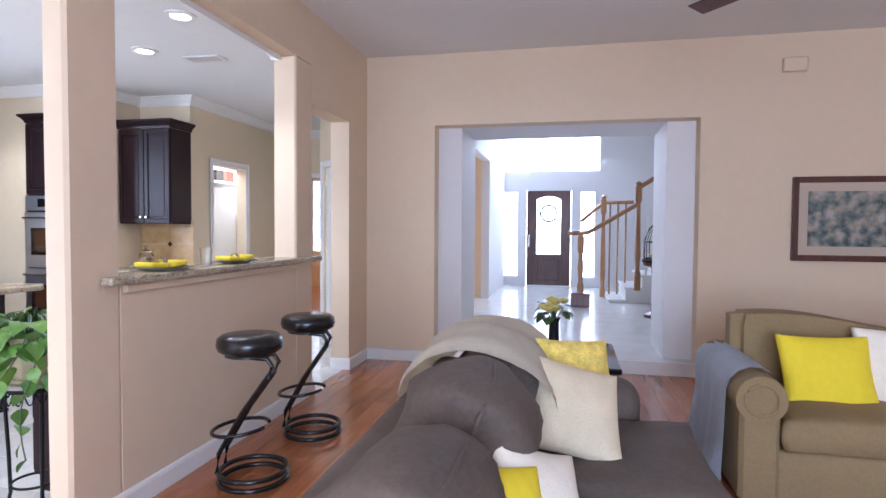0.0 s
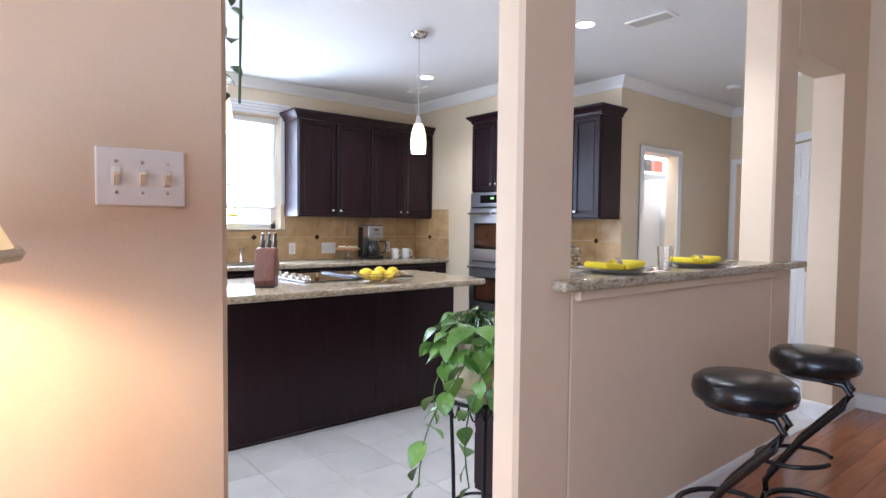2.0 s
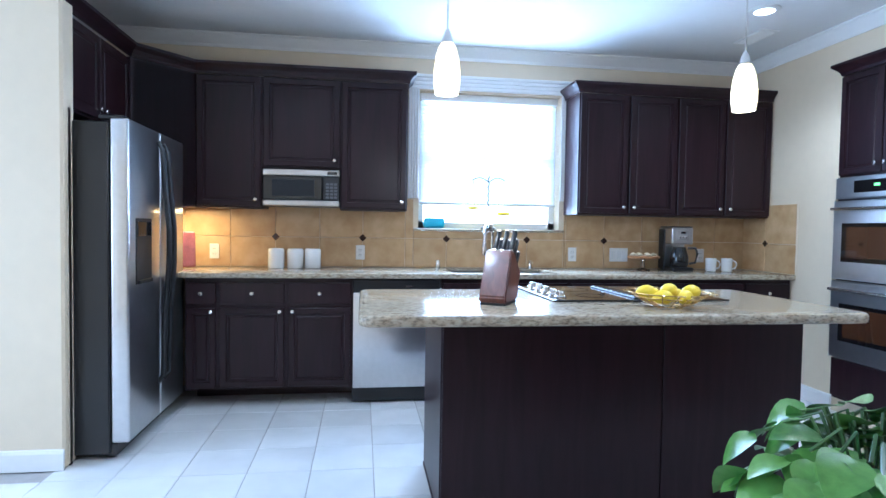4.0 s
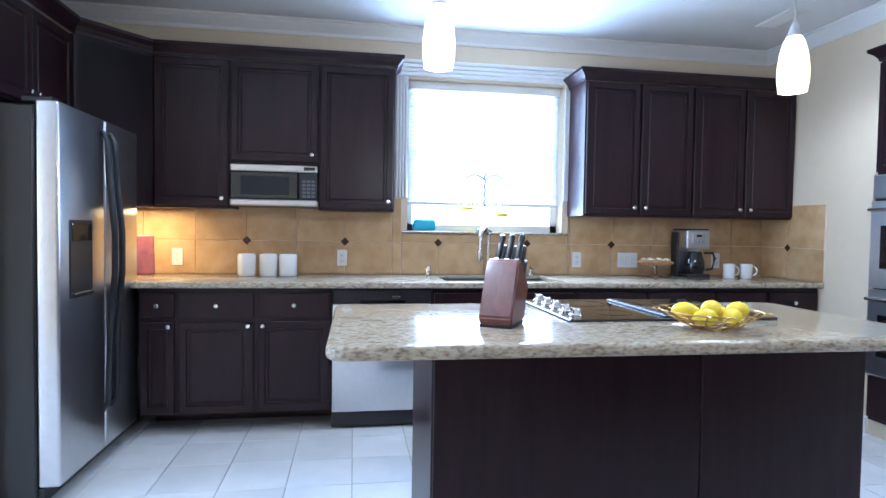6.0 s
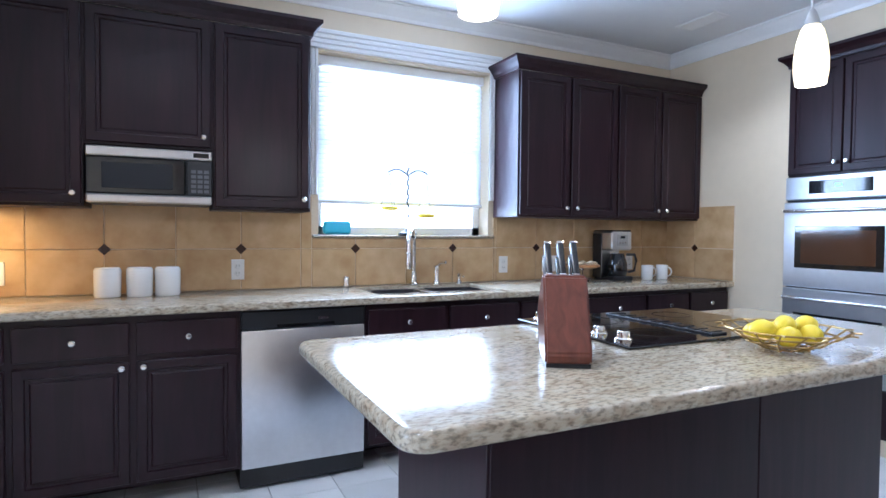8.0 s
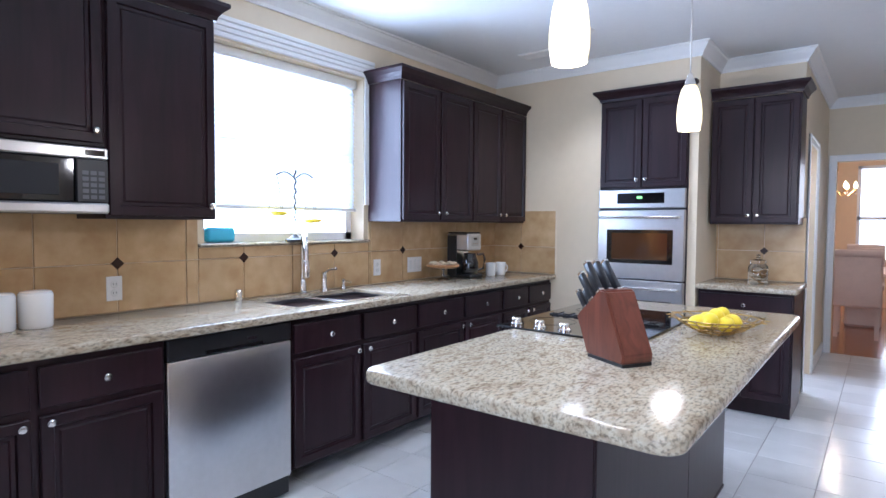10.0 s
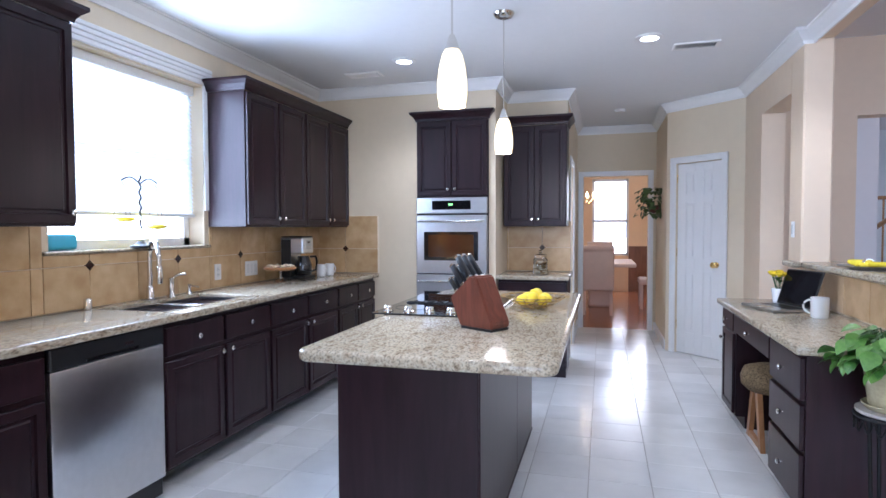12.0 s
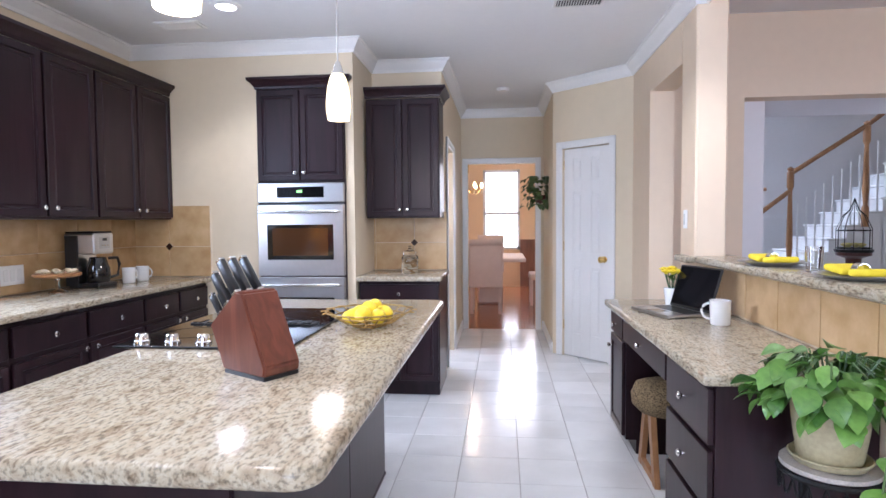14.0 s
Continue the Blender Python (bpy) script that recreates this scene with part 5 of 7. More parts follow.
moulding("baseboard", [(-2.49, Y_OVEN), (-2.54, Y_OVEN)], 0.001, BASE, M_TRIM, "white baseboard by the oven", "baseboard")
moulding("baseboard", [(-3.24, Y_OVEN), (-3.62, Y_OVEN)], 0.001, BASE, M_TRIM, "white baseboard beside the oven tower", "baseboard")
moulding("baseboard", [(-0.09, 5.77), (-0.09, HY1), (X_K, HY1)], 0.001, BASE, M_TRIM, "white baseboard at the living room corner", "baseboard")
moulding("baseboard", [(X_K, HY0), (-0.09, HY0), (-0.09, 2.235), (-0.21, 2.235), (-0.21, 2.60)], 0.001, BASE, M_TRIM, "white baseboard along the bar wall", "baseboard")
moulding("baseboard", [(-0.21, -3.0), (-0.21, 1.31), (-0.09, 1.31), (-0.09, -3.0)][::-1], 0.001, BASE, M_TRIM, "white baseboard round the wall end", "baseboard")
moulding("baseboard", [(OX0, 5.77), (-0.09, 5.77)], 0.001, BASE, M_TRIM, "white baseboard along the far living room wall", "baseboard")
moulding("baseboard", [(6.4, 5.77), (OX1, 5.77)], 0.001, BASE, M_TRIM, "white baseboard along the far living room wall", "baseboard")
moulding("baseboard", [(-2.72, 0.16), (-2.72, -3.0)][::-1], 0.001, [(-o, h) for o, h in BASE], M_TRIM, "white baseboard at the refrigerator wall", "baseboard")


def casing(name, m, w, h, label):
    """Door casing in a frame whose x runs along the wall, z up, -y out of the wall."""
    b = bmesh.new()
    for q, (o, t, dp) in enumerate(((0.0, 0.065, 0.014), (0.045, 0.020, 0.020))):
        box(-o - (t if q == 0 else t), -o, -dp, 0, 0.0, h + (0.065 if q == 0 else 0.065), 0.003, b)
        box(w + o, w + o + t, -dp, 0, 0.0, h + 0.065, 0.003, b)
        box(0.0 if q == 0 else -0.045, w if q == 0 else w + 0.045, -dp, 0, h + o, h + o + t, 0.003, b)
    b.transform(m)
    return solo(name, b, M_TRIM, label, "casing", kind="structure")


casing("casing_dining", facing(DX0, 7.70, 0, 270), DX1 - DX0, 2.015, "white casing of the dining doorway")
casing("casing_utility", facing(X_UT, UY0, 0, 0), UY1 - UY0, 2.01, "white casing of the utility doorway")
casing("casing_pantry", PANTRY @ Matrix.Translation((P0, 0, 0)), P1 - P0, 2.01, "white casing of the pantry door")

# six-panel pantry door
dr = thing("door_1", tuple(PANTRY @ Vector((P0, 0.02, 0))), "closed white six-panel pantry door", "door", kind="structure")
W = P1 - P0
dm = PANTRY @ Matrix.Translation((P0, 0.035, 0.008))
b = box(0.003, W - 0.003, 0.0, 0.035, 0.0, 1.995)
b.transform(dm)
part("leaf", b, M_TRIM, dr)
for x0, x1 in ((0.0, 0.105), (W / 2 - 0.05, W / 2 + 0.05), (W - 0.105, W)):
    b = box(max(x0, 0.003), min(x1, W - 0.003), -0.012, 0.0, 0.0, 1.995, 0.003)
    b.transform(dm)
    part("stile", b, M_TRIM, dr)
for z0, z1 in ((0.0, 0.22), (0.86, 1.00), (1.58, 1.68), (1.90, 1.995)):
    for x0, x1 in ((0.105, W / 2 - 0.05), (W / 2 + 0.05, W - 0.105)):
        b = box(x0, x1, -0.012, 0.0, z0, z1, 0.003)
        b.transform(dm)
        part("rail", b, M_TRIM, dr)
for z0, z1 in ((0.22, 0.86), (1.00, 1.58), (1.68, 1.90)):
    for x0, x1 in ((0.105, W / 2 - 0.05), (W / 2 + 0.05, W - 0.105)):
        b = box(x0 + 0.025, x1 - 0.025, -0.009, 0.0, z0 + 0.025, z1 - 0.025, 0.006)
        b.transform(dm)
        part("panel", b, M_TRIM, dr)
M_BRASS = material("polished_brass", (0.75, 0.52, 0.18), 0.2, 1.0)
b = lathe([(0.030, 0.0), (0.030, 0.006), (0.012, 0.012), (0.012, 0.035), (0.028, 0.045), (0.030, 0.06), (0.018, 0.072), (0.0, 0.074)], n=16, m=Matrix.Rotation(radians(90), 4, "X"))
b.transform(dm @ Matrix.Translation((W - 0.065, -0.012, 0.95)))
part("door_knob", b, M_BRASS, dr, "polished brass door knob", 40)
for z in (0.25, 1.02, 1.80):
    b = tube([(0.0, 0.0, z), (0.0, 0.0, z + 0.09)], 0.007, 8)
    b.transform(dm @ Matrix.Translation((-0.002, -0.012, 0)))
    part("hinge", b, M_BRASS, dr, "brass hinge")

# switches and outlets


def plate(name, m, gangs, kind, label):
    w = 0.070 + 0.046 * (gangs - 1)
    t = thing(name, tuple(m.translation), label, "switch" if kind == "toggle" else "outlet")
    b = box(-w / 2, w / 2, -0.006, 0, -0.057, 0.057, 0.003, segments=2)
    b.transform(m)
    part("cover_plate", b, M_TRIM, t)
    for k in range(gangs):
        x = (k - (gangs - 1) / 2) * 0.046
        if kind == "toggle":
            b = box(x - 0.005, x + 0.005, -0.014, -0.004, -0.012, 0.012, 0.001)
            b.transform(m @ Matrix.Rotation(radians(18), 4, "X"))
            part("toggle", b, M_PILLOW, t, "ivory toggle")
            b = box(x - 0.009, x + 0.009, -0.0072, -0.005, -0.018, 0.018, 0.001)
            b.transform(m)
            part("toggle_slot", b, M_WHITE_CERAMIC, t)
            for s in (-1, 1):
                b = lathe([(0.0, 0.0015), (0.0035, 0.001), (0.0035, 0.0)], n=8, m=Matrix.Rotation(radians(90), 4, "X"))
                b.transform(m @ Matrix.Translation((x, -0.006, s * 0.030)))
                part("screw", b, M_CHROME, t)
        elif kind == "rocker":
            b = box(x - 0.016, x + 0.016, -0.010, -0.005, -0.033, 0.033, 0.002)
            b.transform(m)
            part("rocker", b, M_WHITE_CERAMIC, t)
        else:
            for s in (-1, 1):
                b = lathe([(0.0, 0.002), (0.015, 0.002), (0.017, 0.0)], n=14, m=Matrix.Rotation(radians(90), 4, "X"))
                b.transform(m @ Matrix.Translation((x, -0.006, s * 0.020)))
                r = part("receptacle", b, M_WHITE_CERAMIC, t)
                for q in (-1, 1):
                    b = box(q * 0.006 - 0.001, q * 0.006 + 0.001, -0.0086, -0.0075, s * 0.020 - 0.004, s * 0.020 + 0.005)
                    b.transform(m)
                    part("slot", b, M_BLACK, r)
    return t


plate("switch_plate", facing(-0.09, 1.137, 1.375, 0), 3, "toggle", "white three-gang toggle switch plate on beige wall")
for yy, g in ((0.50, 1), (1.595, 1), (3.33, 1), (3.735, 3), (4.47, 1)):
    plate("outlet", facing(X_WIN + 0.012, yy, 1.03, 0), g, "outlet" if g == 1 else "rocker", "white outlet on the tan backsplash" if g == 1 else "white switch plate on the tan backsplash")
plate("switch_plate", facing(-0.21, 2.43, 1.40, 180), 1, "rocker", "white rocker switch on the post")
plate("outlet", facing(-0.21, 2.43, 0.98, 180), 1, "rocker", "white outlet on the post behind the plant")
plate("switch_plate", facing(X_K, 4.40, 1.32, 180), 1, "rocker", "white rocker switch on the pier")

# ---- trailing plant on an iron stand ----
PX, PY = -0.475, 2.425
ps = thing("plant_stand", (PX, PY, 0), "black wrought iron plant stand with marble top", "plant stand")
part("tabletop", lathe([(0.0, 0.605), (0.117, 0.605), (0.125, 0.61), (0.125, 0.622), (0.0, 0.625)], (PX, PY, 0), 32), material("pale_marble_mosaic", (0.42, 0.38, 0.34), 0.3, vary=0.3, scale=18), ps, "pale stone mosaic top", 40)
part("top_band", tube(arc(PX, PY, 0.598, 0.125, 0, 352, 36), 0.008, 6), M_IRON, ps)
part("lower_ring", tube(arc(PX, PY, 0.16, 0.095, 0, 352, 36), 0.006, 6), M_IRON, ps)
for k in range(3):
    a = radians(90 + 120 * k)
    part("leg", tube([(PX + 0.12 * math.cos(a), PY + 0.12 * math.sin(a), 0.60), (PX + 0.105 * math.cos(a), PY + 0.105 * math.sin(a), 0.3), (PX + 0.10 * math.cos(a), PY + 0.10 * math.sin(a), 0.12), (PX + 0.125 * math.cos(a), PY + 0.125 * math.sin(a), 0.004)], 0.008, 8), M_IRON, ps)
for k in range(18):
    a0 = radians(20 * k)
    pts = []
    for q in range(9):
        u = q / 8
        ang = a0 + radians(20) * u
        pts.append((PX + 0.126 * math.cos(ang), PY + 0.126 * math.sin(ang), 0.590 - 0.050 * math.sin(u * math.pi)))
    part("scroll", tube(pts, 0.0035, 5), M_IRON, ps)

M_POT = material("cream_glazed_pot", (0.46, 0.40, 0.24), 0.25, vary=0.18, scale=9, bump=0.15, bump_scale=30, coat=0.2)
pl = thing("potted_plant", (PX, PY, 0.626), "lush trailing green plant in a cream glazed pot", "plant")
part("pot", lathe([(0.0, 0.626), (0.075, 0.626), (0.082, 0.64), (0.094, 0.72), (0.102, 0.80), (0.104, 0.83), (0.097, 0.83), (0.092, 0.81), (0.0, 0.80)], (PX, PY, 0), 32), M_POT, pl, smooth=40)
part("saucer", lathe([(0.0, 0.6255), (0.092, 0.6255), (0.106, 0.645), (0.102, 0.648), (0.086, 0.633), (0.0, 0.632)], (PX, PY, 0), 32), M_POT, pl, smooth=40)


def leaf_mesh(name, mat, w=0.5, cup=0.16):
    """A heart-shaped leaf, 1 long, that droops to its tip."""
    b = bmesh.new()
    n = 7
    rows = []
    for i in range(n + 1):
        u = i / n
        half = w * (math.sin(min(1, u * 1.35 + 0.12) * math.pi * 0.62) ** 0.8) * (1 - u ** 3) + 0.002
        x = u - 0.12 * (1 - u)
        z = 0.12 * math.sin(u * 2.2) - 0.30 * u * u
        rows.append((b.verts.new((x, -half, z + cup * half)), b.verts.new((x, -half * 0.5, z + cup * 0.28 * half)), b.verts.new((x, 0, z)), b.verts.new((x, half * 0.5, z + cup * 0.28 * half)), b.verts.new((x, half, z + cup * half))))
    for r0, r1 in zip(rows, rows[1:]):
        for k in range(4):
            b.faces.new((r0[k], r0[k + 1], r1[k + 1], r1[k]))
    me = bpy.data.meshes.new(name)
    b.to_mesh(me)
    b.free()
    me.materials.append(mat)
    for p in me.polygons:
        p.use_smooth = True
    return me


def leaf_material(name, dark, light):
    m = material(name, light, 0.32, bump=0.15, bump_scale=35)
    n, l = m.node_tree.nodes, m.node_tree.links
    p = n["Principled BSDF"]
    info = n.new("ShaderNodeObjectInfo")
    co = n.new("ShaderNodeTexCoord")
    t = n.new("ShaderNodeTexNoise")
    t.inputs["Scale"].default_value = 5
    l.new(co.outputs["Object"], t.inputs["Vector"])
    a = n.new("ShaderNodeMath")
    l.new(info.outputs["Random"], a.inputs[0])
    l.new(t.outputs[0], a.inputs[1])
    h = n.new("ShaderNodeMath")
    h.operation = "MULTIPLY"
    h.inputs[1].default_value = 0.5
    l.new(a.outputs[0], h.inputs[0])
    r = ramp_node(n, [(0.2, dark), (0.8, light)])
    l.new(h.outputs[0], r.inputs[0])
    l.new(r.outputs[0], p.inputs["Base Color"])
    p.inputs["Subsurface Weight"].default_value = 0.0
    return m


M_POTHOS = leaf_material("pothos_green", (0.045, 0.13, 0.018), (0.17, 0.33, 0.06))
M_IVYG = leaf_material("ivy_green", (0.03, 0.07, 0.018), (0.10, 0.16, 0.05))
LEAF = leaf_mesh("pothos_leaf", M_POTHOS)
LEAF_I = leaf_mesh("ivy_leaf", M_IVYG, 0.62)


def place_leaf(parent, me, at, yaw, pitch, size, roll=0.0):
    o = new("leaf", me)
    o.parent = parent
    o.matrix_basis = Matrix.Translation(Vector(at) - ORIGIN[parent.name]) @ Matrix.Rotation(yaw, 4, "Z") @ Matrix.Rotation(pitch, 4, "Y") @ Matrix.Rotation(roll, 4, "X") @ Matrix.Scale(size, 4)
    return o


random.seed(21)
for k in range(150):
    a = random.uniform(0, 2 * math.pi)
    el = random.uniform(-0.5, 1.0)
    R = random.uniform(0.05, 0.19) if el > 0 else random.uniform(0.125, 0.19)
    at = (PX + R * math.cos(a) * math.sqrt(max(0.05, 1 - 0.6 * max(el, 0) ** 2)), PY + R * math.sin(a) * math.sqrt(max(0.05, 1 - 0.6 * max(el, 0) ** 2)), 0.84 + 0.095 * el + random.uniform(-0.03, 0.02))
    if at[1] > 2.60 or at[0] > -0.24:
        at = (min(at[0], -0.26), min(at[1], 2.58), at[2])
    place_leaf(pl, LEAF, at, a + random.uniform(-0.6, 0.6), random.uniform(0.1, 0.9) - 0.3 * el, random.uniform(0.05, 0.085), random.uniform(-0.5, 0.5))
for k in range(34):
    a = random.uniform(0, 2 * math.pi)
    r1 = random.uniform(0.10, 0.19)
    part("stem", tube([(PX + 0.03 * math.cos(a), PY + 0.03 * math.sin(a), 0.80), (PX + 0.6 * r1 * math.cos(a), PY + 0.6 * r1 * math.sin(a), 0.93), (PX + r1 * math.cos(a), PY + r1 * math.sin(a), 0.90)], 0.003, 5), M_IVYG, pl)


def vine(start, drift, length, n):
    """A hanging shoot with leaves."""
    pts = []
    for q in range(10):
        u = q / 9
        pts.append((start[0] + drift[0] * u + 0.02 * math.sin(6 * u), start[1] + drift[1] * u + 0.02 * math.cos(5 * u), start[2] - length * u + 0.05 * math.sin(3.1 * u)))
    part("vine", tube(pts, 0.003, 5), M_IVYG, pl)
    for q in range(n):
        p = pts[min(9, 1 + int(q * 9 / n))]
        place_leaf(pl, LEAF, p, random.uniform(0, 6.28), random.uniform(0.5, 1.3), random.uniform(0.055, 0.09), random.uniform(-0.4, 0.4))


vine((PX + 0.13, PY - 0.12, 0.84), (0.04, -0.08, 0), 0.50, 10)
vine((PX + 0.16, PY - 0.04, 0.84), (0.03, -0.03, 0), 0.38, 8)
vine((PX + 0.10, PY - 0.15, 0.84), (0.02, -0.24, 0), 0.46, 9)
vine((PX + 0.02, PY - 0.17, 0.84), (0.0, -0.06, 0), 0.30, 6)

# ivy trailing from the ceiling beside the end of the switch wall
iv = thing("hanging_ivy", (-0.33, 1.42, 2.10), "dark green ivy trailing by the kitchen opening", "plant")
part("stem", tube([(-0.30, 1.40, 2.66), (-0.32, 1.41, 2.30), (-0.34, 1.43, 1.95), (-0.33, 1.42, 1.60)], 0.004, 6), M_IVYG, iv)
random.seed(8)
for k in range(22):
    u = k / 21
    place_leaf(iv, LEAF_I, (-0.44 + random.uniform(-0.04, 0.04), 1.42 + random.uniform(-0.035, 0.045), 2.45 - 0.80 * u), random.uniform(0, 6.28), random.uniform(0.3, 1.1), 0.038)

# hanging wall basket at the end of the hall
hb = thing("wall_basket", (-0.87, 7.12, 1.64), "bushy green ivy in a wall basket in the hall", "plant")
part("basket", lathe([(0.0, -0.10), (0.05, -0.07), (0.075, 0.0), (0.07, 0.0), (0.0, -0.01)], (-0.985, 7.12, 1.60), 16), M_MAHOGANY, hb, smooth=40)
random.seed(4)
for k in range(150):
    a, e = random.uniform(0, 6.28), random.uniform(-1, 1)
    r = random.uniform(0.05, 0.17)
    place_leaf(hb, LEAF_I, (min(-0.93, -1.02 + r * math.cos(a)), 7.12 + 1.15 * r * math.sin(a), 1.66 + 0.15 * e * (1 if e > 0 else 1.25)), a, random.uniform(0.2, 1.2), random.uniform(0.04, 0.065))

# ---- bar stools ----


def bar_stool(bx, by, sx, sy, lean, label):
    s = thing("bar_stool", (bx, by, 0), label, "bar stool", "bar stools at the half wall")
    part("seat", lathe([(0.0, 0.715), (0.130, 0.715), (0.153, 0.73), (0.160, 0.755), (0.155, 0.785), (0.135, 0.80), (0.07, 0.806), (0.0, 0.807)], (sx, sy, 0), 32), M_VINYL, s, "padded black vinyl seat", 50)
    part("seat_plate", lathe([(0.0, 0.70), (0.12, 0.70), (0.12, 0.714), (0.0, 0.714)], (sx, sy, 0), 24), M_BLACK, s)
    dn = Vector((math.cos(radians(lean)), math.sin(radians(lean)), 0))
    sd = Vector((-dn.y, dn.x, 0))
    for z in (0.018, 0.062):
        part("base_ring", tube([(bx + 0.17 * math.cos(radians(a)), by + 0.17 * math.sin(radians(a)), z) for a in range(0, 360, 12)], 0.014, 8, closed=True), M_VINYL, s, smooth=50)
    for q in (-1, 1):
        c = Vector((bx, by, 0)) + sd * (0.055 * q)
        t = Vector((sx, sy, 0)) + sd * (0.055 * q)
        pts = [c - dn * 0.17 + Vector((0, 0, 0.06)), c - dn * 0.16 + Vector((0, 0, 0.16)), c.lerp(t, 0.45) - dn * 0.03 + Vector((0, 0, 0.40)), t + dn * 0.10 + Vector((0, 0, 0.60)), t + dn * 0.125 + Vector((0, 0, 0.655)), t + dn * 0.10 + Vector((0, 0, 0.69)), t + dn * 0.02 + Vector((0, 0, 0.698))]
        part("bent_leg", tube([tuple(p) for p in pts], 0.0125, 8), M_VINYL, s, smooth=60)
    mid = Vector((bx, by, 0)).lerp(Vector((sx, sy, 0)), 0.30) - dn * 0.06
    base_a = math.degrees(math.atan2(dn.y, dn.x))
    part("foot_ring", tube([(mid.x + 0.14 * math.cos(radians(base_a + a)), mid.y + 0.14 * math.sin(radians(base_a + a)), 0.30 + 0.015 * math.cos(radians(a))) for a in range(20, 341, 16)], 0.010, 8), M_VINYL, s, smooth=50)


bar_stool(0.30, 2.97, 0.375, 2.82, 12, "black bar stool with bent tube legs and padded seat")
bar_stool(0.30, 3.68, 0.37, 3.47, 12, "black bar stool with bent tube legs by the passage")

# ---- living room furniture ----


def toward(at, normal, spin=0.0):
    return Matrix.Translation(at) @ Vector((0, 0, 1)).rotation_difference(Vector(normal)).to_matrix().to_4x4() @ Matrix.Rotation(radians(spin), 4, "Z")


def cushion(name, parent, m, w, d, h, mat, label="", puff=0.3, seed=1, crease=0.05, ends=0.0):
    """A soft cushion: a rounded block whose middle swells, with creases and a sagging outline."""
    b = bmesh.new()
    bmesh.ops.create_cube(b, size=2)
    bmesh.ops.subdivide_edges(b, edges=b.edges[:], cuts=13, use_grid_fill=True)
    for v in b.verts:
        x, y, z = v.co
        f = (1 - abs(x) ** 3.2) * (1 - abs(y) ** 3.2)
        rx = (1 - 0.06 * z * z) * (1 - ends * abs(y) ** 3)
        nz = noise.noise(Vector((x * 1.3 + seed, y * 1.3, z))) + 0.5 * noise.noise(Vector((x * 3.6 + seed, y * 2.2, z * 2 + 4))) + 0.25 * abs(noise.noise(Vector((x * 6 + seed, y * 4, z))))
        pull = 1 - 0.05 * (1 - x * x) * y * y - 0.05 * (1 - y * y) * x * x
        v.co = Vector((x * rx * w / 2 * pull, y * rx * d / 2 * pull, z * h / 2 * (1 - puff + puff * f * 1.25) + nz * crease * h))
    b.transform(m)
    if parent is None:
        at = m.translation
        return solo(name, b, mat, label, "pillow", smooth=175, at=at)
    return part(name, b, mat, parent, label, 175)


so = thing("sofa", (1.9, 2.3, 0), "taupe chenille sofa with loose back cushions", "sofa")
part("base", box(1.30, 2.38, 1.15, 3.30, 0.06, 0.29, 0.03, segments=2), M_SOFA, so, smooth=50)


def soft_box(x0, x1, y0, y1, z0, z1, r, seed, sag=0.012):
    """A padded upholstered block: rounded, with a slightly uneven surface."""
    b = box(x0, x1, y0, y1, z0, z1, r, segments=5)
    bmesh.ops.triangulate(b, faces=[f for f in b.faces if len(f.verts) > 4])
    bmesh.ops.subdivide_edges(b, edges=[e for e in b.edges if e.calc_length() > 0.25], cuts=6, use_grid_fill=True)
    for v in b.verts:
        k = noise.noise(v.co * 4.0 + Vector((seed, 0, 0))) + 0.5 * noise.noise(v.co * 9.0 + Vector((0, seed, 0)))
        v.co += Vector((0.5 * k, 0.3 * k, k)) * sag
    return b


part("back_frame", soft_box(1.21, 1.46, 1.15, 3.24, 0.08, 0.66, 0.075, 3), M_SOFA, so, smooth=170)
part("arm", soft_box(1.42, 2.24, 3.05, 3.32, 0.08, 0.60, 0.12, 5), M_SOFA, so, smooth=170)
cushion("seat_cushion", so, Matrix.Translation((2.02, 2.63, 0.375)), 0.88, 0.85, 0.20, M_SOFA, puff=0.22, seed=2, crease=0.04)
cushion("seat_cushion", so, Matrix.Translation((2.02, 1.76, 0.375)), 0.88, 0.85, 0.20, M_SOFA, puff=0.22, seed=3, crease=0.04)
for by, bx, bz, bd, bh, tilt, sd in ((2.68, 1.60, 0.635, 0.60, 0.34, -62, 4), (2.09, 1.58, 0.65, 0.60, 0.38, -68, 5), (1.52, 1.535, 0.615, 0.57, 0.36, -58, 21)):
    cm_ = Matrix.Translation((bx, by, bz)) @ Matrix.Rotation(radians(tilt), 4, "Y") @ Matrix.Rotation(radians(4 * (sd % 3) - 4), 4, "X")
    bc_ = cushion("back_cushion", so, cm_, 0.50, bd, bh, M_SOFA, puff=0.62, seed=sd, crease=0.09, ends=0.20)
    pts = []
    for q in range(48):
        a = 2 * math.pi * q / 48
        ca, sa = math.cos(a), math.sin(a)
        k = 1 / max(abs(ca), abs(sa)) ** 0.45
        pts.append(tuple(cm_ @ Vector((0.243 * ca * k, bd * 0.486 * sa * k, 0.004 * math.sin(5 * a)))))
    part("piping", tube(pts, 0.006, 6, closed=True), M_SOFA, bc_)
for x, y in ((1.36, 1.22), (2.32, 1.22), (1.36, 3.22), (2.32, 3.22)):
    part("foot", lathe([(0.0, 0.0), (0.025, 0.0), (0.035, 0.06), (0.0, 0.06)], (x, y, 0), 10), M_MAHOGANY, so)
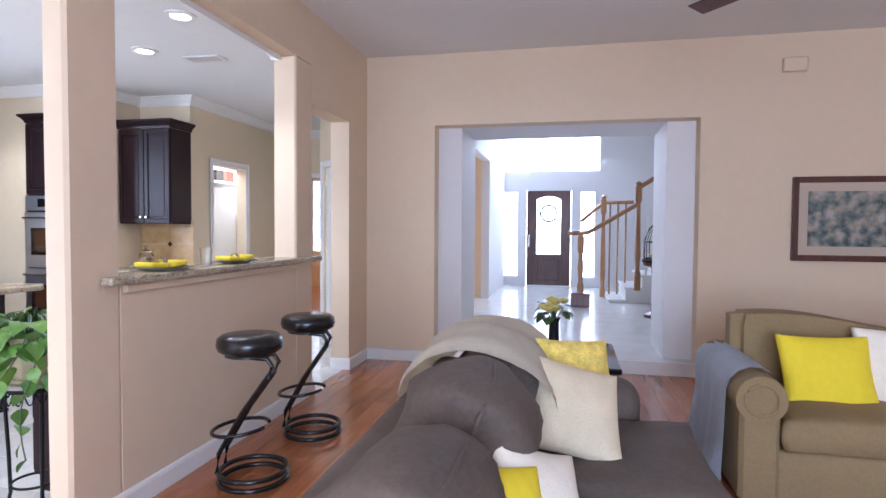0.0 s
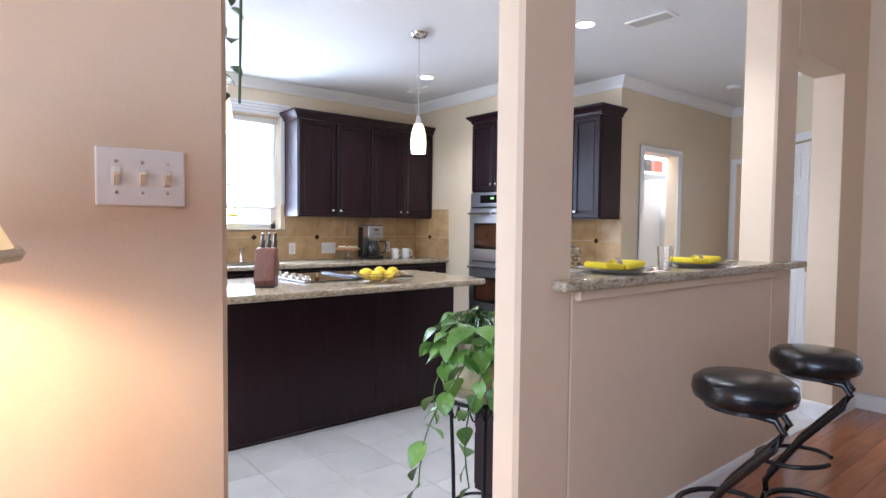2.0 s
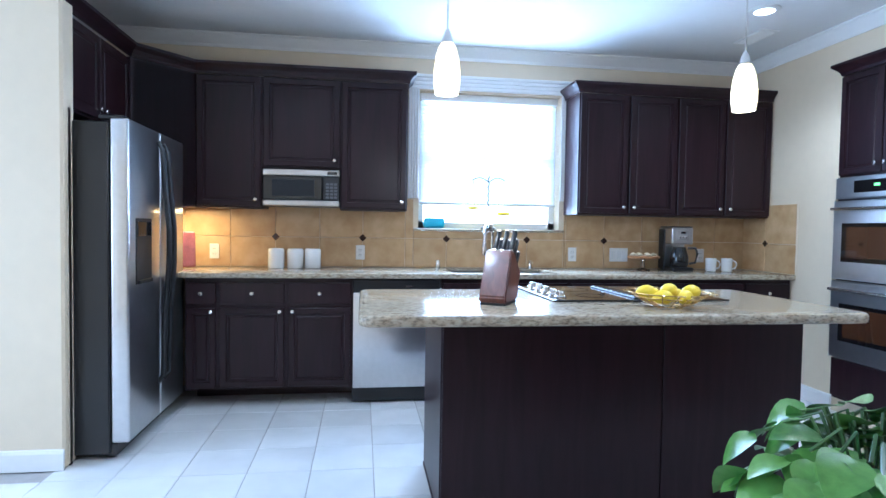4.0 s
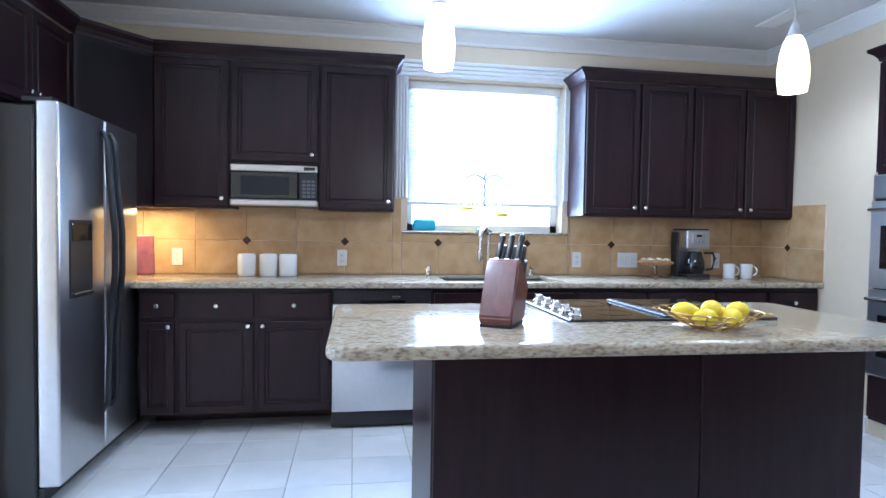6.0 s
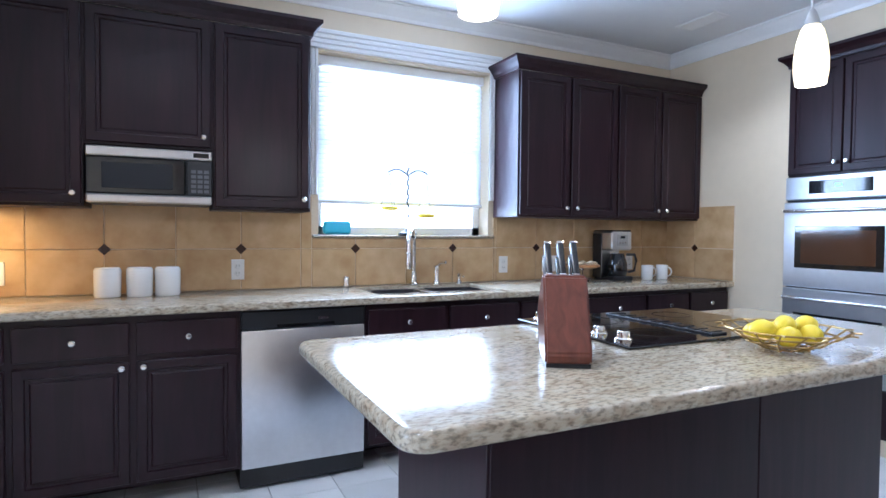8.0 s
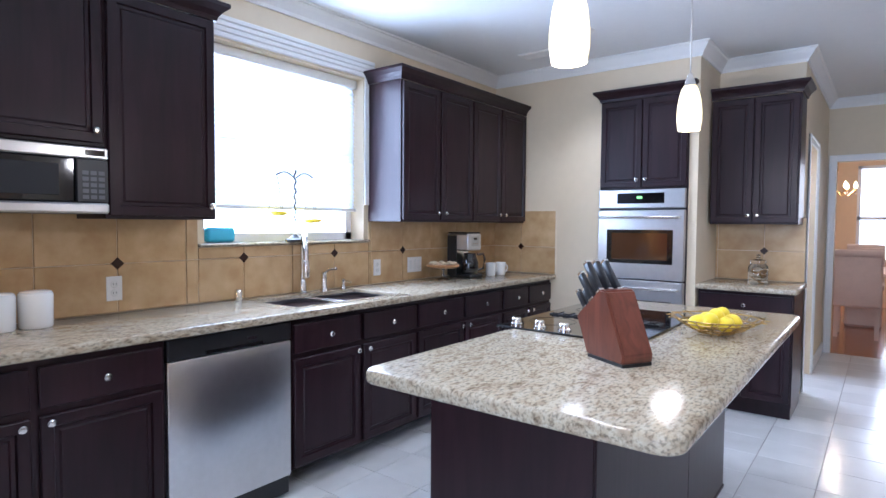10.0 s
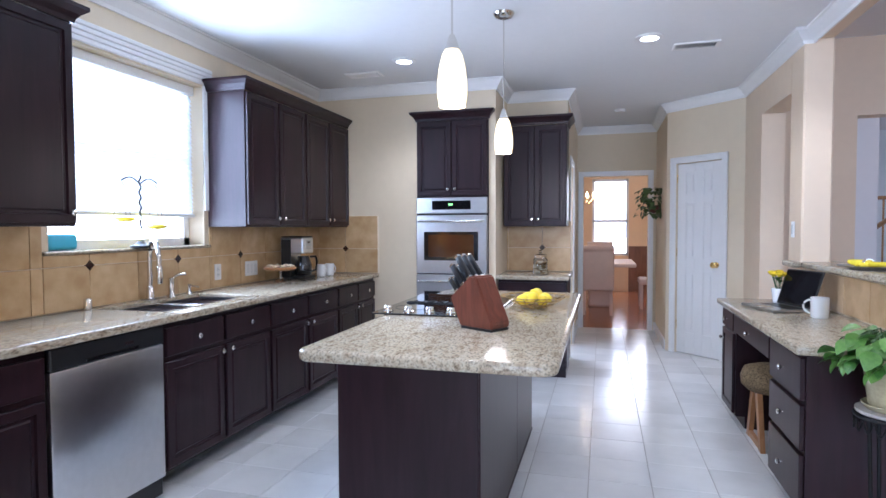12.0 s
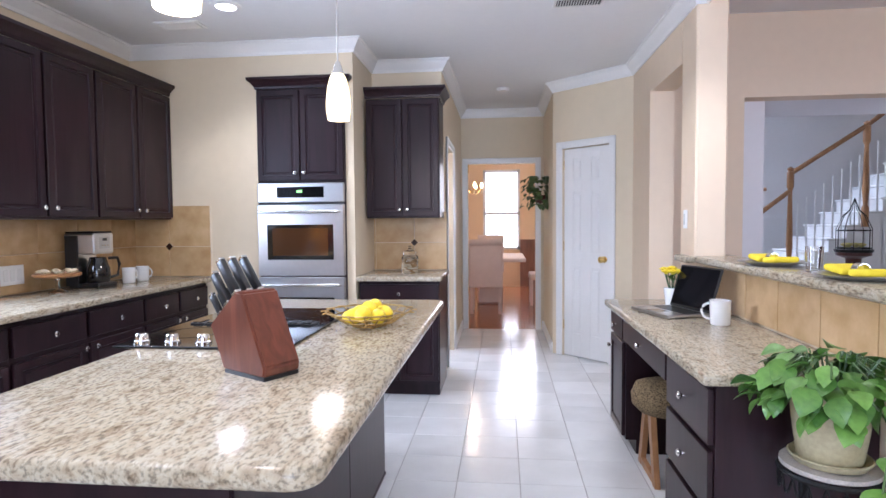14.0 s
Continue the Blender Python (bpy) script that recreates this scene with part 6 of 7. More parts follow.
# fleece throw over the far end of the back
b = bmesh.new()
N, Mv = 34, 30
grid = []
for i in range(N + 1):
    u = i / N
    row = []
    for j in range(Mv + 1):
        v = j / Mv
        ang = radians(-24 + 200 * u)
        r = 0.30 + 0.012 * math.sin(9 * v + 2 * u)
        x = 1.545 - math.cos(ang) * r
        z = 0.66 + math.sin(ang) * (0.255 + 0.01 * math.sin(6 * v))
        if u < 0.14:
            z -= (0.14 - u) * 1.3
        if u > 0.86:
            z -= (u - 0.86) * 1.1
            x += 0.02
        y = 2.50 + (0.05 * math.sin(u * 6) - 0.10 * math.sin(u * math.pi)) * (1 - v) + 0.72 * v
        z -= 0.14 * max(0, v - 0.75) / 0.25 + 0.05 * max(0, 1 - v / 0.12) ** 2
        fold = 0.012 * math.sin(v * 15 + 2.4 * u + 1.5 * math.sin(3 * u)) + 0.012 * noise.noise(Vector((u * 4, v * 5, 0))) + 0.005 * noise.noise(Vector((u * 14, v * 14, 3)))
        row.append(b.verts.new((x - fold * math.cos(ang), y, z + fold * math.sin(ang))))
    grid.append(row)
for i in range(N):
    for j in range(Mv):
        b.faces.new((grid[i][j], grid[i][j + 1], grid[i + 1][j + 1], grid[i + 1][j]))
bmesh.ops.solidify(b, geom=b.faces[:], thickness=0.03)
solo("throw_blanket", b, M_THROW, "cream fleece throw draped over the sofa back", "blanket", smooth=80, at=(1.5, 2.8, 0.75))
cushion("throw_pillow", None, toward((1.93, 2.55, 0.625), (0.42, -0.66, 0.62), 12), 0.36, 0.38, 0.12, M_PILLOW, "beige chenille square pillow leaning on the sofa", 0.55, 7)
cushion("throw_pillow", None, toward((1.93, 2.84, 0.68), (0.35, -0.80, 0.48), 20), 0.33, 0.34, 0.13, M_YELLOW_PATTERN, "yellow and white patterned pillow on the sofa", 0.55, 8)
cushion("throw_pillow", None, toward((1.83, 1.92, 0.53), (0.75, -0.40, 0.52), 38), 0.34, 0.34, 0.11, M_THROW, "cream pillow on the near sofa cushion", 0.55, 9)
cushion("throw_pillow", None, toward((1.735, 1.70, 0.56), (0.72, -0.45, 0.52), 40), 0.34, 0.34, 0.11, M_YELLOW_CLOTH, "yellow pillow on the near sofa cushion", 0.55, 10)

ls = thing("loveseat", (3.6, 3.7, 0), "olive beige loveseat with rolled arms and skirt", "sofa")
part("base", box(2.76, 4.55, 3.28, 4.10, 0.02, 0.27, 0.02, segments=2), M_SOFA2, ls, smooth=50)
for x in (2.80, 4.49):
    part("arm_panel", box(x - 0.09, x + 0.09, 3.25, 4.08, 0.02, 0.50, 0.02), M_SOFA2, ls)
    ar = tube([(x, 3.24, 0.52), (x, 3.6, 0.52), (x, 4.08, 0.54)], 0.115, 20)
    part("rolled_arm", ar, M_SOFA2, ls, smooth=60)
    part("arm_scroll", tube([(x + 0.075 * math.cos(radians(a)), 3.236, 0.52 + 0.075 * math.sin(radians(a))) for a in range(0, 360, 20)], 0.008, 6, closed=True), M_SOFA2, ls)
top = [(2.84 + 1.67 * k / 24, 0.80 + 0.05 * math.sin(k / 24 * math.pi * 2 + 0.6)) for k in range(25)]
b = prism([(2.84, 0.3)] + top + [(4.51, 0.3)], "y", 3.90, 4.12)
bmesh.ops.bevel(b, geom=[e for e in b.edges if abs(e.verts[0].co.y - e.verts[1].co.y) < 0.01], offset=0.06, segments=4, affect="EDGES")
part("camel_back", b, M_SOFA2, ls, smooth=70)
cushion("seat_cushion", ls, Matrix.Translation((3.27, 3.56, 0.35)), 0.76, 0.66, 0.19, M_SOFA2, puff=0.22, seed=12)
cushion("seat_cushion", ls, Matrix.Translation((4.02, 3.56, 0.35)), 0.72, 0.66, 0.19, M_SOFA2, puff=0.22, seed=13)
# pale cover draped over the arm and down its side
b = bmesh.new()
rows = []
for i in range(15):
    y = 3.36 + 0.72 * i / 14
    prof = [(2.80 + 0.128 * math.cos(radians(a)), 0.525 + 0.128 * math.sin(radians(a))) for a in (50, 75, 100, 125, 150, 175)]
    prof += [(2.672 - 0.006 * q - 0.012 * q * math.sin(i * 1.7), 0.50 - 0.12 * q) for q in (1, 2, 3, 4)]
    rows.append([b.verts.new((x, y - 0.05 * max(0.0, 0.5 - z), z)) for x, z in prof])
for r0, r1 in zip(rows, rows[1:]):
    for j in range(len(r0) - 1):
        b.faces.new((r0[j], r0[j + 1], r1[j + 1], r1[j]))
bmesh.ops.solidify(b, geom=b.faces[:], thickness=0.008)
part("arm_cover", b, material("pale_blue_throw", (0.62, 0.66, 0.74), 0.85, vary=0.1, scale=9, bump=0.3, bump_scale=90), ls, "pale blue cover draped over the arm", 60)
cushion("throw_pillow", None, Matrix.Translation((3.24, 3.66, 0.565)) @ Matrix.Rotation(radians(95), 4, "Z") @ Matrix.Rotation(radians(-68), 4, "Y"), 0.42, 0.46, 0.14, M_YELLOW_CLOTH, "bright yellow square pillow on the loveseat", 0.55, 14)
cushion("throw_pillow", None, Matrix.Translation((3.64, 3.74, 0.60)) @ Matrix.Rotation(radians(88), 4, "Z") @ Matrix.Rotation(radians(-72), 4, "Y"), 0.42, 0.46, 0.14, M_THROW, "cream square pillow on the loveseat", 0.55, 15)

tb = thing("coffee_table", (1.95, 4.2, 0), "low black coffee table with a glossy top", "table")
part("tabletop", box(1.66, 2.24, 4.05, 4.90, 0.40, 0.44, 0.008), M_BLACKGLASS, tb)
part("apron", box(1.70, 2.20, 4.09, 4.86, 0.33, 0.40), M_BLACK, tb)
for x in (1.72, 2.18):
    for y in (4.11, 4.84):
        part("leg", box(x - 0.03, x + 0.03, y - 0.03, y + 0.03, 0, 0.33, 0.004), M_BLACK, tb)
va = thing("flower_vase", (1.80, 4.55, 0.44), "slim dark vase of pale yellow flowers", "flowers")
part("vase", lathe([(0.0, 0.0), (0.05, 0.0), (0.04, 0.04), (0.035, 0.20), (0.05, 0.24), (0.045, 0.24), (0.0, 0.2)], (1.80, 4.55, 0.441), 18), M_BLACK, va, smooth=40)
random.seed(6)
M_PALEY = material("pale_yellow_petal", (0.66, 0.58, 0.20), 0.6, vary=0.2, scale=30)
for k in range(12):
    a, r = random.uniform(0, 6.28), random.uniform(0, 0.10)
    rose(1.80 + r * math.cos(a), 4.55 + r * math.sin(a), 0.76 + random.uniform(-0.05, 0.06), 0.05, va, M_PALEY)
    part("stem", tube([(1.80, 4.55, 0.64), (1.80 + r * math.cos(a), 4.55 + r * math.sin(a), 0.75)], 0.004, 5), M_IVYG, va)
for k in range(16):
    a = random.uniform(0, 6.28)
    place_leaf(va, LEAF_I, (1.80 + 0.08 * math.cos(a), 4.55 + 0.08 * math.sin(a), random.uniform(0.68, 0.78)), a, random.uniform(-0.3, 0.6), 0.08)

# framed picture
pc = thing("framed_picture", (4.42, 5.76, 1.32), "dark-framed print of a harbour hung on the wall", "picture")
for nm, a in (("frame_side", (3.885, 3.935, 0.965, 1.685)), ("frame_side", (4.90, 4.95, 0.965, 1.685)), ("frame_top", (3.935, 4.90, 1.635, 1.685)), ("frame_bottom", (3.935, 4.90, 0.965, 1.015))):
    part(nm, box(a[0], a[1], 5.735, 5.768, a[2], a[3], 0.006), M_MAHOGANY, pc)
part("mat", box(3.935, 4.90, 5.755, 5.766, 1.015, 1.635), material("cream_mat", (0.55, 0.45, 0.35), 0.8), pc)
M_PRINT = material("muted_print", (0.2, 0.22, 0.2), 0.6)
n, l = M_PRINT.node_tree.nodes, M_PRINT.node_tree.links
co, t = n.new("ShaderNodeTexCoord"), n.new("ShaderNodeTexNoise")
t.inputs["Scale"].default_value, t.inputs["Detail"].default_value = 11, 8
rr = ramp_node(n, [(0.35, (0.05, 0.07, 0.06)), (0.47, (0.16, 0.19, 0.19)), (0.55, (0.30, 0.27, 0.20)), (0.66, (0.42, 0.38, 0.36))])
l.new(co.outputs["Object"], t.inputs["Vector"])
l.new(t.outputs[0], rr.inputs[0])
l.new(rr.outputs[0], n["Principled BSDF"].inputs["Base Color"])
part("print", box(4.01, 4.825, 5.748, 5.7545, 1.09, 1.56), M_PRINT, pc)
ch = thing("door_chime", (3.9, 5.765, 2.645), "small beige chime box high on the wall", "chime")
part("cover", box(3.80, 3.99, 5.72, 5.769, 2.585, 2.705, 0.008), M_WALL_L, ch)
pc.location += Vector((-0.11, 0, 0.105))
ch.location += Vector((-0.13, 0, 0.10))
fn = thing("ceiling_fan", (2.95, 3.20, Z_LIV), "dark ceiling fan with flat wooden blades", "ceiling fan")
part("canopy", lathe([(0.0, 0.0), (0.07, -0.001), (0.06, -0.05), (0.015, -0.06), (0.015, -0.40), (0.0, -0.40)], (2.95, 3.20, Z_LIV), 18), M_IRON, fn, smooth=40)
part("motor", lathe([(0.0, -0.38), (0.08, -0.39), (0.10, -0.43), (0.10, -0.49), (0.06, -0.53), (0.0, -0.54)], (2.95, 3.20, Z_LIV), 24), M_IRON, fn, smooth=40)
for k in range(4):
    m = Matrix.Translation((2.95, 3.20, Z_LIV - 0.49)) @ Matrix.Rotation(radians(129 + 90 * k), 4, "Z") @ Matrix.Rotation(radians(10), 4, "X")
    b = box(0.17, 0.63, -0.062, 0.062, -0.004, 0.004, 0.003)
    b.transform(m)
    bl_ = part("blade", b, M_MAHOGANY, fn)
    b = box(0.08, 0.22, -0.018, 0.018, -0.008, 0.010, 0.003)
    b.transform(m)
    part("bracket", b, M_IRON, bl_, "dark blade bracket")

# table lamp on a side table
LX, LY = 0.24, 0.745
te = thing("side_table", (LX, 0.68, 0), "small dark wooden side table", "table")
part("tabletop", box(0.06, 0.46, 0.48, 0.86, 0.60, 0.63, 0.006), M_MAHOGANY, te)
for x in (0.09, 0.43):
    for y in (0.51, 0.83):
        part("leg", box(x - 0.02, x + 0.02, y - 0.02, y + 0.02, 0, 0.60), M_MAHOGANY, te)
tl = thing("table_lamp", (LX, LY - 0.08, 0.63), "lit table lamp with a pleated cream shade", "lamp")
LY2 = LY
part("base", lathe([(0.0, 0.631), (0.08, 0.631), (0.075, 0.65), (0.03, 0.67), (0.045, 0.75), (0.06, 0.85), (0.035, 0.98), (0.012, 1.02), (0.012, 1.27), (0.0, 1.27)], (LX, LY - 0.03, 0), 24), M_BRASS, tl, smooth=40)
M_LSHADE = material("pleated_lamp_shade", (0.85, 0.62, 0.36), 0.9, emit=(1.0, 0.66, 0.30), strength=0.55, bump=0.2, bump_scale=200)
part("shade", lathe([(0.072, 1.51), (0.205, 1.247), (0.202, 1.247), (0.069, 1.51)], (LX, LY - 0.03, 0), 40), M_LSHADE, tl, "glowing pleated fabric shade", 60)
part("shade_trim", tube([(LX + 0.206 * math.cos(radians(a)), LY - 0.03 + 0.206 * math.sin(radians(a)), 1.244) for a in range(0, 360, 10)], 0.009, 6, closed=True), M_PILLOW, tl, "braided shade edge")

# ---- foyer ----
fd = thing("door_2", (FX, 12.6, 0.12), "dark mahogany front door with arched glass", "door", kind="structure")
bm = box(FX - 0.455, FX - 0.25, 12.58, 12.63, 0.125, 2.138)
box(FX + 0.25, FX + 0.455, 12.58, 12.63, 0.125, 2.138, 0, bm)
box(FX - 0.25, FX + 0.25, 12.58, 12.63, 0.125, 0.80, 0, bm)
for k in range(10):
    u = (k + 0.5) / 10 * 2 - 1
    box(FX - 0.25 + 0.05 * k, FX - 0.2 + 0.05 * k, 12.58, 12.63, 1.90 + 0.12 * math.sqrt(1 - u * u * 0.95), 2.138, 0, bm)
part("leaf", bm, M_MAHOGANY, fd)
part("panel", box(FX - 0.22, FX + 0.22, 12.57, 12.58, 0.25, 0.70, 0.008), M_MAHOGANY, fd)
g = part("pane", box(FX - 0.25, FX + 0.25, 12.602, 12.608, 0.80, 2.05), M_GLASS, fd)
g.visible_shadow = False
part("door_handle", box(FX - 0.42, FX - 0.39, 12.54, 12.58, 0.95, 1.20, 0.006), M_CHROME, fd, "steel handle set")
part("threshold", box(FX - 0.47, FX + 0.47, 12.55, 12.62, 0.12, 0.14), M_TRIM, fd)
wr = thing("wreath", (FX, 12.56, 1.65), "round green wreath hung on the front door", "wreath")
part("ring", tube([(FX + 0.17 * math.cos(radians(a)), 12.565, 1.66 + 0.17 * math.sin(radians(a))) for a in range(0, 360, 15)], 0.022, 8, closed=True), M_IVYG, wr)
for nm, x0, x1, z0, z1 in (("window_2", FX - 0.97, FX - 0.63, 0.30, 2.14), ("window_3", FX + 0.63, FX + 0.97, 0.30, 2.14), ("window_4", FX - 1.05, FX + 1.05, 2.53, 3.70)):
    w = thing(nm, ((x0 + x1) / 2, 12.6, z0), "white framed foyer window full of daylight", "window", kind="structure")
    bm = box(x0, x0 + 0.03, 12.60, 12.64, z0, z1)
    box(x1 - 0.03, x1, 12.60, 12.64, z0, z1, 0, bm)
    box(x0, x1, 12.60, 12.64, z0, z0 + 0.03, 0, bm)
    box(x0, x1, 12.60, 12.64, z1 - 0.03, z1, 0, bm)
    part("window_frame", bm, M_TRIM, w)
    g = part("pane", box(x0 + 0.03, x1 - 0.03, 12.618, 12.622, z0 + 0.03, z1 - 0.03), M_GLASS, w)
    g.visible_shadow = False

stc = thing("staircase", (3.4, 9.5, 0.12), "white staircase with honey oak handrail and newels", "staircase")
RUN, RISE, SX = 0.225, 0.185, 2.46
for k in range(13):
    x0 = SX + RUN * k
    part("riser", box(x0, x0 + RUN + 0.01, 9.02, 10.1, 0.12, 0.12 + RISE * (k + 1) - 0.03), M_TRIM, stc)
    part("tread", box(x0 - 0.03, x0 + RUN, 9.0, 10.1, 0.12 + RISE * (k + 1) - 0.03, 0.12 + RISE * (k + 1), 0.008), M_TRIM, stc)
    for q in (0.25, 0.75):
        bx = x0 + RUN * q
        zt = 0.12 + RISE * (k + 1)
        if bx > 2.85:
            part("baluster", lathe([(0.016, 0.0), (0.016, 0.15), (0.010, 0.2), (0.016, 0.35), (0.012, 0.6), (0.012, 0.80 + RISE * q)], (bx, 9.05, zt), 8), M_TRIM, stc)


def newel(x, y, z0, z1):
    n = part("newel", lathe([(0.045, z0), (0.045, z0 + 0.25), (0.028, z0 + 0.30), (0.042, z0 + 0.5), (0.026, z1 - 0.30), (0.045, z1 - 0.25), (0.045, z1 - 0.05), (0.03, z1 - 0.04), (0.045, z1), (0.0, z1 + 0.03)], (x, y, 0), 10), M_OAK, stc, "turned oak newel", 30)


newel(2.03, 8.52, 0.30, 1.28)
newel(2.84, 9.0, 0.45, 2.0)
newel(3.80, 9.0, 1.2, 2.6)
part("newel_foot", box(1.90, 2.16, 8.39, 8.65, 0.26, 0.45, 0.01), M_CHERRY, stc, "boxed wooden foot")
part("handrail", tube([(1.86, 8.48, 1.27), (2.12, 8.56, 1.28), (2.84, 9.0, 1.70)], 0.032, 8), M_OAK, stc, smooth=50)
part("handrail", tube([(2.84, 9.0, 1.93), (3.80, 9.0, 2.56), (5.3, 9.0, 3.75)], 0.032, 8), M_OAK, stc, smooth=50)
part("handrail", tube([(2.05, 9.75, 1.45), (2.40, 9.75, 1.75), (2.85, 9.75, 1.76)], 0.028, 8), M_OAK, stc, smooth=50)
newel(2.40, 9.75, 0.12, 1.85)
for k in range(3):
    part("baluster", lathe([(0.014, 0.12), (0.014, 1.75)], (2.5 + 0.12 * k, 9.75, 0), 8), M_OAK, stc)

PIVOT = Vector((-1.436, 0.740, 1.312))
stc.location = Vector((-0.38, 0, 0)) + PIVOT + (stc.location - PIVOT) * 1.13
stc.scale = (1.13, 1.13, 1.13)

bc = thing("birdcage", (-0.0, 0, 0), "black wire birdcage ornament with yellow flowers", "ornament")
CX, CY, CZ = 3.12, 8.62, 0.88
bc.location = (CX, CY, CZ)
ORIGIN[bc.name] = Vector((CX, CY, CZ))
cx, cy, cz = 0.0, 0.0, 0.0
CAGE = Matrix.Translation((CX, CY, CZ)) @ Matrix.Scale(1.75, 4)


def cage_part(nm, b):
    b.transform(CAGE)
    return part(nm, b, M_IRON, bc)


cage_part("tray", lathe([(0.0, 0.0), (0.12, 0.0), (0.125, 0.02), (0.0, 0.01)], n=20))
for zz in (0.03, 0.16):
    cage_part("hoop", tube(arc(cx, cy, cz + zz, 0.11, 0, 350, 20), 0.004, 5))
for k in range(12):
    a = k * math.pi / 6
    cage_part("bar", tube([(0.11 * math.cos(a), 0.11 * math.sin(a), 0.02), (0.11 * math.cos(a), 0.11 * math.sin(a), 0.17), (0.07 * math.cos(a), 0.07 * math.sin(a), 0.27), (0.03 * math.cos(a), 0.03 * math.sin(a), 0.31), (0.0, 0.0, 0.40)], 0.0028, 4))
for k in range(7):
    a = k * 0.9
    rose(CX + 0.09 * math.cos(a), CY + 0.09 * math.sin(a), CZ + 0.09, 0.06, bc, M_PALEY)
pe = thing("pedestal", (CX, CY, 0.12), "dark wooden pedestal beside the stairs", "pedestal")
part("column", lathe([(0.0, 0.12), (0.18, 0.12), (0.18, 0.16), (0.09, 0.20), (0.07, 0.5), (0.09, 0.80), (0.2, 0.84), (0.2, 0.879), (0.0, 0.879)], (CX, CY, 0), 20), M_MAHOGANY, pe, smooth=40)

# ---- utility room glimpse ----
M_UTIL = material("white_appliance", (0.80, 0.81, 0.83), 0.3)
sh = thing("wire_shelf", (-2.4, 6.6, 1.9), "white shelf with red and black boxes", "shelf")
part("board", box(-2.75, -2.25, 5.75, 7.3, 1.86, 1.89), M_TRIM, sh)
part("wall_panel", box(-2.79, -2.75, 5.62, 7.68, 0, 2.6), M_TRIM, sh)
for y0, col in ((5.95, (0.65, 0.05, 0.03)), (6.12, (0.03, 0.03, 0.035)), (6.30, (0.5, 0.08, 0.05)), (6.50, (0.02, 0.02, 0.02)), (6.72, (0.55, 0.06, 0.04))):
    bx = thing("storage_box", (-2.4, y0, 1.89), "small coloured box on the utility shelf", "box")
    part("carton", box(-2.55, -2.27, y0, y0 + 0.15, 1.891, 2.02, 0.004), material("carton", col, 0.5, vary=0.1), bx)
# unseen fill added to brighten the utility room; it has no fixture
area_lamp("utility_ceiling_lamp", (-2.2, 6.5, 2.6), (-2.2, 6.5, 0), 0.6, 0.6, 80, (0.9, 0.95, 1.0))

# ---- dining room glimpse ----
w = thing("window_5", (-1.42, 12.35, 0.75), "tall white sash dining room window", "window", kind="structure")
bm = box(NX0, NX0 + 0.05, 12.30, 12.36, 0.75, 2.35)
box(NX1 - 0.05, NX1, 12.30, 12.36, 0.75, 2.35, 0, bm)
box(NX0, NX1, 12.30, 12.36, 0.75, 0.80, 0, bm)
box(NX0, NX1, 12.30, 12.36, 2.30, 2.35, 0, bm)
box(NX0, NX1, 12.30, 12.36, 1.45, 1.50, 0, bm)
part("window_frame", bm, M_TRIM, w)
g = part("pane", box(NX0 + 0.05, NX1 - 0.05, 12.33, 12.334, 0.80, 2.30), M_GLASS, w)
g.visible_shadow = False
w = thing("window_6", (-3.33, 12.35, 0.75), "white dining room window with horizontal blinds", "window", kind="structure")
bm = box(-3.78, -3.73, 12.30, 12.36, 0.75, 2.42)
box(-2.93, -2.88, 12.30, 12.36, 0.75, 2.42, 0, bm)
box(-3.78, -2.88, 12.30, 12.36, 0.75, 0.80, 0, bm)
box(-3.78, -2.88, 12.30, 12.36, 2.37, 2.42, 0, bm)
part("window_frame", bm, M_TRIM, w)
for k in range(26):
    sl = box(-3.72, -2.94, -0.024, 0.024, -0.0015, 0.0015)
    sl.transform(Matrix.Translation((0, 12.34, 0.83 + 0.06 * k)) @ Matrix.Rotation(radians(25), 4, "X"))
    part("slat", sl, M_TRIM, w)
M_WAINSCOT = wood("brown_wainscot", (0.14, 0.06, 0.03), (0.22, 0.10, 0.05), 0.4, (6, 6, 1), 3)
structure("wainscot", box(NX1, 0.30, 12.27, 12.30, 0.0, 0.95), M_WAINSCOT, "brown wooden wainscot below the chair rail", "panelling")
M_UPH = material("pale_rose_upholstery", (0.66, 0.53, 0.46), 0.85, vary=0.06, scale=12, bump=0.2, bump_scale=200)


def dining_chair(x, y, turn):
    c = thing("dining_chair", (x, y, 0), "pale upholstered dining chair with a scrolled high back", "chair", "chairs at the dining table")
    m = Matrix.Translation((x, y, 0)) @ Matrix.Rotation(radians(turn), 4, "Z")
    for nm, a in (("seat", (-0.24, 0.24, -0.24, 0.24, 0.40, 0.50, 0.03)), ("backrest", (-0.24, 0.24, -0.29, -0.22, 0.38, 1.02, 0.03))):
        b = box(*a[:6], a[6], segments=3)
        b.transform(m)
        part(nm, b, M_UPH, c, smooth=50)
    b = tube([(-0.24, -0.275, 1.02), (0.24, -0.275, 1.02)], 0.045, 12)
    b.transform(m)
    part("scroll_top", b, M_UPH, c, smooth=50)
    for sx in (-0.2, 0.2):
        for sy in (-0.22, 0.2):
            b = box(sx - 0.022, sx + 0.022, sy - 0.022, sy + 0.022, 0, 0.40)
            b.transform(m)
            part("leg", b, M_UPH, c)


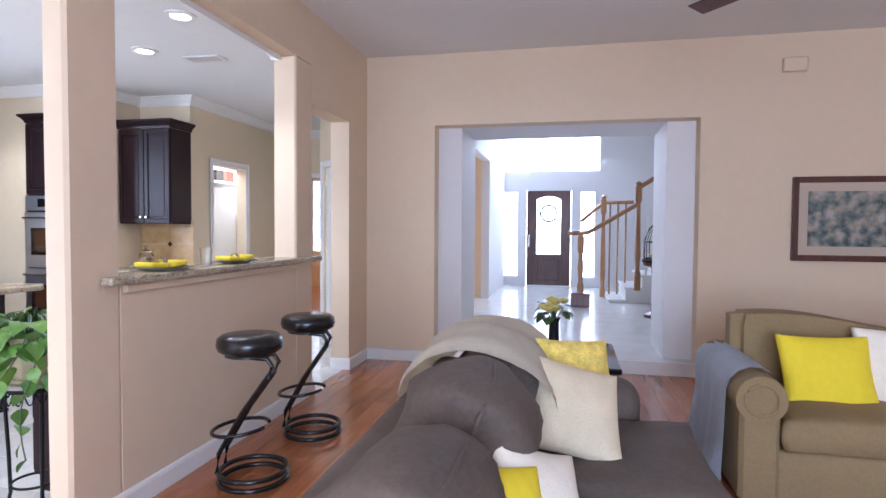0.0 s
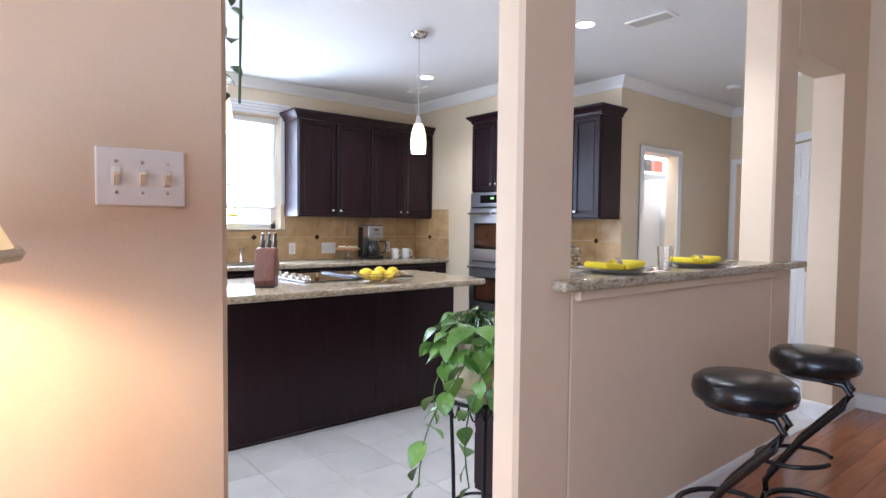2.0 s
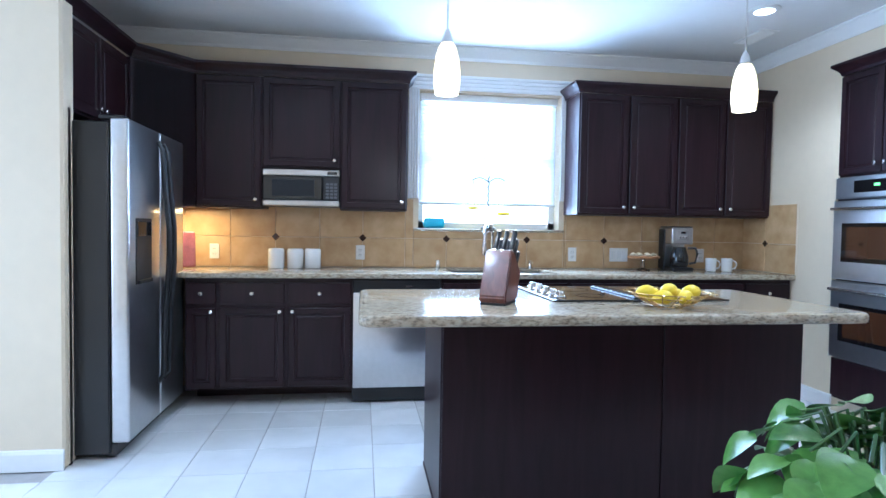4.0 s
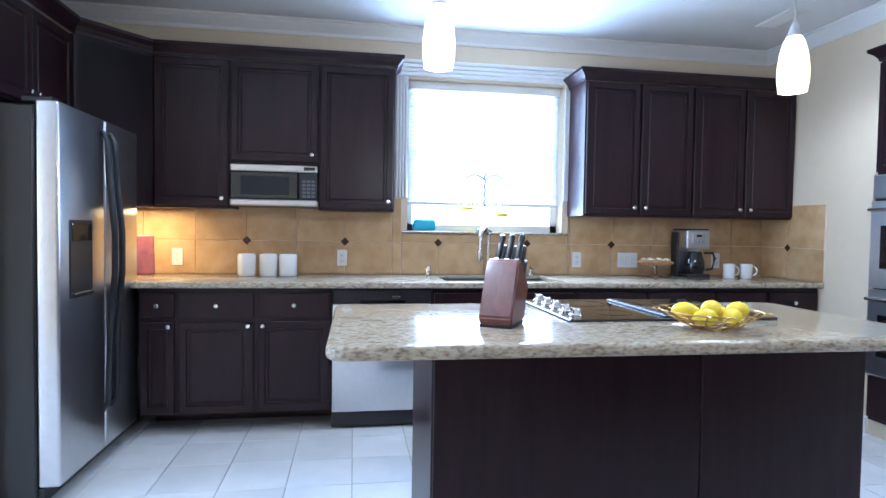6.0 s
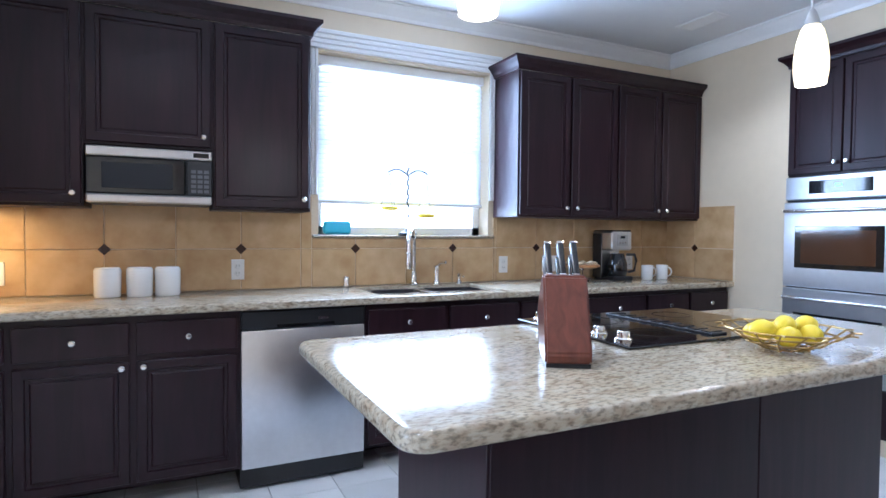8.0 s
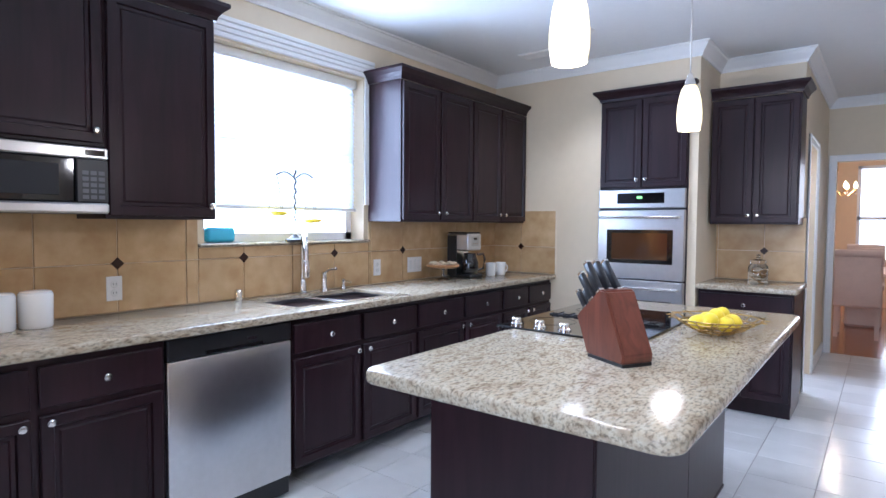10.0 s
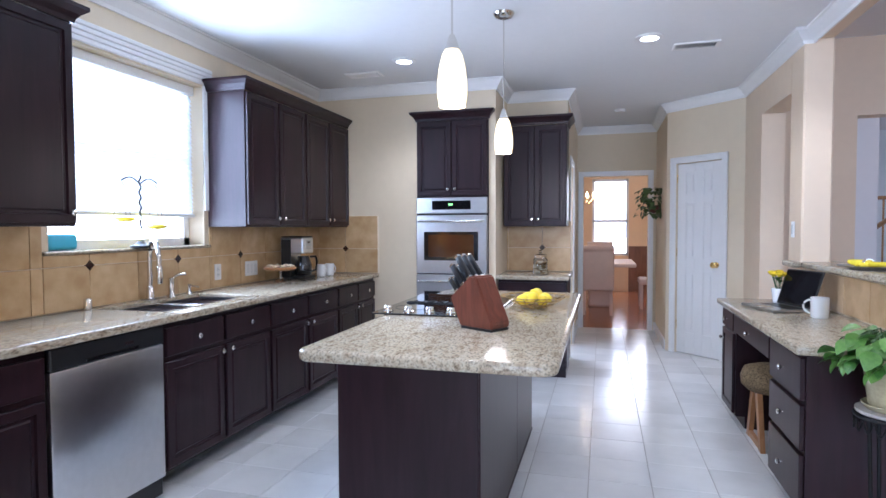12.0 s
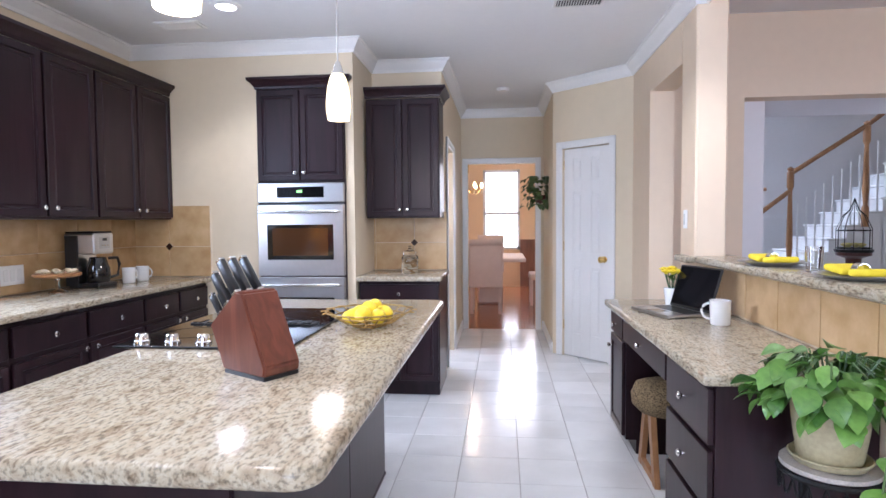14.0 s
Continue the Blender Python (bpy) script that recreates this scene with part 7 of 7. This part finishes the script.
dining_chair(-1.64, 9.05, 0)
dining_chair(-0.75, 9.9, 90)
dining_chair(-1.62, 11.1, 180)
dn = thing("dining_table", (-1.4, 10.1, 0), "pale pedestal dining table with a thick top", "table")
part("tabletop", box(-2.2, -1.05, 9.35, 10.8, 0.70, 0.76, 0.02, segments=2), M_UPH, dn)
part("pedestal", box(-1.8, -1.4, 9.8, 10.4, 0.0, 0.70, 0.03), M_UPH, dn)
cp = thing("centrepiece", (-1.62, 9.8, 0.76), "low green and yellow flower centrepiece", "flowers")
for k in range(8):
    a = k * 0.785
    rose(-1.82 + 0.08 * math.cos(a), 9.8 + 0.08 * math.sin(a), 0.81 + 0.03 * (k % 2), 0.05, cp, M_PALEY if k % 2 else M_IVYG)
chd = thing("chandelier", (-1.92, 9.6, 2.8), "glowing crystal chandelier over the dining table", "chandelier")
part("rod", tube([(-1.92, 9.6, 2.80), (-1.92, 9.6, 2.05)], 0.008, 6), M_BRASS, chd)
for k in range(6):
    a = k * math.pi / 3
    x, y = -1.92 + 0.2 * math.cos(a), 9.6 + 0.2 * math.sin(a)
    part("arm", tube([(-1.92, 9.6, 1.80), (-1.92 + 0.12 * math.cos(a), 9.6 + 0.12 * math.sin(a), 1.74), (x, y, 1.82)], 0.006, 6), M_BRASS, chd)
    part("candle_bulb", lathe([(0.0, 0.0), (0.02, 0.01), (0.024, 0.05), (0.0, 0.10)], (x, y, 1.83), 8), glow("candle_glow", (1.0, 0.72, 0.35), 9.0), chd, "glowing candle bulb")
    part("crystal", lathe([(0.0, -0.05), (0.012, -0.02), (0.0, 0.01)], (x, y, 1.80), 6), M_GLASS, chd)

# ---- backsplash tiles ----
TP, Z_ROW = 0.332, 1.145


def tile_mesh(name, w, h, mat, t=0.008):
    b = box(-w / 2 + 0.002, w / 2 - 0.002, -t, 0, -h / 2 + 0.002, h / 2 - 0.002, 0.0015)
    me = bpy.data.meshes.new(name)
    b.to_mesh(me)
    b.free()
    me.materials.append(mat)
    return me


TILE_CACHE = {}


def lay_tile(parent, m, w, h, mat, nm="tile", t=0.008):
    key = (round(w, 3), round(h, 3), mat.name)
    if key not in TILE_CACHE:
        TILE_CACHE[key] = tile_mesh(nm, w, h, mat, t)
    o = new(nm, TILE_CACHE[key])
    o.parent = parent
    o.matrix_basis = m
    return o


def backsplash(name, rects, m, phase, label, diamonds=()):
    """rects: (u0, u1, z0, z1) areas along a wall in the frame m; tiles on a common grid, a grout bed behind."""
    s = thing(name, (0, 0, 0), label, "backsplash", kind="structure")
    bed = bmesh.new()
    for u0, u1, z0, z1 in rects:
        box(u0, u1, -0.004, -0.0005, z0, z1, 0, bed)
    bed.transform(m)
    part("grout", bed, M_GROUT_B, s)
    for u0, u1, z0, z1 in rects:
        for r0, r1 in ((0.9155, Z_ROW), (Z_ROW, 1.457)):
            a, c = max(z0, r0), min(z1, r1)
            if c - a < 0.02:
                continue
            k = math.floor((u0 - phase) / TP)
            while phase + k * TP < u1:
                p, q = max(u0, phase + k * TP), min(u1, phase + (k + 1) * TP)
                if q - p > 0.015:
                    lay_tile(s, m @ Matrix.Translation(((p + q) / 2, -0.003, (a + c) / 2)), q - p, c - a, M_TILE_B)
                k += 1
    for u in diamonds:
        d = box(-0.021, 0.021, -0.013, -0.003, -0.021, 0.021, 0.0015)
        d.transform(m @ Matrix.Translation((u, 0, Z_ROW)) @ Matrix.Rotation(radians(45), 4, "Y"))
        part("inset_tile", d, M_DIAMOND, s, "dark brown diamond inset")
    return s


WM = facing(X_WIN, 0, 0, 0)
backsplash("backsplash_window_wall", [(-0.39, WY0 - 0.04, 0.916, 1.457), (WY0 - 0.04, WY1 + 0.04, 0.916, WZ0 - 0.02), (WY1 + 0.04, Y_OVEN - 0.001, 0.916, 1.457)], WM, 2.277 - TP * 9, "tan ceramic tile backsplash with dark diamond insets", [2.277 + 2 * TP * k for k in range(-3, 4)])
backsplash("backsplash_oven_wall", [(X_WIN + 0.002, X_CNT - 0.003, 0.916, 1.457)], facing(0, Y_OVEN, 0, 270), -3.95 - TP, "tan ceramic tile backsplash on the oven wall", [-3.95])
backsplash("backsplash_alcove", [(-2.489, AX1 + 0.002, 0.916, Z_U0 + 0.05)], facing(0, 5.50, 0, 270), -2.14 - TP * 2, "tan ceramic tile backsplash in the alcove", [-2.14])
backsplash("backsplash_desk", [(-4.22, -2.60, DZ + 0.085, 1.136)], facing(-0.21, 0, -0.085, 180), -4.3, "tan ceramic tile backsplash above the desk")

# ---- floor tiles and hardwood boards ----
FT = 0.317
kf = bpy.data.objects["floor_kitchen"]
FTILE = {}


def floor_tile(x0, x1, y0, y1):
    key = (round(x1 - x0, 3), round(y1 - y0, 3))
    if key not in FTILE:
        b = box(-key[0] / 2 + 0.002, key[0] / 2 - 0.002, -key[1] / 2 + 0.002, key[1] / 2 - 0.002, -0.008, 0.0, 0.0015)
        me = bpy.data.meshes.new("tile")
        b.to_mesh(me)
        b.free()
        me.materials.append(M_TILE_F)
        FTILE[key] = me
    o = new("tile", FTILE[key])
    o.parent = kf
    o.location = ((x0 + x1) / 2, (y0 + y1) / 2, random.uniform(-0.0004, 0.0004))
    o.rotation_euler = (random.uniform(-0.0012, 0.0012), random.uniform(-0.0012, 0.0012), 0)


random.seed(2)
far = bmesh.new()
ix = -10
count = 0
while -1.0 + FT * ix < -0.15:
    x0, x1 = -1.0 + FT * ix, -1.0 + FT * (ix + 1)
    ix += 1
    iy = -20
    while 3.55 + 0.312 * iy < 7.72:
        y0, y1 = 3.55 + 0.312 * iy, 3.55 + 0.312 * (iy + 1)
        iy += 1
        a, c, e, f = max(x0, -3.95), min(x1, -0.15), max(y0, -3.0), min(y1, 7.715)
        if c - a < 0.03 or f - e < 0.03:
            continue
        if (a < -2.72 and f < 0.2) or (a < -2.45 and e > 4.95) or (a < -1.75 and e > 5.5 and c < -1.75):
            continue
        if f > 0.9 and count < 300:
            floor_tile(a, c, e, f)
            count += 1
        else:
            box(a + 0.002, c - 0.002, e + 0.002, f - 0.002, -0.008, 0.0, 0, far)
far_tiles = part("far_tiles", far, M_TILE_F, thing("floor_tiles_rest", (0, 0, 0), "white floor tiles behind and beyond", "floor", kind="stuff"))

lf = bpy.data.objects["floor_living"]
BOARDS = {}
M_GROUT_F.node_tree.nodes["Principled BSDF"].inputs["Roughness"].default_value = 0.8
ORIGIN[lf.name] = Vector((0, 0, 0))
rest = bmesh.new()
nb = 0
x = -0.15
while x < 6.38:
    y = -3.0 - random.uniform(0, 0.9)
    while y < 5.77:
        ln = random.choice((0.9, 1.1, 1.3, 1.5))
        y0, y1 = max(y, -3.0), min(y + ln, 5.768)
        y += ln
        if y1 - y0 < 0.05:
            continue
        if x < 4.4 and y1 > 1.0 and nb < 260:
            key = round(y1 - y0, 2)
            if key not in BOARDS:
                b = box(-0.0618, 0.0618, -key / 2 + 0.0006, key / 2 - 0.0006, -0.008, 0.0, 0.0008)
                me = bpy.data.meshes.new("plank")
                b.to_mesh(me)
                b.free()
                me.materials.append(M_HARDWOOD)
                BOARDS[key] = me
            o = new("plank", BOARDS[key])
            o.parent = lf
            o.location = (x + 0.0625, (y0 + y1) / 2, random.uniform(-0.0003, 0.0003))
            nb += 1
        else:
            box(x + 0.0007, x + 0.1243, y0 + 0.0006, y1 - 0.0006, -0.008, 0.0, 0, rest)
    x += 0.125
part("far_planks", rest, M_HARDWOOD, thing("floor_planks_rest", (0, 0, 0), "red-brown hardwood planks behind and beyond", "floor", kind="stuff"))
